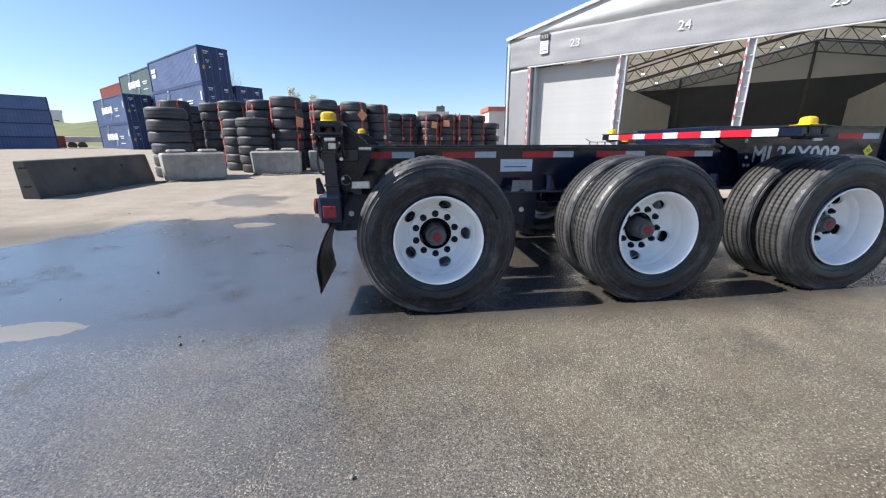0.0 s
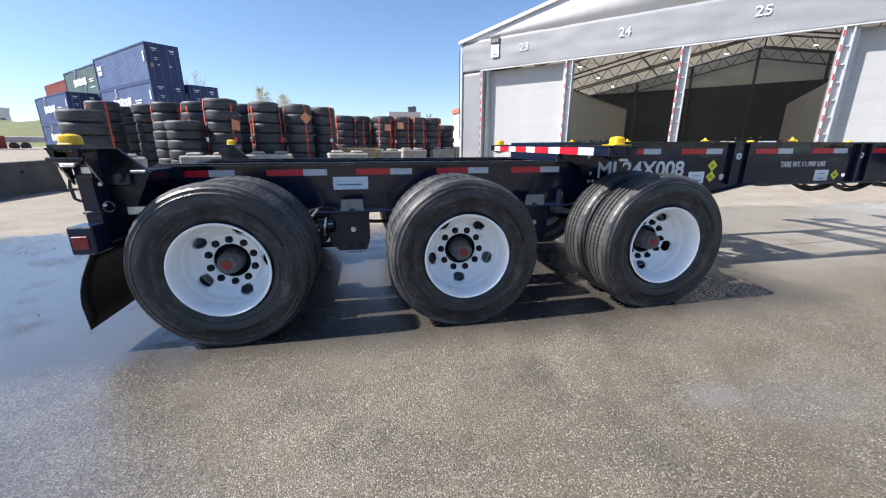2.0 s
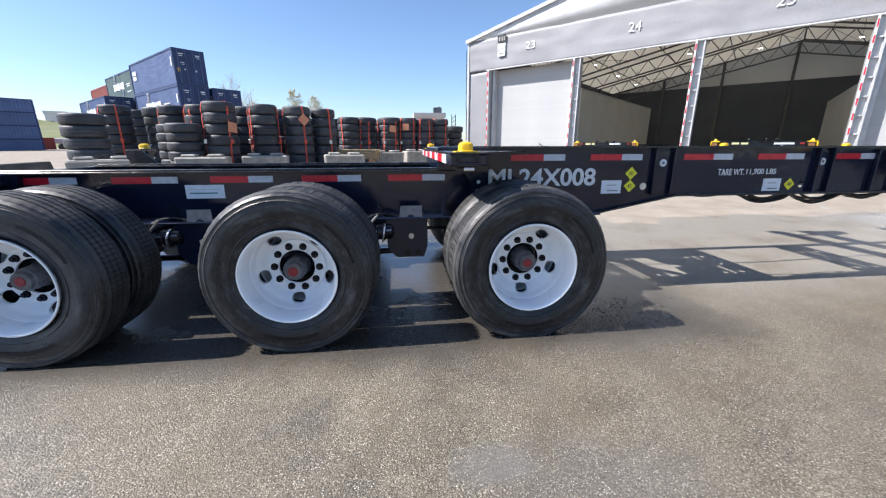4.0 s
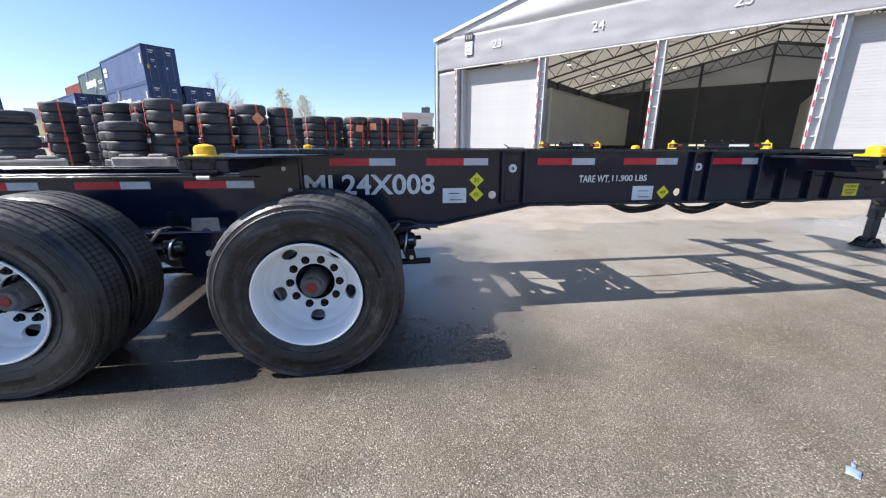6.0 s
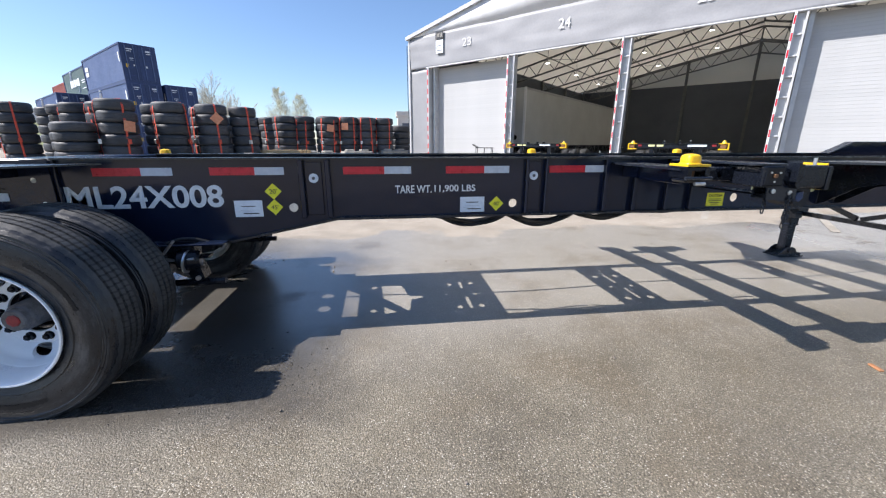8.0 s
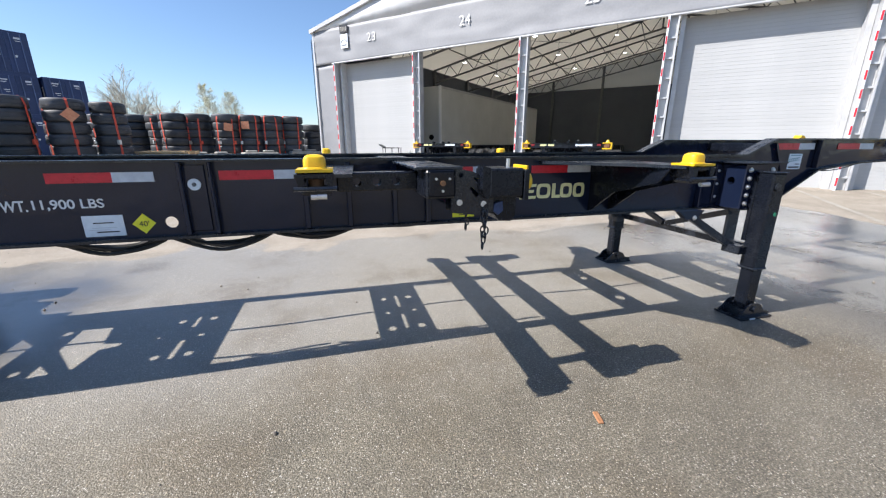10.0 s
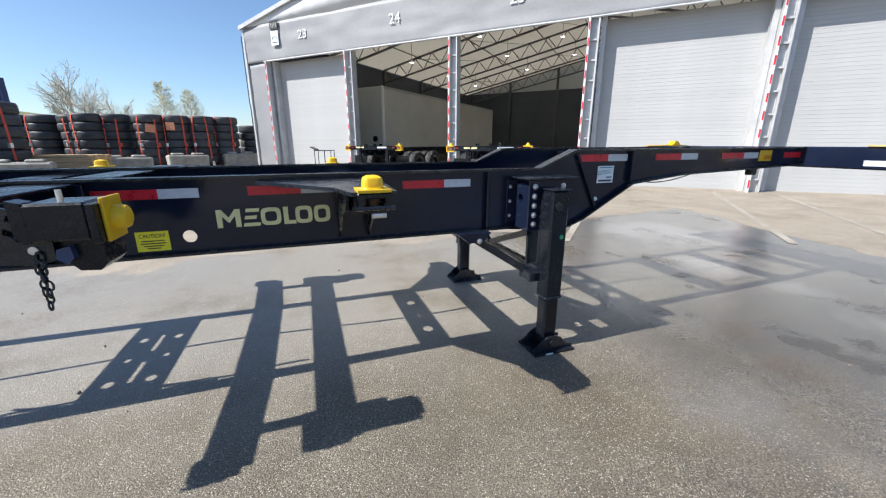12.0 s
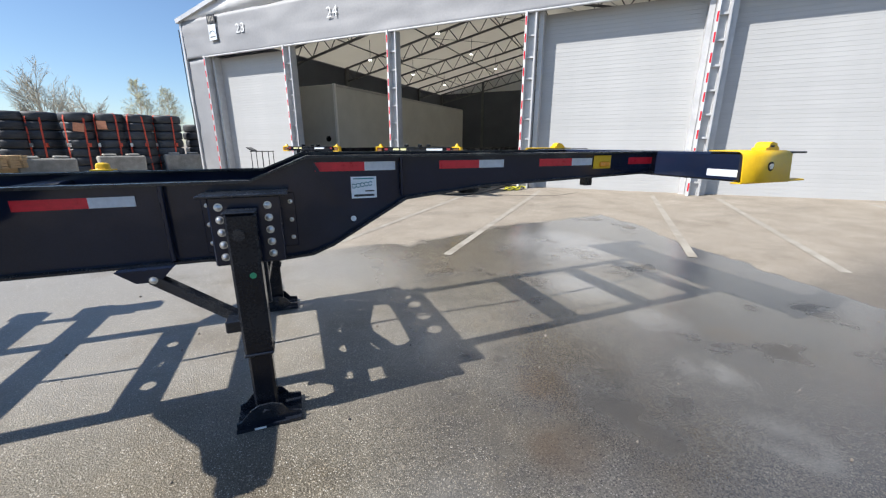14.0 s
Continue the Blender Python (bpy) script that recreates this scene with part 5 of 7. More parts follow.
# landing gear
for s in (-1, 1):
    y, o = (-0.8235, 0.737) if s < 0 else (0.70, 0.613)    # leg's middle, bracket's outer face
    leg = part("landing_leg", box(9.743, 9.873, y - 0.057, y + 0.057, 0.40, 1.12, 0.012), BLACK_DULL, CH, "black square landing leg")
    part("leg_cap", box(9.737, 9.879, y - 0.063, y + 0.063, 1.118, 1.127, 0.004), BLACK_FLANGE, leg)
    part("inner_leg", box(9.753, 9.863, y - 0.048, y + 0.048, 0.06, 0.40, 0.012), BLACK_DULL, leg)
    part("leg_collar", box(9.739, 9.877, y - 0.061, y + 0.061, 0.39, 0.408, 0.006), BLACK_FLANGE, leg)
    part("leg_pivot", rod((9.795, y + s * 0.057, 1.02), (9.795, y + s * 0.068, 1.02), 0.028, 18), BLACK_FLANGE, leg, "", True)
    part("paint_dot", rod((9.832, y + s * 0.0575, 0.82), (9.832, y + s * 0.0595, 0.82), 0.015, 14), GREEN_PAINT, leg, "green paint dot")
    foot = part("leg_foot", plate([(9.662, y - 0.112), (9.975, y - 0.112), (9.975, y + 0.112), (9.662, y + 0.112)], [], 0.004, 0.020), BLACK_FLANGE, leg, "black sand shoe")
    for e in (-1, 1):
        arch = [(9.662, 0.018), (9.975, 0.018), (9.975, 0.045), (9.915, 0.055), (9.880, 0.105), (9.840, 0.122), (9.775, 0.122), (9.735, 0.10), (9.690, 0.05), (9.662, 0.04)]
        part("foot_cheek", prism(arch, y + e * 0.078 - 0.006, y + e * 0.078 + 0.006), BLACK_FLANGE, leg)
    part("foot_pin", rod((9.808, y - 0.10, 0.075), (9.808, y + 0.10, 0.075), 0.022, 14), BLACK_FLANGE, leg, "", True)
    part("foot_stamp", box(9.745, 9.80, y + s * 0.1125, y + s * 0.1145, 0.006, 0.018), PAINT_WHITE, leg, "pale stamped tag")
    holes = rod((9.580, s * (o - 0.1 if s < 0 else 0.58), 1.05), (9.790, s * (o - 0.1 if s < 0 else 0.58), 1.05), 0.03, 18)
    piece("leg_bracket", cut(box(9.660, 9.980, s * 0.546, s * o, 0.84, 1.18, 0.006), holes), BLACK, CH, "black bracket")
    part("leg_mount", box(9.748, 9.868, s * o, s * (o + 0.03), 0.60, 1.10, 0.004), BLACK_DULL, CH)
    part("leg_bracket", box(9.620, 10.020, s * 0.546, s * (o + 0.038), 1.18, 1.192, 0.003), BLACK_FLANGE, CH)
    part("leg_bracket", box(9.600, 10.050, s * 0.546, s * 0.556, 0.87, 1.17, 0.003), BLACK, CH)
    for k in range(5):
        for bx in (9.706, 9.922):
            bolt(bx, s * o, 0.885 + 0.062 * k, s, 0.0145, CH, "zinc plated bolt")
    for k in range(3):
        for bx in (9.625, 10.025):
            bolt(bx, s * 0.556, 0.92 + 0.1 * k, s, 0.009, CH)
    part("leg_brace", bar((9.355, s * 0.61, 0.778), (9.735, s * (o - 0.037), 0.53), 0.05, 0.05), BLACK_FLANGE, CH, "black diagonal brace")
    part("brace_plate", box(9.665, 9.76, s * (o - 0.077), s * (o + 0.063), 0.50, 0.565, 0.006), BLACK_FLANGE, CH)
    part("brace_lug", prism([(9.210, 0.83), (9.450, 0.83), (9.390, 0.765), (9.290, 0.765)], s * 0.59, s * 0.64), BLACK, CH)
    for bx, by, bz in ((9.362, 0.641, 0.775), (9.697, o - 0.012, 0.527)):
        bolt(bx, s * by, bz, s, 0.014, CH)
    part("brace_post", box(9.76, 9.875, s * 0.575, s * 0.60, 0.56, 0.845, 0.004), BLACK_FLANGE, CH, "black hanging bracket")
    part("leg_brace", bar((9.765, s * 0.60, 0.80), (9.765, s * 0.02, 0.59), 0.035, 0.045), BLACK_FLANGE, CH)
part("cross_bar", bar((9.808, -0.77, 0.545), (9.808, 0.645, 0.55), 0.05, 0.05), BLACK_FLANGE, CH, "black bar that ties the legs")

# air lines and cables under the rails
loops = [(4.75, 5.35, 0.03, -0.42)]
for xa, xb, deep in ((5.29, 5.84, 0.085), (5.82, 6.37, 0.10), (6.35, 6.86, 0.065)):
    loops += [(xa, xb, deep, -0.5), (xa + 0.03, xb + 0.01, deep * 0.84, -0.47), (xa + 0.05, xb - 0.03, deep * 0.92, -0.44), (xa - 0.02, xb, deep * 0.62, -0.48), (xa + 0.08, xb - 0.02, deep * 0.72, -0.51)]
for k, (xa, xb, sag, yy) in enumerate(loops + [(6.8, 7.4, 0.03, -0.45)]):
    pts = [(xa + (xb - xa) * t, yy + 0.015 * math.sin(5 * t + k), 0.835 - sag * 4 * t * (1 - t) + 0.004 * math.sin(11 * t + k)) for t in np.linspace(0, 1, 15)]
    part("air_line", pipe(pts, 0.011, 6), HOSE, CH, "black air line", True)
part("air_line", pipe([(x, 0.04 * math.sin(x * 2.1), 0.97 - 0.03 * math.sin(x * 4.2) ** 2 + 0.3 * min(1.0, max(0.0, (x - 9.9) / 0.9))) for x in np.linspace(3.2, 12.6, 70)], 0.012, 6), HOSE, CH, "black cable loom", True)
part("air_line", pipe([(10.7 + 0.9 * t, -0.3 - 0.1 * t, 1.17 - 0.09 * math.sin(3.1 * t)) for t in np.linspace(0, 1, 14)], 0.005, 6), HOSE, CH, "", True)

# stickers and lettering on both webs' outer sides
SIDE = -0.5455
writing("unit_number", "ML24X008", 0.92, 0.145, PAINT_WHITE, CH, upright(2.97, SIDE, 0.925), label="white painted unit number", bold=0.022)
for word, x, w in (("TARE WT.", 5.015, 0.255), ("11,900 LBS", 5.29, 0.295)):
    writing("tare_lettering", word, w, 0.055, PAINT_WHITE, CH, upright(x, SIDE, 0.998), label="white tare weight lettering", bold=0.016)


def sticker(x, z, w, h, material, label, bars=()):
    k = part("sticker", box(x, x + w, SIDE, SIDE - 0.002, z, z + h), material, CH, label)
    for bx, bz, bw, bh, ink in bars:
        part("print_bar", box(x + bx * w, x + (bx + bw) * w, SIDE - 0.002, SIDE - 0.0032, z + bz * h, z + (bz + bh) * h), ink, k)
    return k


for x, y in ((3.95, SIDE), (5.475, SIDE)):
    sticker(x, 0.856, 0.178, 0.11, STICKER, "white data sticker with unreadable print", [(0.25, 0.62, 0.5, 0.05, INK), (0.2, 0.4, 0.6, 0.03, TAPE_WHITE), (0.3, 0.18, 0.55, 0.06, INK), (0.12, 0.3, 0.5, 0.03, TAPE_WHITE)])
k = part("sticker", box(0.63, 0.91, -0.496, -0.499, 0.862, 0.965), STICKER, CH, "white data sticker with unreadable print")
part("print_bar", box(0.66, 0.86, -0.499, -0.5002, 0.897, 0.907), INK_TEAL, k)
part("print_bar", box(0.66, 0.88, -0.499, -0.5002, 0.927, 0.932), TAPE_WHITE, k)


def diamond(x, z, text):
    bm = prism([(x, z - 0.054), (x + 0.054, z), (x, z + 0.054), (x - 0.054, z)], SIDE, SIDE - 0.002)
    k = part("length_sign", bm, STICKER_YELLOW, CH, "yellow diamond length sticker")
    writing("length_mark", text, 0.046, 0.03, INK, k, upright(x - 0.023, SIDE - 0.0025, z - 0.015))


diamond(4.206, 1.024, "20'")
diamond(4.206, 0.918, "45'")
diamond(5.742, 0.914, "40'")
k = sticker(7.45, 0.86, 0.148, 0.105, STICKER_YELLOW, "yellow caution sticker", [(0.15, 0.5, 0.7, 0.05, INK), (0.12, 0.37, 0.76, 0.05, INK), (0.2, 0.24, 0.6, 0.05, INK), (0.3, 0.12, 0.4, 0.05, INK)])
writing("caution_word", "CAUTION!", 0.115, 0.02, INK, k, upright(7.466, SIDE - 0.0025, 0.932))
part("web_plug", rod((4.328, SIDE + 0.006, 0.913), (4.328, SIDE - 0.004, 0.913), 0.029, 22), STEEL, CH, "zinc plug in the web")
part("web_plug", rod((10.365, SIDE + 0.001, 1.0), (10.365, SIDE - 0.004, 1.0), 0.016, 22), STICKER, CH, "pale round plug in the web")
for x, z in ((4.476, 1.109), (6.01, 1.113)):
    part("web_plate", box(x - 0.055, x + 0.055, SIDE, SIDE - 0.008, 0.86, 1.215, 0.003), BLACK, CH)
    part("lamp_grommet", rod((x, SIDE - 0.008, z), (x, SIDE - 0.016, z), 0.031, 20), STICKER, CH, "white ringed lamp", True)
    part("lamp_dot", rod((x, SIDE - 0.016, z), (x, SIDE - 0.02, z), 0.011, 12), HUB_GREY, CH)

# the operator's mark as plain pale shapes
def glyph(x0, w, kind):
    z0, h, t = 0.96, 0.1, 0.026
    bm = bmesh.new()
    if kind == "peak":
        pts = [(0, 0), (t, 0), (t * 1.05, 0.62 * h), (w / 2, 0.25 * h), (w - t * 1.05, 0.62 * h), (w - t, 0), (w, 0), (w, h), (w - t, h), (w / 2, 0.55 * h), (t, h), (0, h)]
        prism([(x0 + x, z0 + z) for x, z in pts], SIDE, SIDE - 0.002, bm)
    elif kind == "bars":
        for u, q, f in ((0.0, 0.0, 1.0), (0.008, 0.4, 0.8), (0.016, 0.8, 1.0)):
            prism([(x0 + u, z0 + q * h), (x0 + w * f, z0 + q * h), (x0 + w * f + 0.004, z0 + q * h + t * 0.75), (x0 + u + 0.004, z0 + q * h + t * 0.75)], SIDE, SIDE - 0.002, bm)
    elif kind == "corner":
        prism([(x0 + x, z0 + z) for x, z in ((0, 0), (w, 0), (w, t * 0.8), (t, t * 0.8), (t, h), (0, h))], SIDE, SIDE - 0.002, bm)
    else:
        n, c = 28, 0.0
        start, stop = {"ring": (0.0, 2 * math.pi), "open": (0.55, 6.3)}[kind]
        rows = []
        for k in range(n + 1):
            a = start + (stop - start) * k / n
            ca, sa = math.cos(a), math.sin(a)
            q = (abs(ca) ** 4 + abs(sa) ** 4) ** -0.25
            rows.append([bm.verts.new((x0 + w / 2 + (w / 2 - e) * ca * q, d, z0 + h / 2 + (h / 2 - e) * sa * q)) for e, d in ((0, SIDE), (0, SIDE - 0.002), (t * 0.85, SIDE - 0.002), (t * 0.85, SIDE))])
        for p, q in zip(rows, rows[1:]):
            for k in range(3):
                bm.faces.new((p[k], p[k + 1], q[k + 1], q[k]))
    part("brand_mark", bm, PAINT_CREAM, CH, "pale yellow brand mark")


for x0, w, kind in ((7.83, 0.118, "peak"), (7.958, 0.085, "bars"), (8.05, 0.105, "ring"), (8.168, 0.065, "corner"), (8.232, 0.092, "ring"), (8.334, 0.09, "ring")):
    glyph(x0, w, kind)
k = sticker(10.362, 1.118, 0.148, 0.125, STICKER, "white dealer sticker with teal mark", [(0.1, 0.88, 0.8, 0.05, INK_TEAL), (0.55, 0.3, 0.35, 0.06, INK), (0.1, 0.08, 0.8, 0.1, INK)])
for j in range(5):
    part("print_bar", pipe([(10.378 + 0.024 * j + 0.011 * math.cos(a), SIDE - 0.003, 1.19 + 0.012 * math.sin(a) + 0.003 * j) for a in np.linspace(0.5, 5.8, 8)], 0.0022, 4), INK_TEAL, k)


# ---- the tent hall ----
BASE = 0.14
HALL = thing("tent_hall", pose(11.94, 12.14, BASE, 0, 0, -45.6) @ Matrix.Diagonal((1.023, 1.023, 0.995, 1)), "large white and grey fabric hall with roller doors", "building")
U0, U1, RIDGE, EAVE, PEAK, DEPTH, OPEN = -8.06, 19.4, 5.67, 6.3, 9.3, 26.0, 4.86
POSTS = (-2.28, 2.17, 6.6, 10.98, 15.4)


def roof_z(u):
    return EAVE + (PEAK - EAVE) * (1 - abs(u - RIDGE) / (RIDGE - U0))


# end wall: corner panel, band over the doors, gable
def soft_sheet(u0, u1, z0, z1, nu, nz, amp, y=0.0, seed=0):
    """Cloth with shallow wrinkles; its own back follows by a solidify."""
    bm = bmesh.new()
    g = [[bm.verts.new((u0 + (u1 - u0) * i / nu, y + amp * noise.noise((0.9 * (u0 + (u1 - u0) * i / nu), 2.6 * (z0 + (z1 - z0) * j / nz), seed)), z0 + (z1 - z0) * j / nz)) for j in range(nz + 1)] for i in range(nu + 1)]
    for i in range(nu):
        for j in range(nz):
            bm.faces.new((g[i][j], g[i + 1][j], g[i + 1][j + 1], g[i][j + 1]))
    return bm


def cloth(name, bm, material, label="", thick=0.02):
    ob = part(name, bm, material, HALL, label, True)
    md = ob.modifiers.new("thick", "SOLIDIFY")
    md.thickness, md.offset = thick, 0
    return ob


cloth("corner_cloth", soft_sheet(U0, -6.8, -0.1, OPEN, 8, 20, 0.03), FABRIC_GREY, "grey fabric wall")
cloth("corner_cloth", soft_sheet(19.0, U1, -0.1, OPEN, 4, 12, 0.03), FABRIC_GREY)
cloth("door_band", soft_sheet(U0, U1, OPEN - 0.03, EAVE + 0.02, 150, 12, 0.032, -0.05, 3), FABRIC_GREY, "grey fabric band with bay numbers")
part("band_pipe", rod((-6.9, -0.09, OPEN - 0.02), (U1, -0.09, OPEN - 0.02), 0.035, 10), ALU, HALL, "aluminium keder rail", True)
bm = bmesh.new()
n = 40
low = [bm.verts.new((U0 + (U1 - U0) * i / n, -0.045, EAVE + 0.02)) for i in range(n + 1)]
top = [bm.verts.new((U0 + (U1 - U0) * i / n, -0.045, max(EAVE + 0.03, roof_z(U0 + (U1 - U0) * i / n)))) for i in range(n + 1)]
for i in range(n):
    bm.faces.new((low[i], low[i + 1], top[i + 1], top[i]))
cloth("gable_cloth", bm, GABLE_WHITE, "white fabric gable")
for a, b in (((U0 - 0.1, EAVE - 0.02), (RIDGE, PEAK)), ((RIDGE, PEAK), (U1 + 0.1, EAVE - 0.02))):
    part("roof_edge", bar((a[0], -0.1, a[1] + 0.04), (b[0], -0.1, b[1] + 0.04), 0.14, 0.16), ALU, HALL, "pale roof edge beam")
    bm = bmesh.new()
    k = [[bm.verts.new((a[0] + (b[0] - a[0]) * i / 14, -0.05 + (DEPTH + 0.1) * j / 20, a[1] + (b[1] - a[1]) * i / 14 + 0.05 - 0.05 * math.sin(math.pi * ((j * 4 / 20) % 1.0)))) for j in range(21)] for i in range(15)]
    for i in range(14):
        for j in range(20):
            bm.faces.new((k[i][j], k[i + 1][j], k[i + 1][j + 1], k[i][j + 1]))
    cloth("roof_cloth", bm, FABRIC_WHITE, "white fabric roof")
for u, flip in ((U0, 1), (U1, -1)):
    part("side_wall", box(u - 0.02, u + 0.02, 0.02, DEPTH, -0.1, EAVE), FABRIC_GREY, HALL, "grey fabric side wall")
    part("side_lining", box(u + flip * 0.1, u + flip * 0.14, 0.1, DEPTH - 0.1, -0.1, EAVE - 0.1), WALL_DARK, HALL, "dark grey wall lining")
part("back_wall", box(U0 + 0.1, U1 - 0.1, DEPTH - 0.1, DEPTH, -0.1, EAVE), WALL_DARK, HALL, "dark grey back wall")
bm = bmesh.new()
vs = [bm.verts.new(p) for p in ((U0, DEPTH, EAVE + 0.004), (U1, DEPTH, EAVE + 0.004), (RIDGE, DEPTH, PEAK - 0.02))]
bm.faces.new(vs)
cloth("back_gable", bm, FABRIC_WHITE, "white fabric rear gable")
part("corner_post", box(U0 - 0.02, U0 + 0.1, -0.09, 0.05, -0.1, EAVE + 0.02, 0.01), ALU, HALL, "aluminium corner post")
part("corner_rope", pipe([(U0 - 0.06, -0.1, EAVE - 0.3 - 0.55 * t) if t < 6 else (U0 - 0.03, -0.1, 2.9 - 0.3 * (t - 6)) for t in range(12)], 0.018, 6), HOSE, HALL)


def bay_post(u, w=0.3):
    """A door post with red and white tape; its flanges stand proud of the web."""
    p = part("door_post", box(u - w / 2, u - w / 2 + 0.05, -0.16, 0.2, -0.1, OPEN, 0.006), ALU, HALL, "aluminium door post with warning tape")
    part("post_web", box(u - w / 2 + 0.05, u + w / 2 - 0.05, 0.02, 0.06, -0.1, OPEN), ALU, p)
    part("post_flange", box(u + w / 2 - 0.05, u + w / 2, -0.1, 0.2, -0.1, OPEN, 0.006), ALU, p)
    part("tape_backing", box(u - w / 2 - 0.006, u - w / 2 + 0.05, -0.172, -0.16, -0.05, OPEN - 0.02), PAINT_WHITE, p)
    for k in range(11):
        z = 0.1 + 0.44 * k
        part("warning_tape", box(u - w / 2 + 0.004, u - w / 2 + 0.042, -0.175, -0.172, z, z + 0.22), TAPE_RED, p, "red warning tape")
    for k in range(8):
        part("post_rung", box(u - w / 2 + 0.05, u + w / 2 - 0.05, -0.07, 0.02, 0.3 + 0.56 * k, 0.35 + 0.56 * k, 0.004), ALU, p)


for u in POSTS:
    bay_post(u)
jamb = part("door_jamb", box(-6.8, -6.7, -0.15, 0.25, -0.1, OPEN, 0.006), ALU, HALL, "aluminium jamb with warning tape")
for k in range(11):
    part("warning_tape", box(-6.79, -6.735, -0.154, -0.151, 0.1 + 0.44 * k, 0.34 + 0.44 * k), TAPE_RED, jamb)

SLAT_ME = {}


def roller_door(u0, u1):
    d = part("roller_door", box(u0, u1, 0.40, 0.43, -0.1, OPEN - 0.02), DOOR_WHITE, HALL, "closed white roller door")
    w = round(u1 - u0, 2)
    if w not in SLAT_ME:
        bm = prism([(0, 0.0), (w, 0.0), (w, 0.1), (0, 0.1)], 0.0, -0.0035)
        for v in bm.verts:
            if v.co.y < -0.001:
                v.co.z = 0.002 if v.co.z < 0.05 else 0.097
        SLAT_ME[w] = bpy.data.meshes.new("slat")
        bmesh.ops.recalc_face_normals(bm, faces=bm.faces)
        bm.to_mesh(SLAT_ME[w])
        bm.free()
    for k in range(48):
        piece("slat", SLAT_ME[w], DOOR_WHITE, d, at=Matrix.Translation((u0, 0.4, -0.02 + 0.101 * k)))
    for u in (u0 - 0.12, u1 + 0.001):
        part("door_guide", box(u, u + 0.12, 0.1, 0.46, -0.1, OPEN, 0.004), ALU, d)


roller_door(-6.5, -2.6)
roller_door(6.9, 10.7)
roller_door(11.28, 15.1)
roller_door(15.7, 18.85)

# bay numbers and the maker's plates
for text, u in (("23", -4.82), ("24", -0.4), ("25", 4.02)):
    writing("bay_number", text, 0.46, 0.34, NUMBER_GREY, HALL, upright(u + 0.05, -0.102, 5.52), 0.004, "pale bay number")
k = part("maker_sign", box(-6.28, -5.82, -0.13, -0.11, 6.02, 6.34), INK, HALL, "dark maker's plate over a white one")
for j in range(4):
    part("sign_stroke", box(-6.2 + 0.09 * j, -6.16 + 0.09 * j, -0.134, -0.13, 6.09, 6.27), CONCRETE, k)
k = part("maker_sign", box(-6.26, -5.84, -0.13, -0.11, 5.4, 5.97), STICKER, HALL, "white sign with an arch mark")
part("sign_stroke", pipe([(-6.05 + 0.16 * math.cos(a), -0.133, 5.62 + 0.12 * math.sin(a)) for a in np.linspace(0, math.pi, 9)], 0.012, 5), WALL_DARK, k)
part("sign_stroke", box(-6.2, -5.9, -0.133, -0.13, 5.5, 5.54), WALL_DARK, k)


# trusses, purlins, columns, lamps inside
def truss(nn):
    bm = bmesh.new()
    for u0, u1 in ((U0 + 0.2, RIDGE), (RIDGE, U1 - 0.2)):
        a, b = (u0, nn, roof_z(u0) - 0.12), (u1, nn, roof_z(u1) - 0.12)
        c, d = (u0, nn, roof_z(u0) - 0.95), (u1, nn, roof_z(u1) - 1.0)
        bar(a, b, 0.09, 0.11, bm)
        bar(c, d, 0.09, 0.1, bm)
        m = 11
        for k in range(m):
            t0, t1 = k / m, (k + 1) / m
            tm = (t0 + t1) / 2
            p = [a[i] + (b[i] - a[i]) * t0 for i in range(3)]
            q = [c[i] + (d[i] - c[i]) * tm for i in range(3)]
            r = [a[i] + (b[i] - a[i]) * t1 for i in range(3)]
            rod(p, q, 0.028, 6, bm)
            rod(q, r, 0.028, 6, bm)
    bar((RIDGE, nn, PEAK - 0.15), (RIDGE, nn, PEAK - 1.0), 0.09, 0.09, bm)
    part("truss", bm, FRAME_GREY, HALL, "grey steel lattice truss")


TRUSS_AT = (0.45, 5.4, 10.5, 15.6, 20.7, 25.6)
for nn in TRUSS_AT:
    truss(nn)
    for u in (U0 + 0.25, U1 - 0.25):
        part("column", box(u - 0.09, u + 0.09, nn - 0.12, nn + 0.12, -0.1, EAVE - 0.1, 0.008), FRAME_GREY, HALL, "grey steel column")
for u in (-5.2, -1.8, 1.7, 4.4, 7.0, 9.7, 13.1, 16.4):
    bm = rod((u, 0.3, roof_z(u) - 0.1), (u, DEPTH - 0.2, roof_z(u) - 0.1), 0.035, 8)
    part("purlin", bm, FRAME_GREY, HALL, "", True)
    for a, b in zip(TRUSS_AT[::2], TRUSS_AT[1::2]):
        part("wind_brace", rod((u, a, roof_z(u) - 0.2), (u + 2.6, b, roof_z(u + 2.6) - 0.2), 0.014, 6), FRAME_GREY, HALL)
for u in (-3.5, 1.0, 5.67, 10.2, 14.8):
    part("column", box(u - 0.1, u + 0.1, DEPTH - 0.32, DEPTH - 0.12, -0.1, roof_z(u) - 0.1, 0.008), FRAME_GREY, HALL)
for u in (-4.2, 0.0, 3.4, 8.2):
    for nn in (3.0, 8.0, 13.0, 18.2):
        z = roof_z(u) - 1.15
        lamp = part("high_bay_lamp", rod((u, nn, z), (u, nn, z + 0.14), 0.14, 16, r2=0.05), ALU, HALL, "small lit high bay lamp", True)
        part("lamp_lens", rod((u, nn, z - 0.012), (u, nn, z - 0.002), 0.105, 16), LAMP, lamp, "glowing lens")
        part("lamp_rod", rod((u, nn, z + 0.16), (u, nn, z + 1.05), 0.012, 6), FRAME_GREY, lamp)

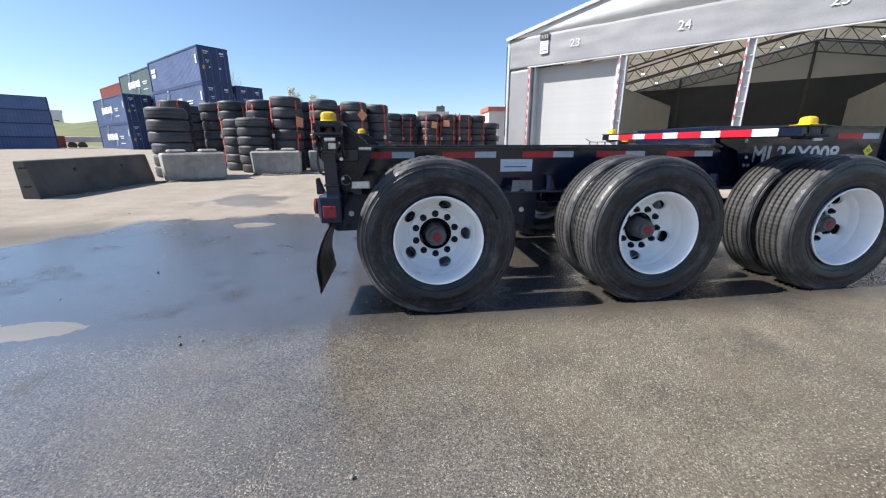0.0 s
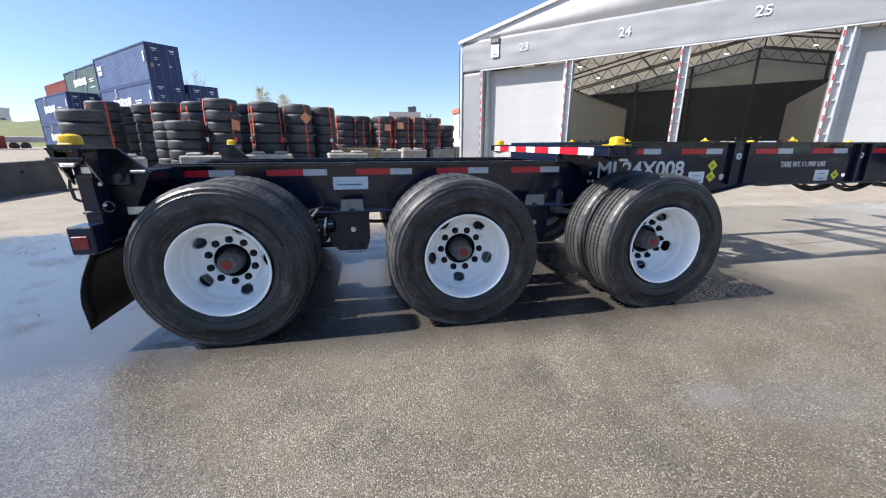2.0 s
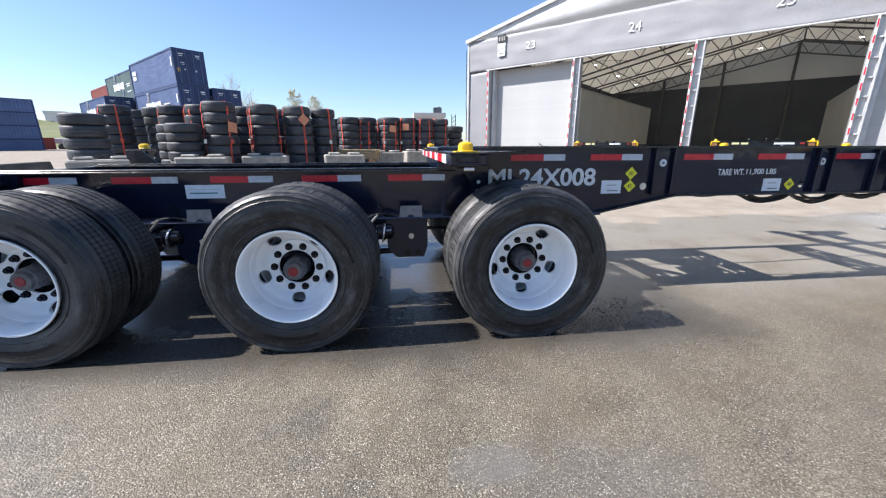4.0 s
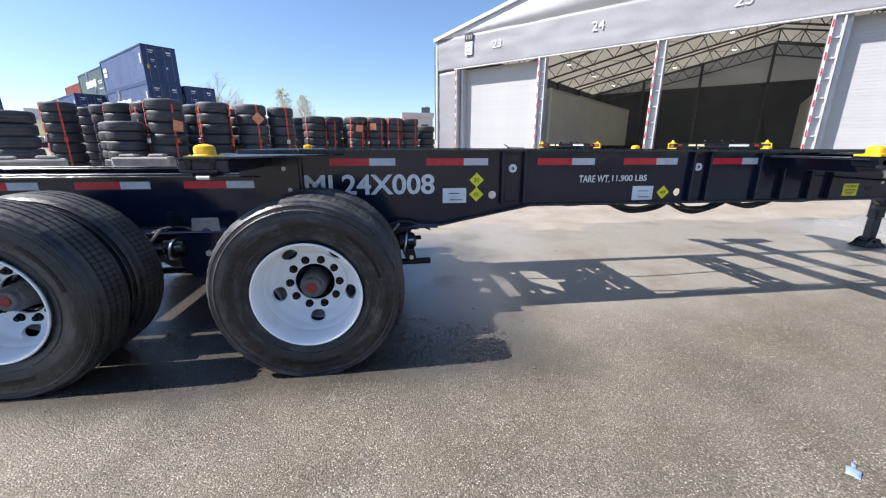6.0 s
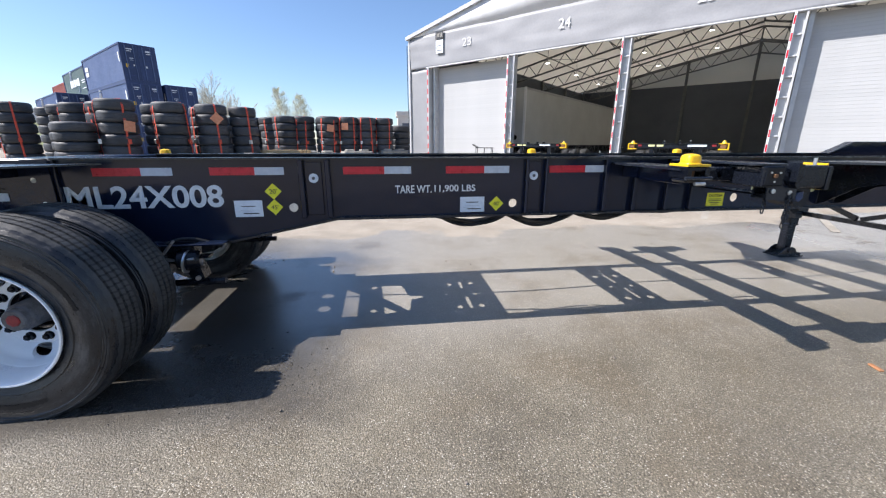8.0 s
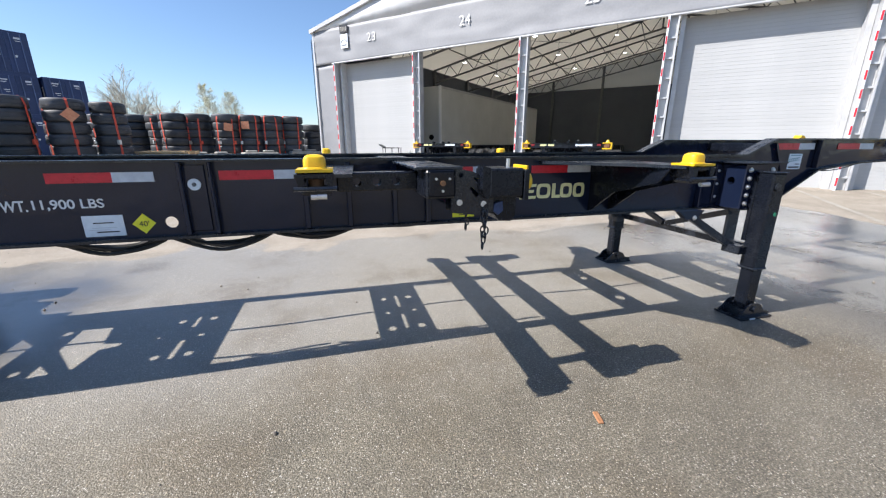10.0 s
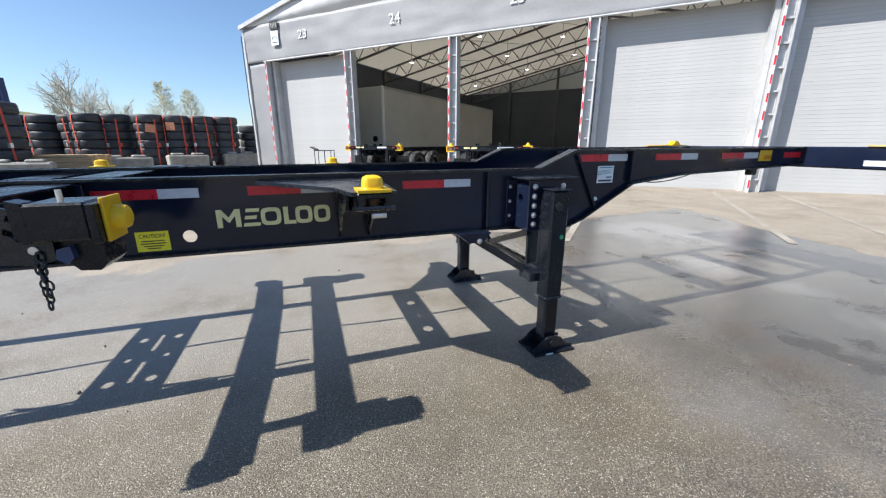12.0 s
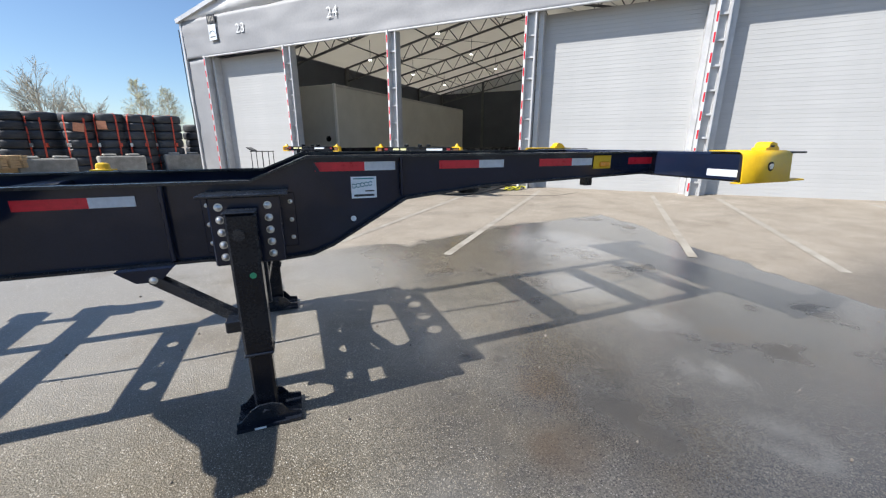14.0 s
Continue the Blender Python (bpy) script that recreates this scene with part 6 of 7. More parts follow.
# ---- things in the hall and at its doors ----
def on_hall(u, nn, z=0.0, rz=0.0):
    return Matrix.Translation(HALL.matrix_basis @ Vector((u, nn, z))) @ pose(0, 0, 0, 0, 0, rz - 45.6)


van = thing("box_trailer", on_hall(-4.74, 3.86, 0.0, -1.4), "long white box trailer parked inside the hall", "trailer")
part("body", box(-1.28, 1.28, 0, 16.1, 1.05, 4.1, 0.03), VAN_WHITE, van, "plain white box body")
for u in (-1.28, 1.28):
    part("corner_trim", box(u - 0.06, u + 0.06, -0.03, 0.09, 1.0, 4.12, 0.01), RIM_WHITE, van)
for u in (-1.285, 1.285):
    part("base_rail", box(u - 0.02, u + 0.02, 0.1, 16.0, 0.95, 1.1, 0.005), FRAME_GREY, van)
    part("roof_rail", box(u - 0.02, u + 0.02, 0.1, 16.0, 4.0, 4.11, 0.005), ALU, van)
for yy in (1.4, 2.7, 13.5):
    for u in (-0.98, 0.98):
        piece("tyre", TYRE, RUBBER_OLD, van, "", True, pose(u, yy, HUB_Z, 0, 0, 90))
part("axle", box(-0.9, 0.9, 1.3, 2.8, 0.45, 0.55, 0.01), BLACK_DULL, van)
part("subframe", box(-0.5, 0.5, 0.4, 13.5, 0.8, 1.05, 0.01), BLACK_DULL, van)
second = thing("box_trailer", on_hall(8.75, 6.0), "plain white box trailer deep inside the hall", "trailer")
part("body", box(-1.28, 1.28, 0, 13.5, 1.05, 3.95, 0.03), VAN_WHITE, second, "plain white box body")
for yy in (1.4, 2.7, 12.0):
    for u in (-0.98, 0.98):
        piece("tyre", TYRE, RUBBER_OLD, second, "", True, pose(u, yy, HUB_Z + 0.03, 0, 0, 90))
part("subframe", box(-0.5, 0.5, 0.4, 13.0, 0.5, 1.05, 0.01), BLACK_DULL, second)
part("gear_handle", rod((0.8, -0.06, 1.55), (0.8, -0.12, 1.55), 0.14, 14), BLACK_DULL, van)


def parked_chassis(m, signs):
    """The tail of a chassis that stands in a bay: rails, taped rear bolster, locks, wheels."""
    c = thing("parked_chassis", m, "black container chassis with yellow locks backed into a bay", "trailer", "parked chassis")
    part("bolster", box(-1.0, 1.0, 0, 0.14, 1.07, 1.20, 0.006), BLACK_DULL, c)
    part("bolster_flange", box(-1.01, 1.01, -0.03, 0.16, 1.203, 1.215, 0.003), BLACK_FLANGE, c)
    for s in (-1, 1):
        # a yellow corner bracket, open towards the back, with a dark housing in it and a pointed lock on top
        c0 = s * 1.13
        for z0, z1 in ((1.045, 1.075), (1.195, 1.225)):
            part("lock_bracket", box(c0 - 0.12, c0 + 0.12, -0.02, 0.13, z0, z1, 0.005), YELLOW, c, "yellow lock bracket")
        part("lock_bracket", box(c0 + s * 0.09, c0 + s * 0.12, -0.02, 0.13, 1.075, 1.195, 0.004), YELLOW, c, "yellow lock bracket")
        part("lock_housing", box(c0 - 0.08, c0 + 0.06, 0.0, 0.12, 1.085, 1.185, 0.01), RUSTY, c, "rusty lock housing")
        part("lock_cap", rod((c0, 0.06, 1.225), (c0, 0.06, 1.30), 0.06, 12, r2=0.022), YELLOW, c, "yellow lock cap")
        part("rail", box(s * 0.5 - 0.05, s * 0.5 + 0.05, 0.14, 11.5, 0.85, 1.15, 0.006), BLACK_DULL, c)
        part("tail_lamp", box(s * 0.92 - 0.05, s * 0.92 + 0.05, -0.012, 0, 1.13, 1.19, 0.004), RED_PLASTIC, c)
        for yy in (1.3, 2.6):
            for u in (1.12, 0.8):
                piece("tyre", TYRE, RUBBER, c, "", True, pose(s * u, yy, HUB_Z, 0, 0, 90))
            part("drum", rod((s * 0.7, yy, HUB_Z), (s * 1.2, yy, HUB_Z), 0.22, 20), BLACK_DULL, c)
        part("mud_flap", box(s * 0.96 - 0.28, s * 0.96 + 0.28, 0.5, 0.512, 0.15, 0.85), RUBBER, c)
    for yy in (1.3, 2.6):
        part("axle", rod((-1, yy, HUB_Z), (1, yy, HUB_Z), 0.065, 12), BLACK_DULL, c)
    part("bumper", box(-1.15, 1.15, 0.0, 0.1, 0.5, 0.6, 0.006), BLACK_DULL, c)
    for u in (-0.6, 0.6):
        part("bumper_leg", box(u - 0.05, u + 0.05, 0.02, 0.09, 0.6, 1.1), BLACK_DULL, c)
    for u0, u1, mat in signs:
        part("sign_plate", box(u0, u1, -0.006, 0, 1.13, 1.19), mat, c)
    for u in (-0.3, 0.1, 0.35):
        part("air_coupling", rod((u, -0.05, 1.25), (u, 0.08, 1.25), 0.035, 10), BLACK_DULL, c)
        part("coupling_stem", rod((u, 0.05, 1.2), (u, 0.05, 1.3), 0.02, 8), STEEL, c)


parked_chassis(on_hall(-0.42, -1.35), [(-0.75, -0.55, PAINT_CREAM), (-0.5, -0.38, PAINT_CREAM), (0.2, 0.62, STICKER)])
parked_chassis(on_hall(4.42, -2.75), [(-0.7, -0.52, PAINT_CREAM), (-0.47, -0.3, PAINT_CREAM), (0.3, 0.75, STICKER)])

cart = thing("hand_cart", on_hall(-2.65, -1.4, 0.0, 20), "thin dark metal hand cart before a door", "cart")
part("shelf", box(-0.36, 0.36, -0.2, 0.2, 1.02, 1.05, 0.005), BLACK_DULL, cart)
for x in (-0.33, 0.33):
    for y in (-0.17, 0.17):
        part("leg", rod((x, y, 0.02), (x, y, 1.02), 0.014, 8), BLACK_DULL, cart)
part("handle", bar((-0.5, 0.0, 1.17), (-0.3, 0.0, 1.06), 0.34, 0.03), BLACK_DULL, cart)
part("stay", rod((0.0, 0.0, 0.3), (0.0, 0.0, 1.02), 0.018, 8), BLACK_DULL, cart)
part("shelf", box(-0.33, 0.33, -0.17, 0.17, 0.3, 0.325, 0.004), BLACK_DULL, cart)


# ---- yard: tyre stacks ----
def yard_tyre_mesh(r, w):
    h = w / 2
    prof = [(r * 0.50, h * 0.62), (r * 0.56, h * 0.9), (r * 0.72, h), (r * 0.86, h * 0.975), (r * 0.925, h * 0.90), (r * 0.97, h * 0.78), (r * 0.985, h * 0.70), (r * 0.995, h * 0.62), (r, h * 0.36), (r * 0.982, h * 0.33), (r * 0.982, h * 0.29), (r * 1.002, h * 0.26), (r * 1.004, 0.0)]
    prof = prof + [(a, -b) for a, b in prof[-2::-1]]
    bm = lathe(prof, 36, closed=False)
    for i, v in enumerate(bm.verts):
        if 5 * 36 <= i < 8 * 36 and i % 36 % 2:
            v.co.x *= 0.988
            v.co.z *= 0.988
    bmesh.ops.transform(bm, matrix=pose(0, 0, 0, 90), verts=bm.verts)
    bmesh.ops.recalc_face_normals(bm, faces=bm.faces)
    me = bpy.data.meshes.new("tyre")
    bm.to_mesh(me)
    bm.free()
    return me


YARD_TYRES = {k: yard_tyre_mesh(*k) for k in ((0.55, 0.315), (0.545, 0.345), (0.66, 0.36), (0.59, 0.36), (0.54, 0.38), (0.5, 0.375))}
rnd = random.Random(7)


def tyre_stack(x, y, count, size, straps=2, tag=None):
    r, w = size
    z = ground_z(x, y)
    s = thing("tyre_stack", pose(x, y, z, 0, 0, rnd.uniform(0, 360)), "stack of big black tyres" + (" bound with orange straps" if straps else ""), "tyres", "tyre stacks")
    for k in range(count):
        piece("tyre", YARD_TYRES[size], RUBBER_OLD, s, "", True, pose(rnd.uniform(-0.03, 0.03), rnd.uniform(-0.03, 0.03), w * (k + 0.5) * 0.985, rnd.uniform(-0.8, 0.8), rnd.uniform(-0.8, 0.8), rnd.uniform(0, 360)))
    top, back = count * w * 0.985, -s.matrix_basis.to_euler().z
    if isinstance(straps, int):
        turns = [-118 + 62 * k + rnd.uniform(-12, 12) for k in range(straps)]
    else:
        face = math.degrees(math.atan2(-3.75 - y, 0.5 - x))  # towards the lane
        turns = [face + math.degrees(math.asin(u)) for u in straps]
    for k, turn in enumerate(turns):
        a = back + radians(turn)
        c, d = math.cos(a), math.sin(a)
        e = Vector((-d, c, 0)) * 0.03
        bm = bmesh.new()
        line = [(0.25 * r, top + 0.02), (0.8 * r, top + 0.012), (r * 0.97, top - 0.06)] + [(r + 0.018 + 0.012 * (j % 2), top - 0.06 - (top - 0.06) * j / 12) for j in range(1, 13)]
        lean = rnd.uniform(-0.12, 0.12)
        ring = [(bm.verts.new(Vector((c * q, d * q, h)) + e + Vector((-d, c, 0)) * lean * (1 - h / top)), bm.verts.new(Vector((c * q, d * q, h)) - e + Vector((-d, c, 0)) * lean * (1 - h / top))) for q, h in line]
        for p, q in zip(ring, ring[1:]):
            bm.faces.new((p[0], p[1], q[1], q[0]))
        ob = part("strap", bm, STRAP, s, "orange ratchet strap")
        md = ob.modifiers.new("thick", "SOLIDIFY")
        md.thickness = 0.006
        part("ratchet", box(c * (r + 0.03) - 0.05, c * (r + 0.03) + 0.05, d * (r + 0.03) - 0.05, d * (r + 0.03) + 0.05, top * 0.45, top * 0.45 + 0.16, 0.01), STRAP if k else STEEL, s)
    if tag:
        a = back + radians(tag[0])
        m = pose((r + 0.06) * math.cos(a), (r + 0.06) * math.sin(a), tag[1], 90, tag[2], math.degrees(a) + 90)
        part("placard", box(-0.17, 0.17, -0.17, 0.17, -0.004, 0.004), CARD, s, "orange square placard", at=m)


LOW, SQUAT, MID, SMALL, TALL, NARROW = (0.55, 0.315), (0.545, 0.345), (0.66, 0.36), (0.59, 0.36), (0.54, 0.38), (0.5, 0.375)
for x, y, n, size, straps, tag in (
    (-7.05, 9.45, 6, SQUAT, (), None),
    (-9.0, 13.9, 7, TALL, (-0.9, 0.15), None),
    (-9.75, 16.6, 7, TALL, 0, None),
    (-8.6, 17.0, 6, TALL, 0, None),
    (-7.9, 14.8, 7, TALL, (0.35,), None),
    (-6.75, 13.8, 7, TALL, (-0.92, 0.6), None),
    (-6.05, 12.25, 6, LOW, (), None),
    (-5.15, 11.15, 6, LOW, (), None),
    (-5.45, 13.2, 7, TALL, (-0.93, -0.6), None),
    (-4.1, 11.6, 7, TALL, (-0.92, 0.6), (-30, 1.75, 8)),
    (-2.9, 12.6, 7, TALL, (-0.93, -0.75, 0.93), None),
    (-1.8, 13.3, 7, TALL, (-0.93, 0.5), (-52, 2.1, 45)),
    (-0.88, 13.95, 7, NARROW, (0.55,), None),
    (-3.95, 13.8, 7, TALL, 0, None),
    (-2.83, 15.0, 7, TALL, 1, None),
    (-1.45, 19.75, 7, SMALL, 1, None),
    (-2.7, 20.1, 7, MID, 1, None),
    (-4.05, 20.4, 7, MID, 1, None),
    (-0.29, 18.06, 7, SMALL, 1, None),
    (0.53, 18.36, 7, SMALL, 2, None),
    (1.82, 18.18, 7, SMALL, 2, (-70, 1.9, 8)),
    (2.79, 18.46, 7, SMALL, 2, (-95, 2.0, 0)),
    (3.70, 18.74, 7, SMALL, 2, None),
    (4.64, 19.22, 7, SMALL, 2, None),
    (5.67, 20.30, 6, SMALL, 0, None),
    (0.12, 20.43, 7, SMALL, 1, None),
    (1.35, 20.67, 7, SMALL, 1, None),
):
    tyre_stack(x, y, n, size, straps, tag)


# ---- concrete ----
def jersey_barrier(m, length):
    b = thing("concrete_barrier", m, "long weathered concrete road barrier", "barrier")
    prof = [(-0.17, 0), (0.15, 0), (0.148, 0.05), (0.03, 0.71), (0.01, 0.73), (-0.15, 0.73), (-0.17, 0.71)]
    body = prism(prof, 0, length)
    bmesh.ops.bevel(body, geom=body.edges[:], offset=0.015, segments=1, affect="EDGES")
    holes = bmesh.new()
    for yy in (length * 0.3, length * 0.7):
        rod((-0.5, yy, 0.5), (0.5, yy, 0.5), 0.04, 14, holes)
    piece("body", cut(body, holes), CONCRETE_DARK, b, "grey concrete body with two holes")
    for zz in (0.25, 0.6):
        part("steel_loop", pipe([(0.05 * math.cos(a), -0.09 * math.sin(a), zz) for a in np.linspace(0, math.pi, 7)], 0.012, 6), BLACK_FLANGE, b)


jersey_barrier(pose(-7.17, 4.5, ground_z(-7.0, 4.5) - 0.01, 0.7, 0.0, -2.2), 3.45)


def lock_block(x, y, rz, w=1.55, h=0.77):
    b = thing("concrete_block", pose(x, y, ground_z(x, y), rnd.uniform(-0.6, 0.6), rnd.uniform(-0.6, 0.6), rz), "pale grey cast concrete block", "block", "concrete blocks")
    bm = box(-w / 2, w / 2, -0.31, 0.31, 0, h, 0.05)
    for v in bm.verts:
        v.co.x *= 0.97 + 0.05 * v.co.z
        v.co.y *= 0.82 + 0.3 * v.co.z
    part("body", bm, CONCRETE, b)
    for u in (-w * 0.25, w * 0.25):
        m = part("key", box(u - 0.22, u + 0.22, -0.2, 0.2, h, h + 0.09, 0.04), CONCRETE, b, "raised casting key")
    part("lifting_loop", pipe([(0.06 * math.cos(a), 0, h - 0.02 + 0.08 * math.sin(a)) for a in np.linspace(0, math.pi, 7)], 0.012, 6), BLACK_FLANGE, b)


for x, y, rz in ((-5.97, 8.3, 36), (-4.2, 10.2, 8), (-2.6, 11.45, 8), (0.1, 12.4, 15), (1.75, 15.4, 30), (3.3, 17.4, 28), (5.2, 18.9, 25), (6.75, 20.0, 25)):
    lock_block(x, y, rz)

pallet = thing("timber_stack", pose(0.9, 14.5, ground_z(0.9, 14.5), 0, 0, -8), "low stack of pale sawn boards", "timber")
for k in range(5):
    for j in range(4):
        part("board", box(-1.3 + 0.05 * (k % 2), 0.45 + 0.06 * (j % 2), -0.5 + 0.26 * j, -0.26 + 0.26 * j, 0.5 + 0.085 * k, 0.575 + 0.085 * k, 0.006), WOOD, pallet)
for x in (-1.0, 0.2):
    part("bearer", box(x - 0.06, x + 0.06, -0.5, 0.5, 0, 0.5), WOOD, pallet)


# ---- shipping containers ----
def container_bodies(length):
    out = {}
    L, W, H = length, 2.44, 2.87
    bm = bmesh.new()                                            # corrugated long sides and plain ends
    nn = int(L / 0.28)
    for yy in (0.03, W - 0.03):
        pts = []
        for k in range(nn):
            x0 = 0.1 + (L - 0.2) * k / nn
            d = (L - 0.2) / nn
            for t, o in ((0, 0), (0.25, 0), (0.5, 1), (0.75, 1)):
                pts.append((x0 + t * d, yy + (0.035 * o if yy < 1 else -0.035 * o)))
        a = [bm.verts.new((x, y, 0.14)) for x, y in pts]
        b = [bm.verts.new((x, y, H - 0.1)) for x, y in pts]
        for k in range(len(pts) - 1):
            bm.faces.new((a[k], a[k + 1], b[k + 1], b[k]))
    box(0.02, L - 0.02, 0.06, W - 0.06, H - 0.05, H - 0.02, bm=bm)
    box(0.02, 0.05, 0.05, W - 0.05, 0.14, H - 0.1, bm=bm)
    out["shell"] = bm
    bm = bmesh.new()
    for x in (0, L - 0.1):
        for y in (0, W - 0.1):
            box(x, x + 0.1, y, y + 0.1, 0, H, bm=bm)
    for y in (0.0, W - 0.08):
        box(0.1, L - 0.1, y, y + 0.08, H - 0.12, H, bm=bm)
        box(0.1, L - 0.1, y, y + 0.08, 0, 0.15, bm=bm)
    for x in (0, L - 0.08):
        box(x, x + 0.08, 0.1, W - 0.1, H - 0.12, H, bm=bm)
        box(x, x + 0.08, 0.1, W - 0.1, 0, 0.15, bm=bm)
    out["frame"] = bm
    return out


def mesh_of(name, bm):
    me = bpy.data.meshes.new(name)
    bmesh.ops.recalc_face_normals(bm, faces=bm.faces)
    bm.to_mesh(me)
    bm.free()
    return me


CONT_L, CONT_W, CONT_H = 12.19, 2.44, 2.87
CB = container_bodies(CONT_L)
SHELL, FRAME_ME = mesh_of("shell", CB["shell"]), mesh_of("frame", CB["frame"])
ROD_ME, LEAF_ME = mesh_of("lock_bar", rod((0, 0, 0.15), (0, 0, 2.75), 0.03, 8)), mesh_of("door", box(-0.02, 0.02, 0, 1.13, 0.16, 2.74, 0.01))


def container(m, paint, side_paint, label, marks=True, big=True):
    """Own x runs from the door end to the far end; the door end is at x = 0."""
    c = thing("shipping_container", m, label, "container", "stacked containers")
    piece("shell", SHELL.copy(), side_paint, c, "corrugated steel sides")
    piece("frame", FRAME_ME.copy(), paint, c)
    for y in (0.08, 1.23):
        d = piece("door", LEAF_ME.copy(), paint, c, "steel door", at=Matrix.Translation((0.0, y, 0)))
        for t in (0.3, 0.85):
            piece("lock_bar", ROD_ME, CONT_LIGHT, d, at=Matrix.Translation((-0.06, t, 0)))
        for zz in (0.5, 1.1, 1.7, 2.3):
            part("rib", box(-0.035, -0.02, 0.06, 1.07, zz - 0.03, zz + 0.03), paint, d)
    if marks:
        for k, (y, z, w, h) in enumerate(((1.62, 2.42, 0.4, 0.08), (1.7, 2.28, 0.28, 0.05), (1.62, 1.75, 0.3, 0.05), (1.65, 1.62, 0.2, 0.04), (0.35, 2.36, 0.38, 0.13), (0.38, 2.22, 0.3, 0.05), (0.75, 1.15, 0.12, 0.14), (1.6, 1.2, 0.1, 0.12))):
            part("mark", box(-0.05, -0.045, y, y + w, z, z + h), PAINT_WHITE, c)
        part("mark", box(-0.05, -0.045, 2.02, 2.2, 1.05, 1.35), YELLOW, c)
        bars = ((10.3, 1.1, 1.75, 0.36), (10.35, 1.0, 1.3, 0.36), (0.35, 0.25, 1.5, 0.7))
        if big:
            bars = ((8.2, 0.75, 1.15, 0.75), (7.35, 0.7, 1.2, 0.66), (6.5, 0.72, 1.15, 0.75), (5.65, 0.68, 1.22, 0.62), (4.75, 0.78, 1.15, 0.75), (2.4, 1.5, 1.5, 0.1), (2.5, 1.2, 1.3, 0.1), (2.4, 1.5, 0.75, 0.09), (0.35, 0.25, 1.5, 0.7))
            for cx, cz, q in ((8.3, 2.0, 0.55), (5.6, 0.55, 0.38)):
                part("mark", pipe([(cx - q * math.sin(a), CONT_W + 0.0, cz + q * (1 - math.cos(a))) for a in np.linspace(0.2, 1.9, 9)], 0.13 * q / 0.55, 6), PAINT_WHITE, c)
        for x0, w, z0, h in bars:
            part("mark", box(x0, x0 + w, CONT_W + 0.004, CONT_W + 0.012, z0, z0 + h), PAINT_WHITE, c)


def plan(u, n, level, rz=135.0):
    """Places on the yard's grid: u runs along the hall's front, n away from it. Own x runs along -u."""
    x, y = (u + n) / math.sqrt(2), (n - u) / math.sqrt(2)
    return pose(x, y, 0.45 + CONT_H * level + 0.002 * level, 0, 0, rz)


# own y of a container turned by 135 degrees runs along -n, so each stands with its far edge at n
navy = "navy blue shipping container in a stack"
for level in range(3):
    container(plan(-34.6, 14.45, level), CONT_BLUE, CONT_LIGHT if level else CONT_BLUE, "mid blue shipping container with navy doors in a stack", True, level < 2)
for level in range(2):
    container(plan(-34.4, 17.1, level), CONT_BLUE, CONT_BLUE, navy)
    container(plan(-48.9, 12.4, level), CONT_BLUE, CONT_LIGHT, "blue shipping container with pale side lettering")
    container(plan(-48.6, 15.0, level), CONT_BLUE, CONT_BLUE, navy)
container(plan(-47.2, 15.0, 2), CONT_BLUE, CONT_GREEN, "grey green shipping container on top of a stack")
for level in range(3):
    container(plan(-62.2, 16.2, level), CONT_RED, CONT_RED, "brick red shipping container in a stack", False)
for level in range(4):
    container(pose(-40.1, 48.4, 0.5 + 1.437 * level, 0, 0, 225) @ Matrix.Diagonal((1, 1, 0.5, 1)), CONT_BLUE, CONT_LIGHT, "half-height mid blue shipping container in a stack", False)
container(pose(-46.4, 58.0, 0.5, 0, 0, 225) @ Matrix.Diagonal((0.5, 1, 0.62, 1)), CONT_RED, CONT_RED, "low rust red steel container in the yard", False)
flat = thing("flatbed_trailer", pose(-43.0, 61.0, 0.5, 0, 0, 10), "low grey flatbed trailer in the distance", "trailer")
part("deck", box(-4.5, 3.2, -1.2, 1.2, 1.0, 1.75, 0.03), ALU, flat, "grey deck")
for x in (-3.4, -2.2, 1.6, 2.6):
    part("wheel", rod((x, -1.25, 0.5), (x, -0.95, 0.5), 0.5, 16), RUBBER_OLD, flat, "black tyre")


# ---- bank, far buildings, trees ----
def bank():
    bm = bmesh.new()
    g = [[bm.verts.new((-200 + 8 * i, 95 + 6 * j + 3 * noise.noise((i * 0.4, j * 0.5, 2)), 0.3 + 11.0 * (j / 9) ** 0.8 * (0.9 + 0.3 * noise.noise((i * 0.3, j * 0.2, 5))))) for j in range(10)] for i in range(18)]
    for i in range(17):
        for j in range(9):
            bm.faces.new((g[i][j], g[i + 1][j], g[i + 1][j + 1], g[i][j + 1]))
    ob = part("grass_bank", bm, GRASS, None, "", True)
    tagged(ob, "low grassy bank behind the yard", "bank", kind="structure")


bank()


def far_building(x, y, w, d, h, wall, roof, label, rz=0, rows=2):
    b = thing("far_building", pose(x, y, 0.5, 0, 0, rz), label, "building")
    part("wall", box(-w / 2, w / 2, -d / 2, d / 2, 0, h), wall, b)
    part("roof", box(-w / 2 - 0.4, w / 2 + 0.4, -d / 2 - 0.4, d / 2 + 0.4, h, h + 1.2), roof, b)
    for j in range(rows):
        for i in range(int(w / 4)):
            part("window", box(-w / 2 + 1.2 + 4 * i, -w / 2 + 3.2 + 4 * i, -d / 2 - 0.06, -d / 2 + 0.05, 1.4 + 3.6 * j, 3.0 + 3.6 * j), WALL_DARK, b)


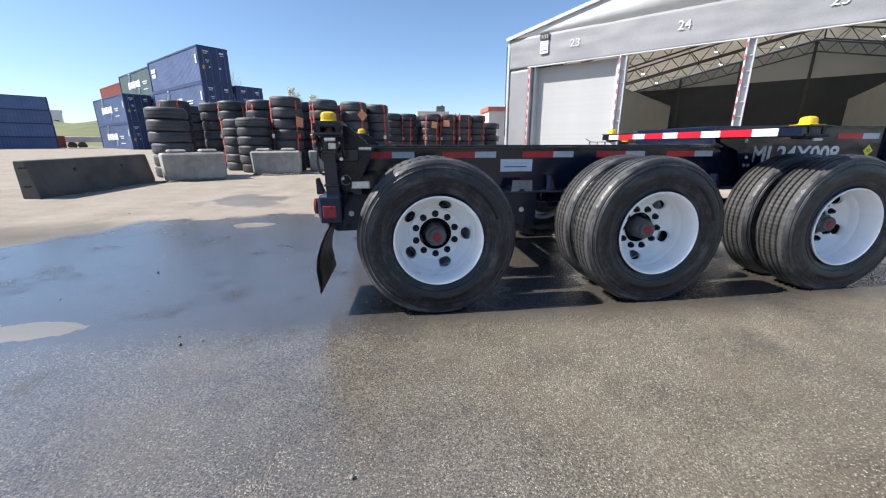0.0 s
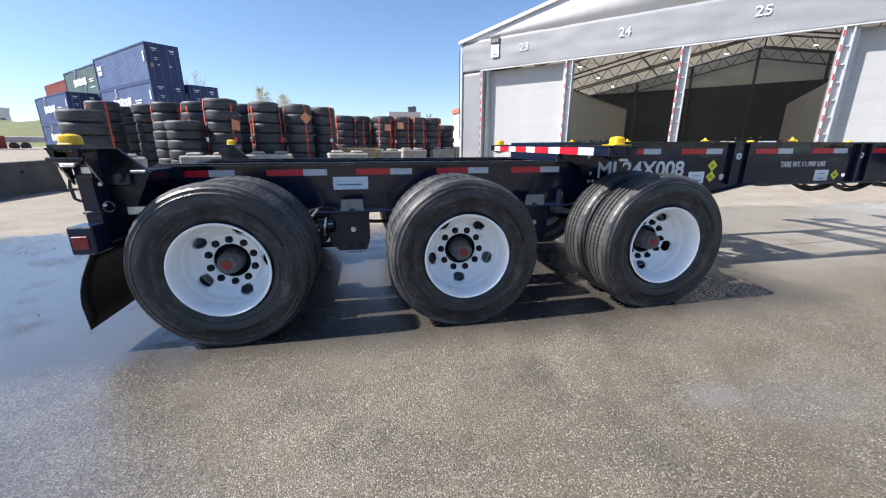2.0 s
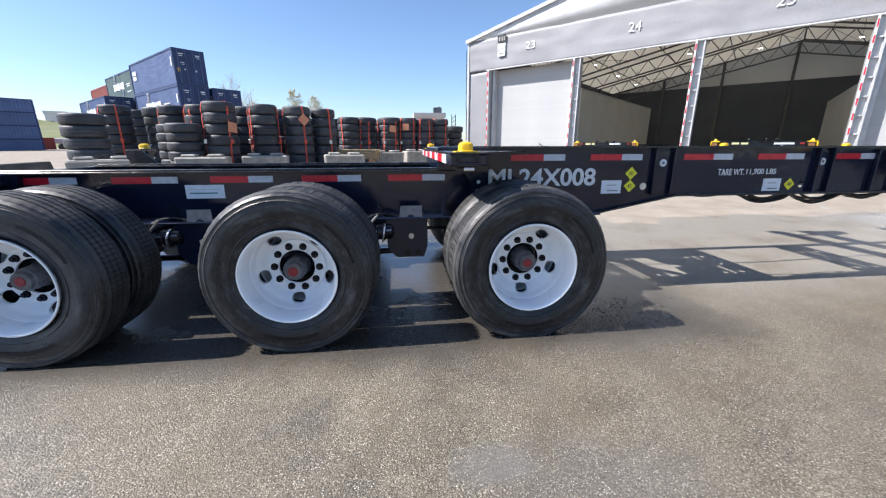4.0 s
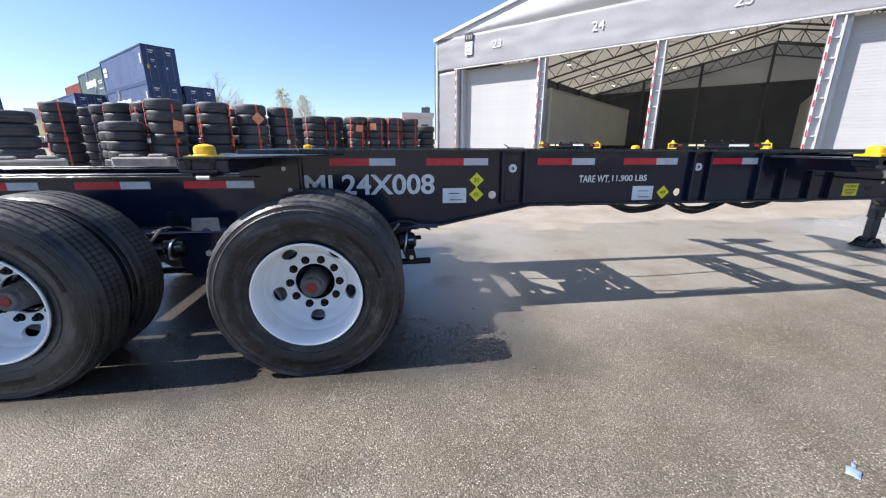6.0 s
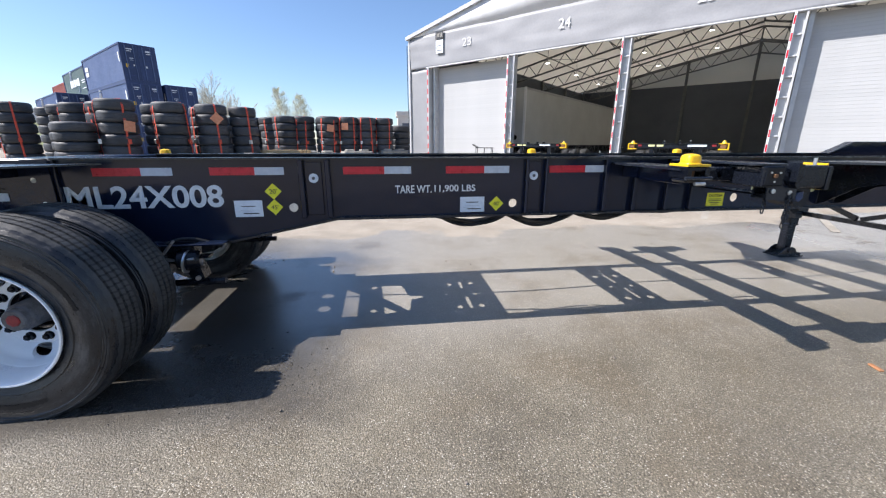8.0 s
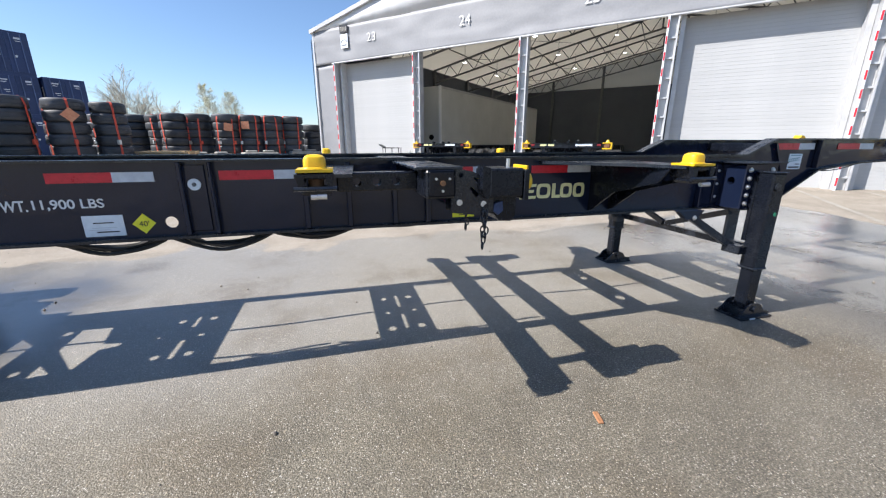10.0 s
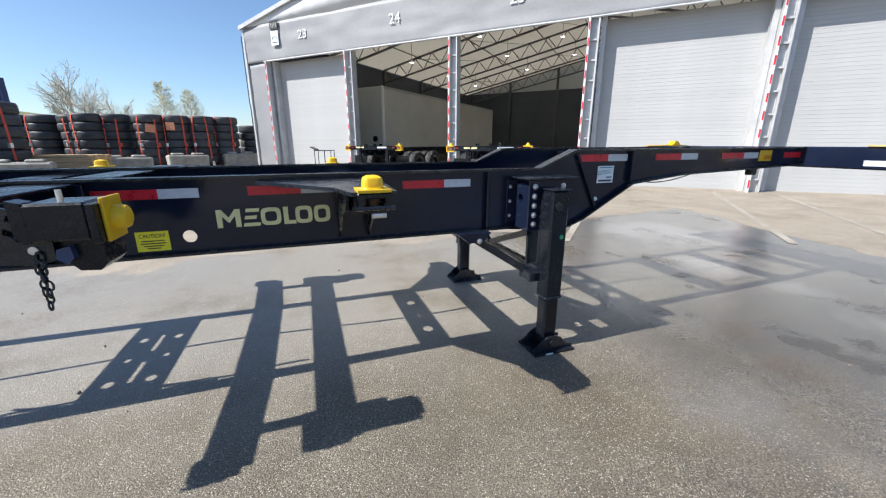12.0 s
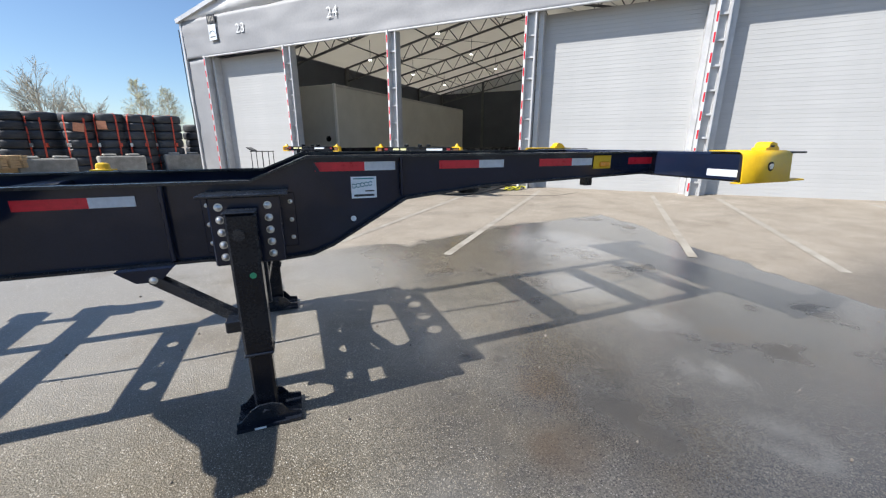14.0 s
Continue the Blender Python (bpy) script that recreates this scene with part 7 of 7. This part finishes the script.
far_building(35, 118, 12, 10, 10.2, PALE_WALL, RED_ROOF, "far pale building with a red top", 0, 2)
far_building(12, 116, 8.5, 8, 8.6, PALE_WALL, PALE_WALL, "far pale building with a dark roof box", 0, 2)
box_on_roof = thing("roof_plant_box", pose(14.5, 115, 10.302), "dark box on a far roof", "roof box")
part("casing", box(-1.2, 1.2, -1, 1, 0, 1.7, 0.05), WALL_DARK, box_on_roof)
part("vent_cap", rod((0.5, 0, 1.7), (0.5, 0, 2.0), 0.3, 10), WALL_DARK, box_on_roof)
far_building(-187, 243, 9, 9, 17.8, VAN_WHITE, VAN_WHITE, "small white building beyond the grass bank", 38, 4)
far_building(-208, 238, 8, 8, 17.0, VAN_WHITE, PALE_WALL, "small white building beyond the grass bank", 38, 4)


def bare_tree(x, y, h, seed, leaf, spread=0.42, cone=0.0, depth=6, label="pale spring tree with few young leaves"):
    """Trunk, forking limbs and many small twigs, with sparse young leaves along them; cone: half the width of a leader tree."""
    r = random.Random(seed)
    t = thing("tree", pose(x, y, ground_z(x, y)), label, "tree", "far trees")
    vs, fs, lv, lf = [], [], [], []

    def stick(p, q, ra, rb):
        d = (q - p).normalized()
        s = d.cross(Vector((0.31, 0.17, 0.9))).normalized()
        u = s.cross(d)
        n = len(vs)
        for c, w in ((p, ra), (q, rb)):
            vs.extend((c + s * w, c + (u * 0.87 - s * 0.5) * w, c - (u * 0.87 + s * 0.5) * w))
        fs.extend(((n, n + 1, n + 4, n + 3), (n + 1, n + 2, n + 5, n + 4), (n + 2, n, n + 3, n + 5)))

    def rand():
        return Vector((r.gauss(0, 1), r.gauss(0, 1), r.gauss(0, 1)))

    def limb(p, d, length, rad, k):
        q = p + d * length + rand() * length * 0.04
        stick(p, q, rad, rad * 0.7)
        if k == 0:
            for _ in range(leaf):
                c, a, b = p + d * length * r.uniform(0.1, 1.2) + rand() * h * 0.012, rand().normalized() * h * 0.0055, rand().normalized() * h * 0.0055
                n = len(lv)
                lv.extend((c + a, c + b, c - a, c - b))
                lf.append((n, n + 1, n + 2, n + 3))
            return
        for _ in range(4 if k > 4 else 3):
            e = (d + Vector((r.gauss(0, spread), r.gauss(0, spread), r.gauss(0.06, spread * 0.6)))).normalized()
            limb(p.lerp(q, r.uniform(0.35, 0.98)), e, length * r.uniform(0.58, 0.8), max(rad * 0.58, h * 0.0008), k - 1)
        if k > 2:
            limb(q, (d + rand() * 0.1 + Vector((0, 0, 0.08))).normalized(), length * 0.8, rad * 0.7, k - 1)

    if cone:
        stick(Vector((0, 0, 0)), Vector((0.1, 0, h)), h * 0.014, 0.02)
        for j in range(60):
            f = 0.12 + 0.86 * j / 60
            a = r.uniform(0, 2 * math.pi)
            limb(Vector((0.1 * f, 0, h * f)), Vector((math.cos(a) * 0.62, math.sin(a) * 0.62, 0.8)).normalized(), cone * 0.95 * (1.08 - f) ** 0.7 * r.uniform(0.7, 1.1), h * 0.0022, 3)
    else:
        limb(Vector((0, 0, 0)), Vector((0, 0, 1)), h * 0.285, h * 0.013, depth)
    for name, v, f, mat, text in (("trunk", vs, fs, BARK, "grey trunk and limbs"), ("crown", lv, lf, LEAF, "sparse young leaves")):
        if v:
            me = bpy.data.meshes.new(name)
            me.from_pydata(v, [], f)
            piece(name, me, mat, t, text)


for x, y, h, s, lf, sp, cone, dp in ((-52.1, 137.5, 24.0, 3, 0, 0.48, 0, 6), (-54.2, 170.1, 23.0, 8, 0, 0.4, 0, 5), (-44.0, 187.3, 24.0, 12, 2, 0.36, 5.4, 0), (-36.2, 193.9, 22.0, 21, 2, 0.36, 5.4, 0), (26, 95, 6.0, 41, 1, 0.5, 0, 5)):
    bare_tree(x, y, h, s, lf, sp, cone, dp)

# light mast beside the hall
mast = thing("light_mast", pose(17.5, 101.6, ground_z(17.5, 101.6)), "thin dark lattice light mast", "mast")
for x in (-0.5, 0.5):
    part("mast_pole", rod((x, 0, 0), (x, 0, 8.4), 0.1, 8), BLACK_DULL, mast)
for k in range(8):
    part("mast_strut", rod((-0.5, 0, 0.6 + 0.95 * k), (0.5, 0, 1.4 + 0.95 * k), 0.06, 6), BLACK_DULL, mast)

# ---- painted bay lines, cables, loose stones ----
def line_on_ground(u, n0, n1, w=0.11):
    bm = bmesh.new()
    m = 14
    rows = []
    for k in range(m + 1):
        n = n0 + (n1 - n0) * k / m
        row = []
        for o in (-w / 2, w / 2):
            x, y = (u + o + n) / math.sqrt(2), (n - u - o) / math.sqrt(2)
            row.append(bm.verts.new((x, y, ground_z(x, y) + 0.005)))
        rows.append(row)
    for a, b in zip(rows, rows[1:]):
        bm.faces.new((a[0], a[1], b[1], b[0]))
    tagged(part("bay_line", bm, LINE_PAINT), "worn white painted bay line", "marking", "bay lines", "structure")


for u, n0 in ((5.5, 9.5), (7.22, 9.5), (10.14, 10.55), (11.57, 10.5), (14.4, 10.8), (2.4, 11.2)):
    line_on_ground(u, n0, 16.5)

hose = thing("ground_cable", pose(15.2, 7.2, ground_z(15.2, 7.2)), "thin dark cable lying before the hall", "cable")
part("cable", pipe([(-2.4 + 0.35 * k, 0.5 * math.sin(k * 0.5) - 0.12 * k, 0.012) for k in range(16)], 0.005, 5), HOSE, hose)
heap = thing("strap_heap", pose(16.0, 7.0, ground_z(16.0, 7.0)), "small tangled heap of yellow and black straps", "strap")
for k in range(7):
    part("strap", pipe([(0.22 * math.cos(a + k) * (1 + 0.2 * math.sin(3 * a)) + 0.05 * k, 0.16 * math.sin(a * 1.3 + k), 0.03 + 0.03 * (1 + math.sin(2 * a + k))) for a in np.linspace(0, 5.5, 14)], 0.016, 5), (STICKER_YELLOW, HOSE)[k % 2], heap)

CHIP = surface("brown_wood_chip", (0.28, 0.12, 0.05), (0.4, 0.2, 0.1), (0.7, 0.85), scale=20, bump=0.3)
twig = thing("wood_chip", pose(7.91, -1.545, 0.0, 0, 0, 75), "small brown wood chip on the asphalt", "litter")
part("chip", box(-0.04, 0.04, -0.014, 0.014, 0.001, 0.014, 0.004), CHIP, twig)


scrap = thing("plastic_scrap", pose(5.40, -2.325, 0.0, 0, 0, 35) @ Matrix.Diagonal((0.72, 0.72, 0.8, 1)), "crumpled pale blue plastic scrap on the asphalt", "litter")
bm = bmesh.new()
g = [[bm.verts.new((0.028 * i - 0.07, 0.02 * j - 0.03, 0.006 + 0.03 * abs(noise.noise((i * 0.9, j * 0.8, 4))) * (1.0 if i < 4 else 0.3))) for j in range(4)] for i in range(6)]
for i in range(5):
    for j in range(3):
        if i < 3 or j == 1:
            bm.faces.new((g[i][j], g[i + 1][j], g[i + 1][j + 1], g[i][j + 1]))
ob = part("sheet", bm, PLASTIC_BLUE, scrap, "", True)
md = ob.modifiers.new("thick", "SOLIDIFY")
md.thickness = 0.002


def mud_clods():
    r = random.Random(11)
    vs, fs = [], []
    for k in range(260):
        x, y = (r.gauss(3.95, 0.2), r.gauss(-1.0, 0.16)) if k < 110 else (r.uniform(3.55, 4.55), r.gauss(-1.15, 0.2))
        s = r.uniform(0.003, 0.011) if k < 110 else r.uniform(0.002, 0.006)
        n = len(vs)
        ring = [(x + s * math.cos(a) * r.uniform(0.7, 1.2), y + s * math.sin(a) * r.uniform(0.7, 1.2), ground_z(x, y)) for a in (0, 1.05, 2.1, 3.14, 4.2, 5.24)]
        vs += ring + [(x + s * r.uniform(-0.2, 0.2), y, s * r.uniform(0.5, 0.9) + ground_z(x, y))]
        fs += [(n + k, n + (k + 1) % 6, n + 6) for k in range(6)]
    me = bpy.data.meshes.new("mud_clods")
    me.from_pydata(vs, [], fs)
    tagged(piece("mud_clods", me, MUD), "dark mud clods fallen beside the rear tyre", "mud", kind="stuff")


mud_clods()


def loose_stones():
    r = random.Random(5)
    bm = bmesh.new()
    for _ in range(420):
        x, y = r.uniform(-5, 15), r.uniform(-3.4, 4.5)
        s = r.choice((0.004, 0.005, 0.006, 0.008, 0.012)) * r.uniform(0.7, 1.2)
        m = Matrix.Translation((x, y, ground_z(x, y) + s * 0.4)) @ Euler((r.random() * 6, r.random() * 6, r.random() * 6)).to_matrix().to_4x4() @ Matrix.Diagonal((s, s * r.uniform(0.6, 1), s * r.uniform(0.5, 0.9), 1))
        bmesh.ops.create_icosphere(bm, subdivisions=1, radius=1.0, matrix=m)
    tagged(part("loose_stones", bm, PEBBLE), "scattered small stones and grit on the asphalt", "stones", kind="stuff")


def swept_grit():
    # dirt and grit swept against the foot of the barrier and blocks
    r = random.Random(15)
    for (x0, y0), (x1, y1), wide, n in (((-6.98, 5.2), (-6.9, 7.9), 0.16, 260), ((-6.9, 7.3), (-5.3, 8.2), 0.18, 320), ((-4.9, 9.75), (-3.5, 9.9), 0.12, 130), ((-4.4, 9.6), (-4.0, 9.62), 0.16, 110)):
        bm = bmesh.new()
        for _ in range(n):
            u, v = r.random(), r.gauss(0, 0.5)
            x, y = x0 + (x1 - x0) * u + v * wide, y0 + (y1 - y0) * u - abs(v) * wide * 0.3
            s = r.choice((0.015, 0.02, 0.03, 0.045)) * r.uniform(0.7, 1.3) * (1.2 - 0.5 * abs(v))
            m = Matrix.Translation((x, y, ground_z(x, y) + s * 0.15)) @ Euler((0, 0, r.random() * 6)).to_matrix().to_4x4() @ Matrix.Diagonal((s * 1.5, s * r.uniform(0.8, 1.5), s * r.uniform(0.5, 0.9), 1))
            bmesh.ops.create_icosphere(bm, subdivisions=1, radius=1.0, matrix=m)
        tagged(part("swept_grit", bm, GRIT), "grey dirt and grit swept against concrete blocks", "grit", kind="stuff")


loose_stones()
swept_grit()
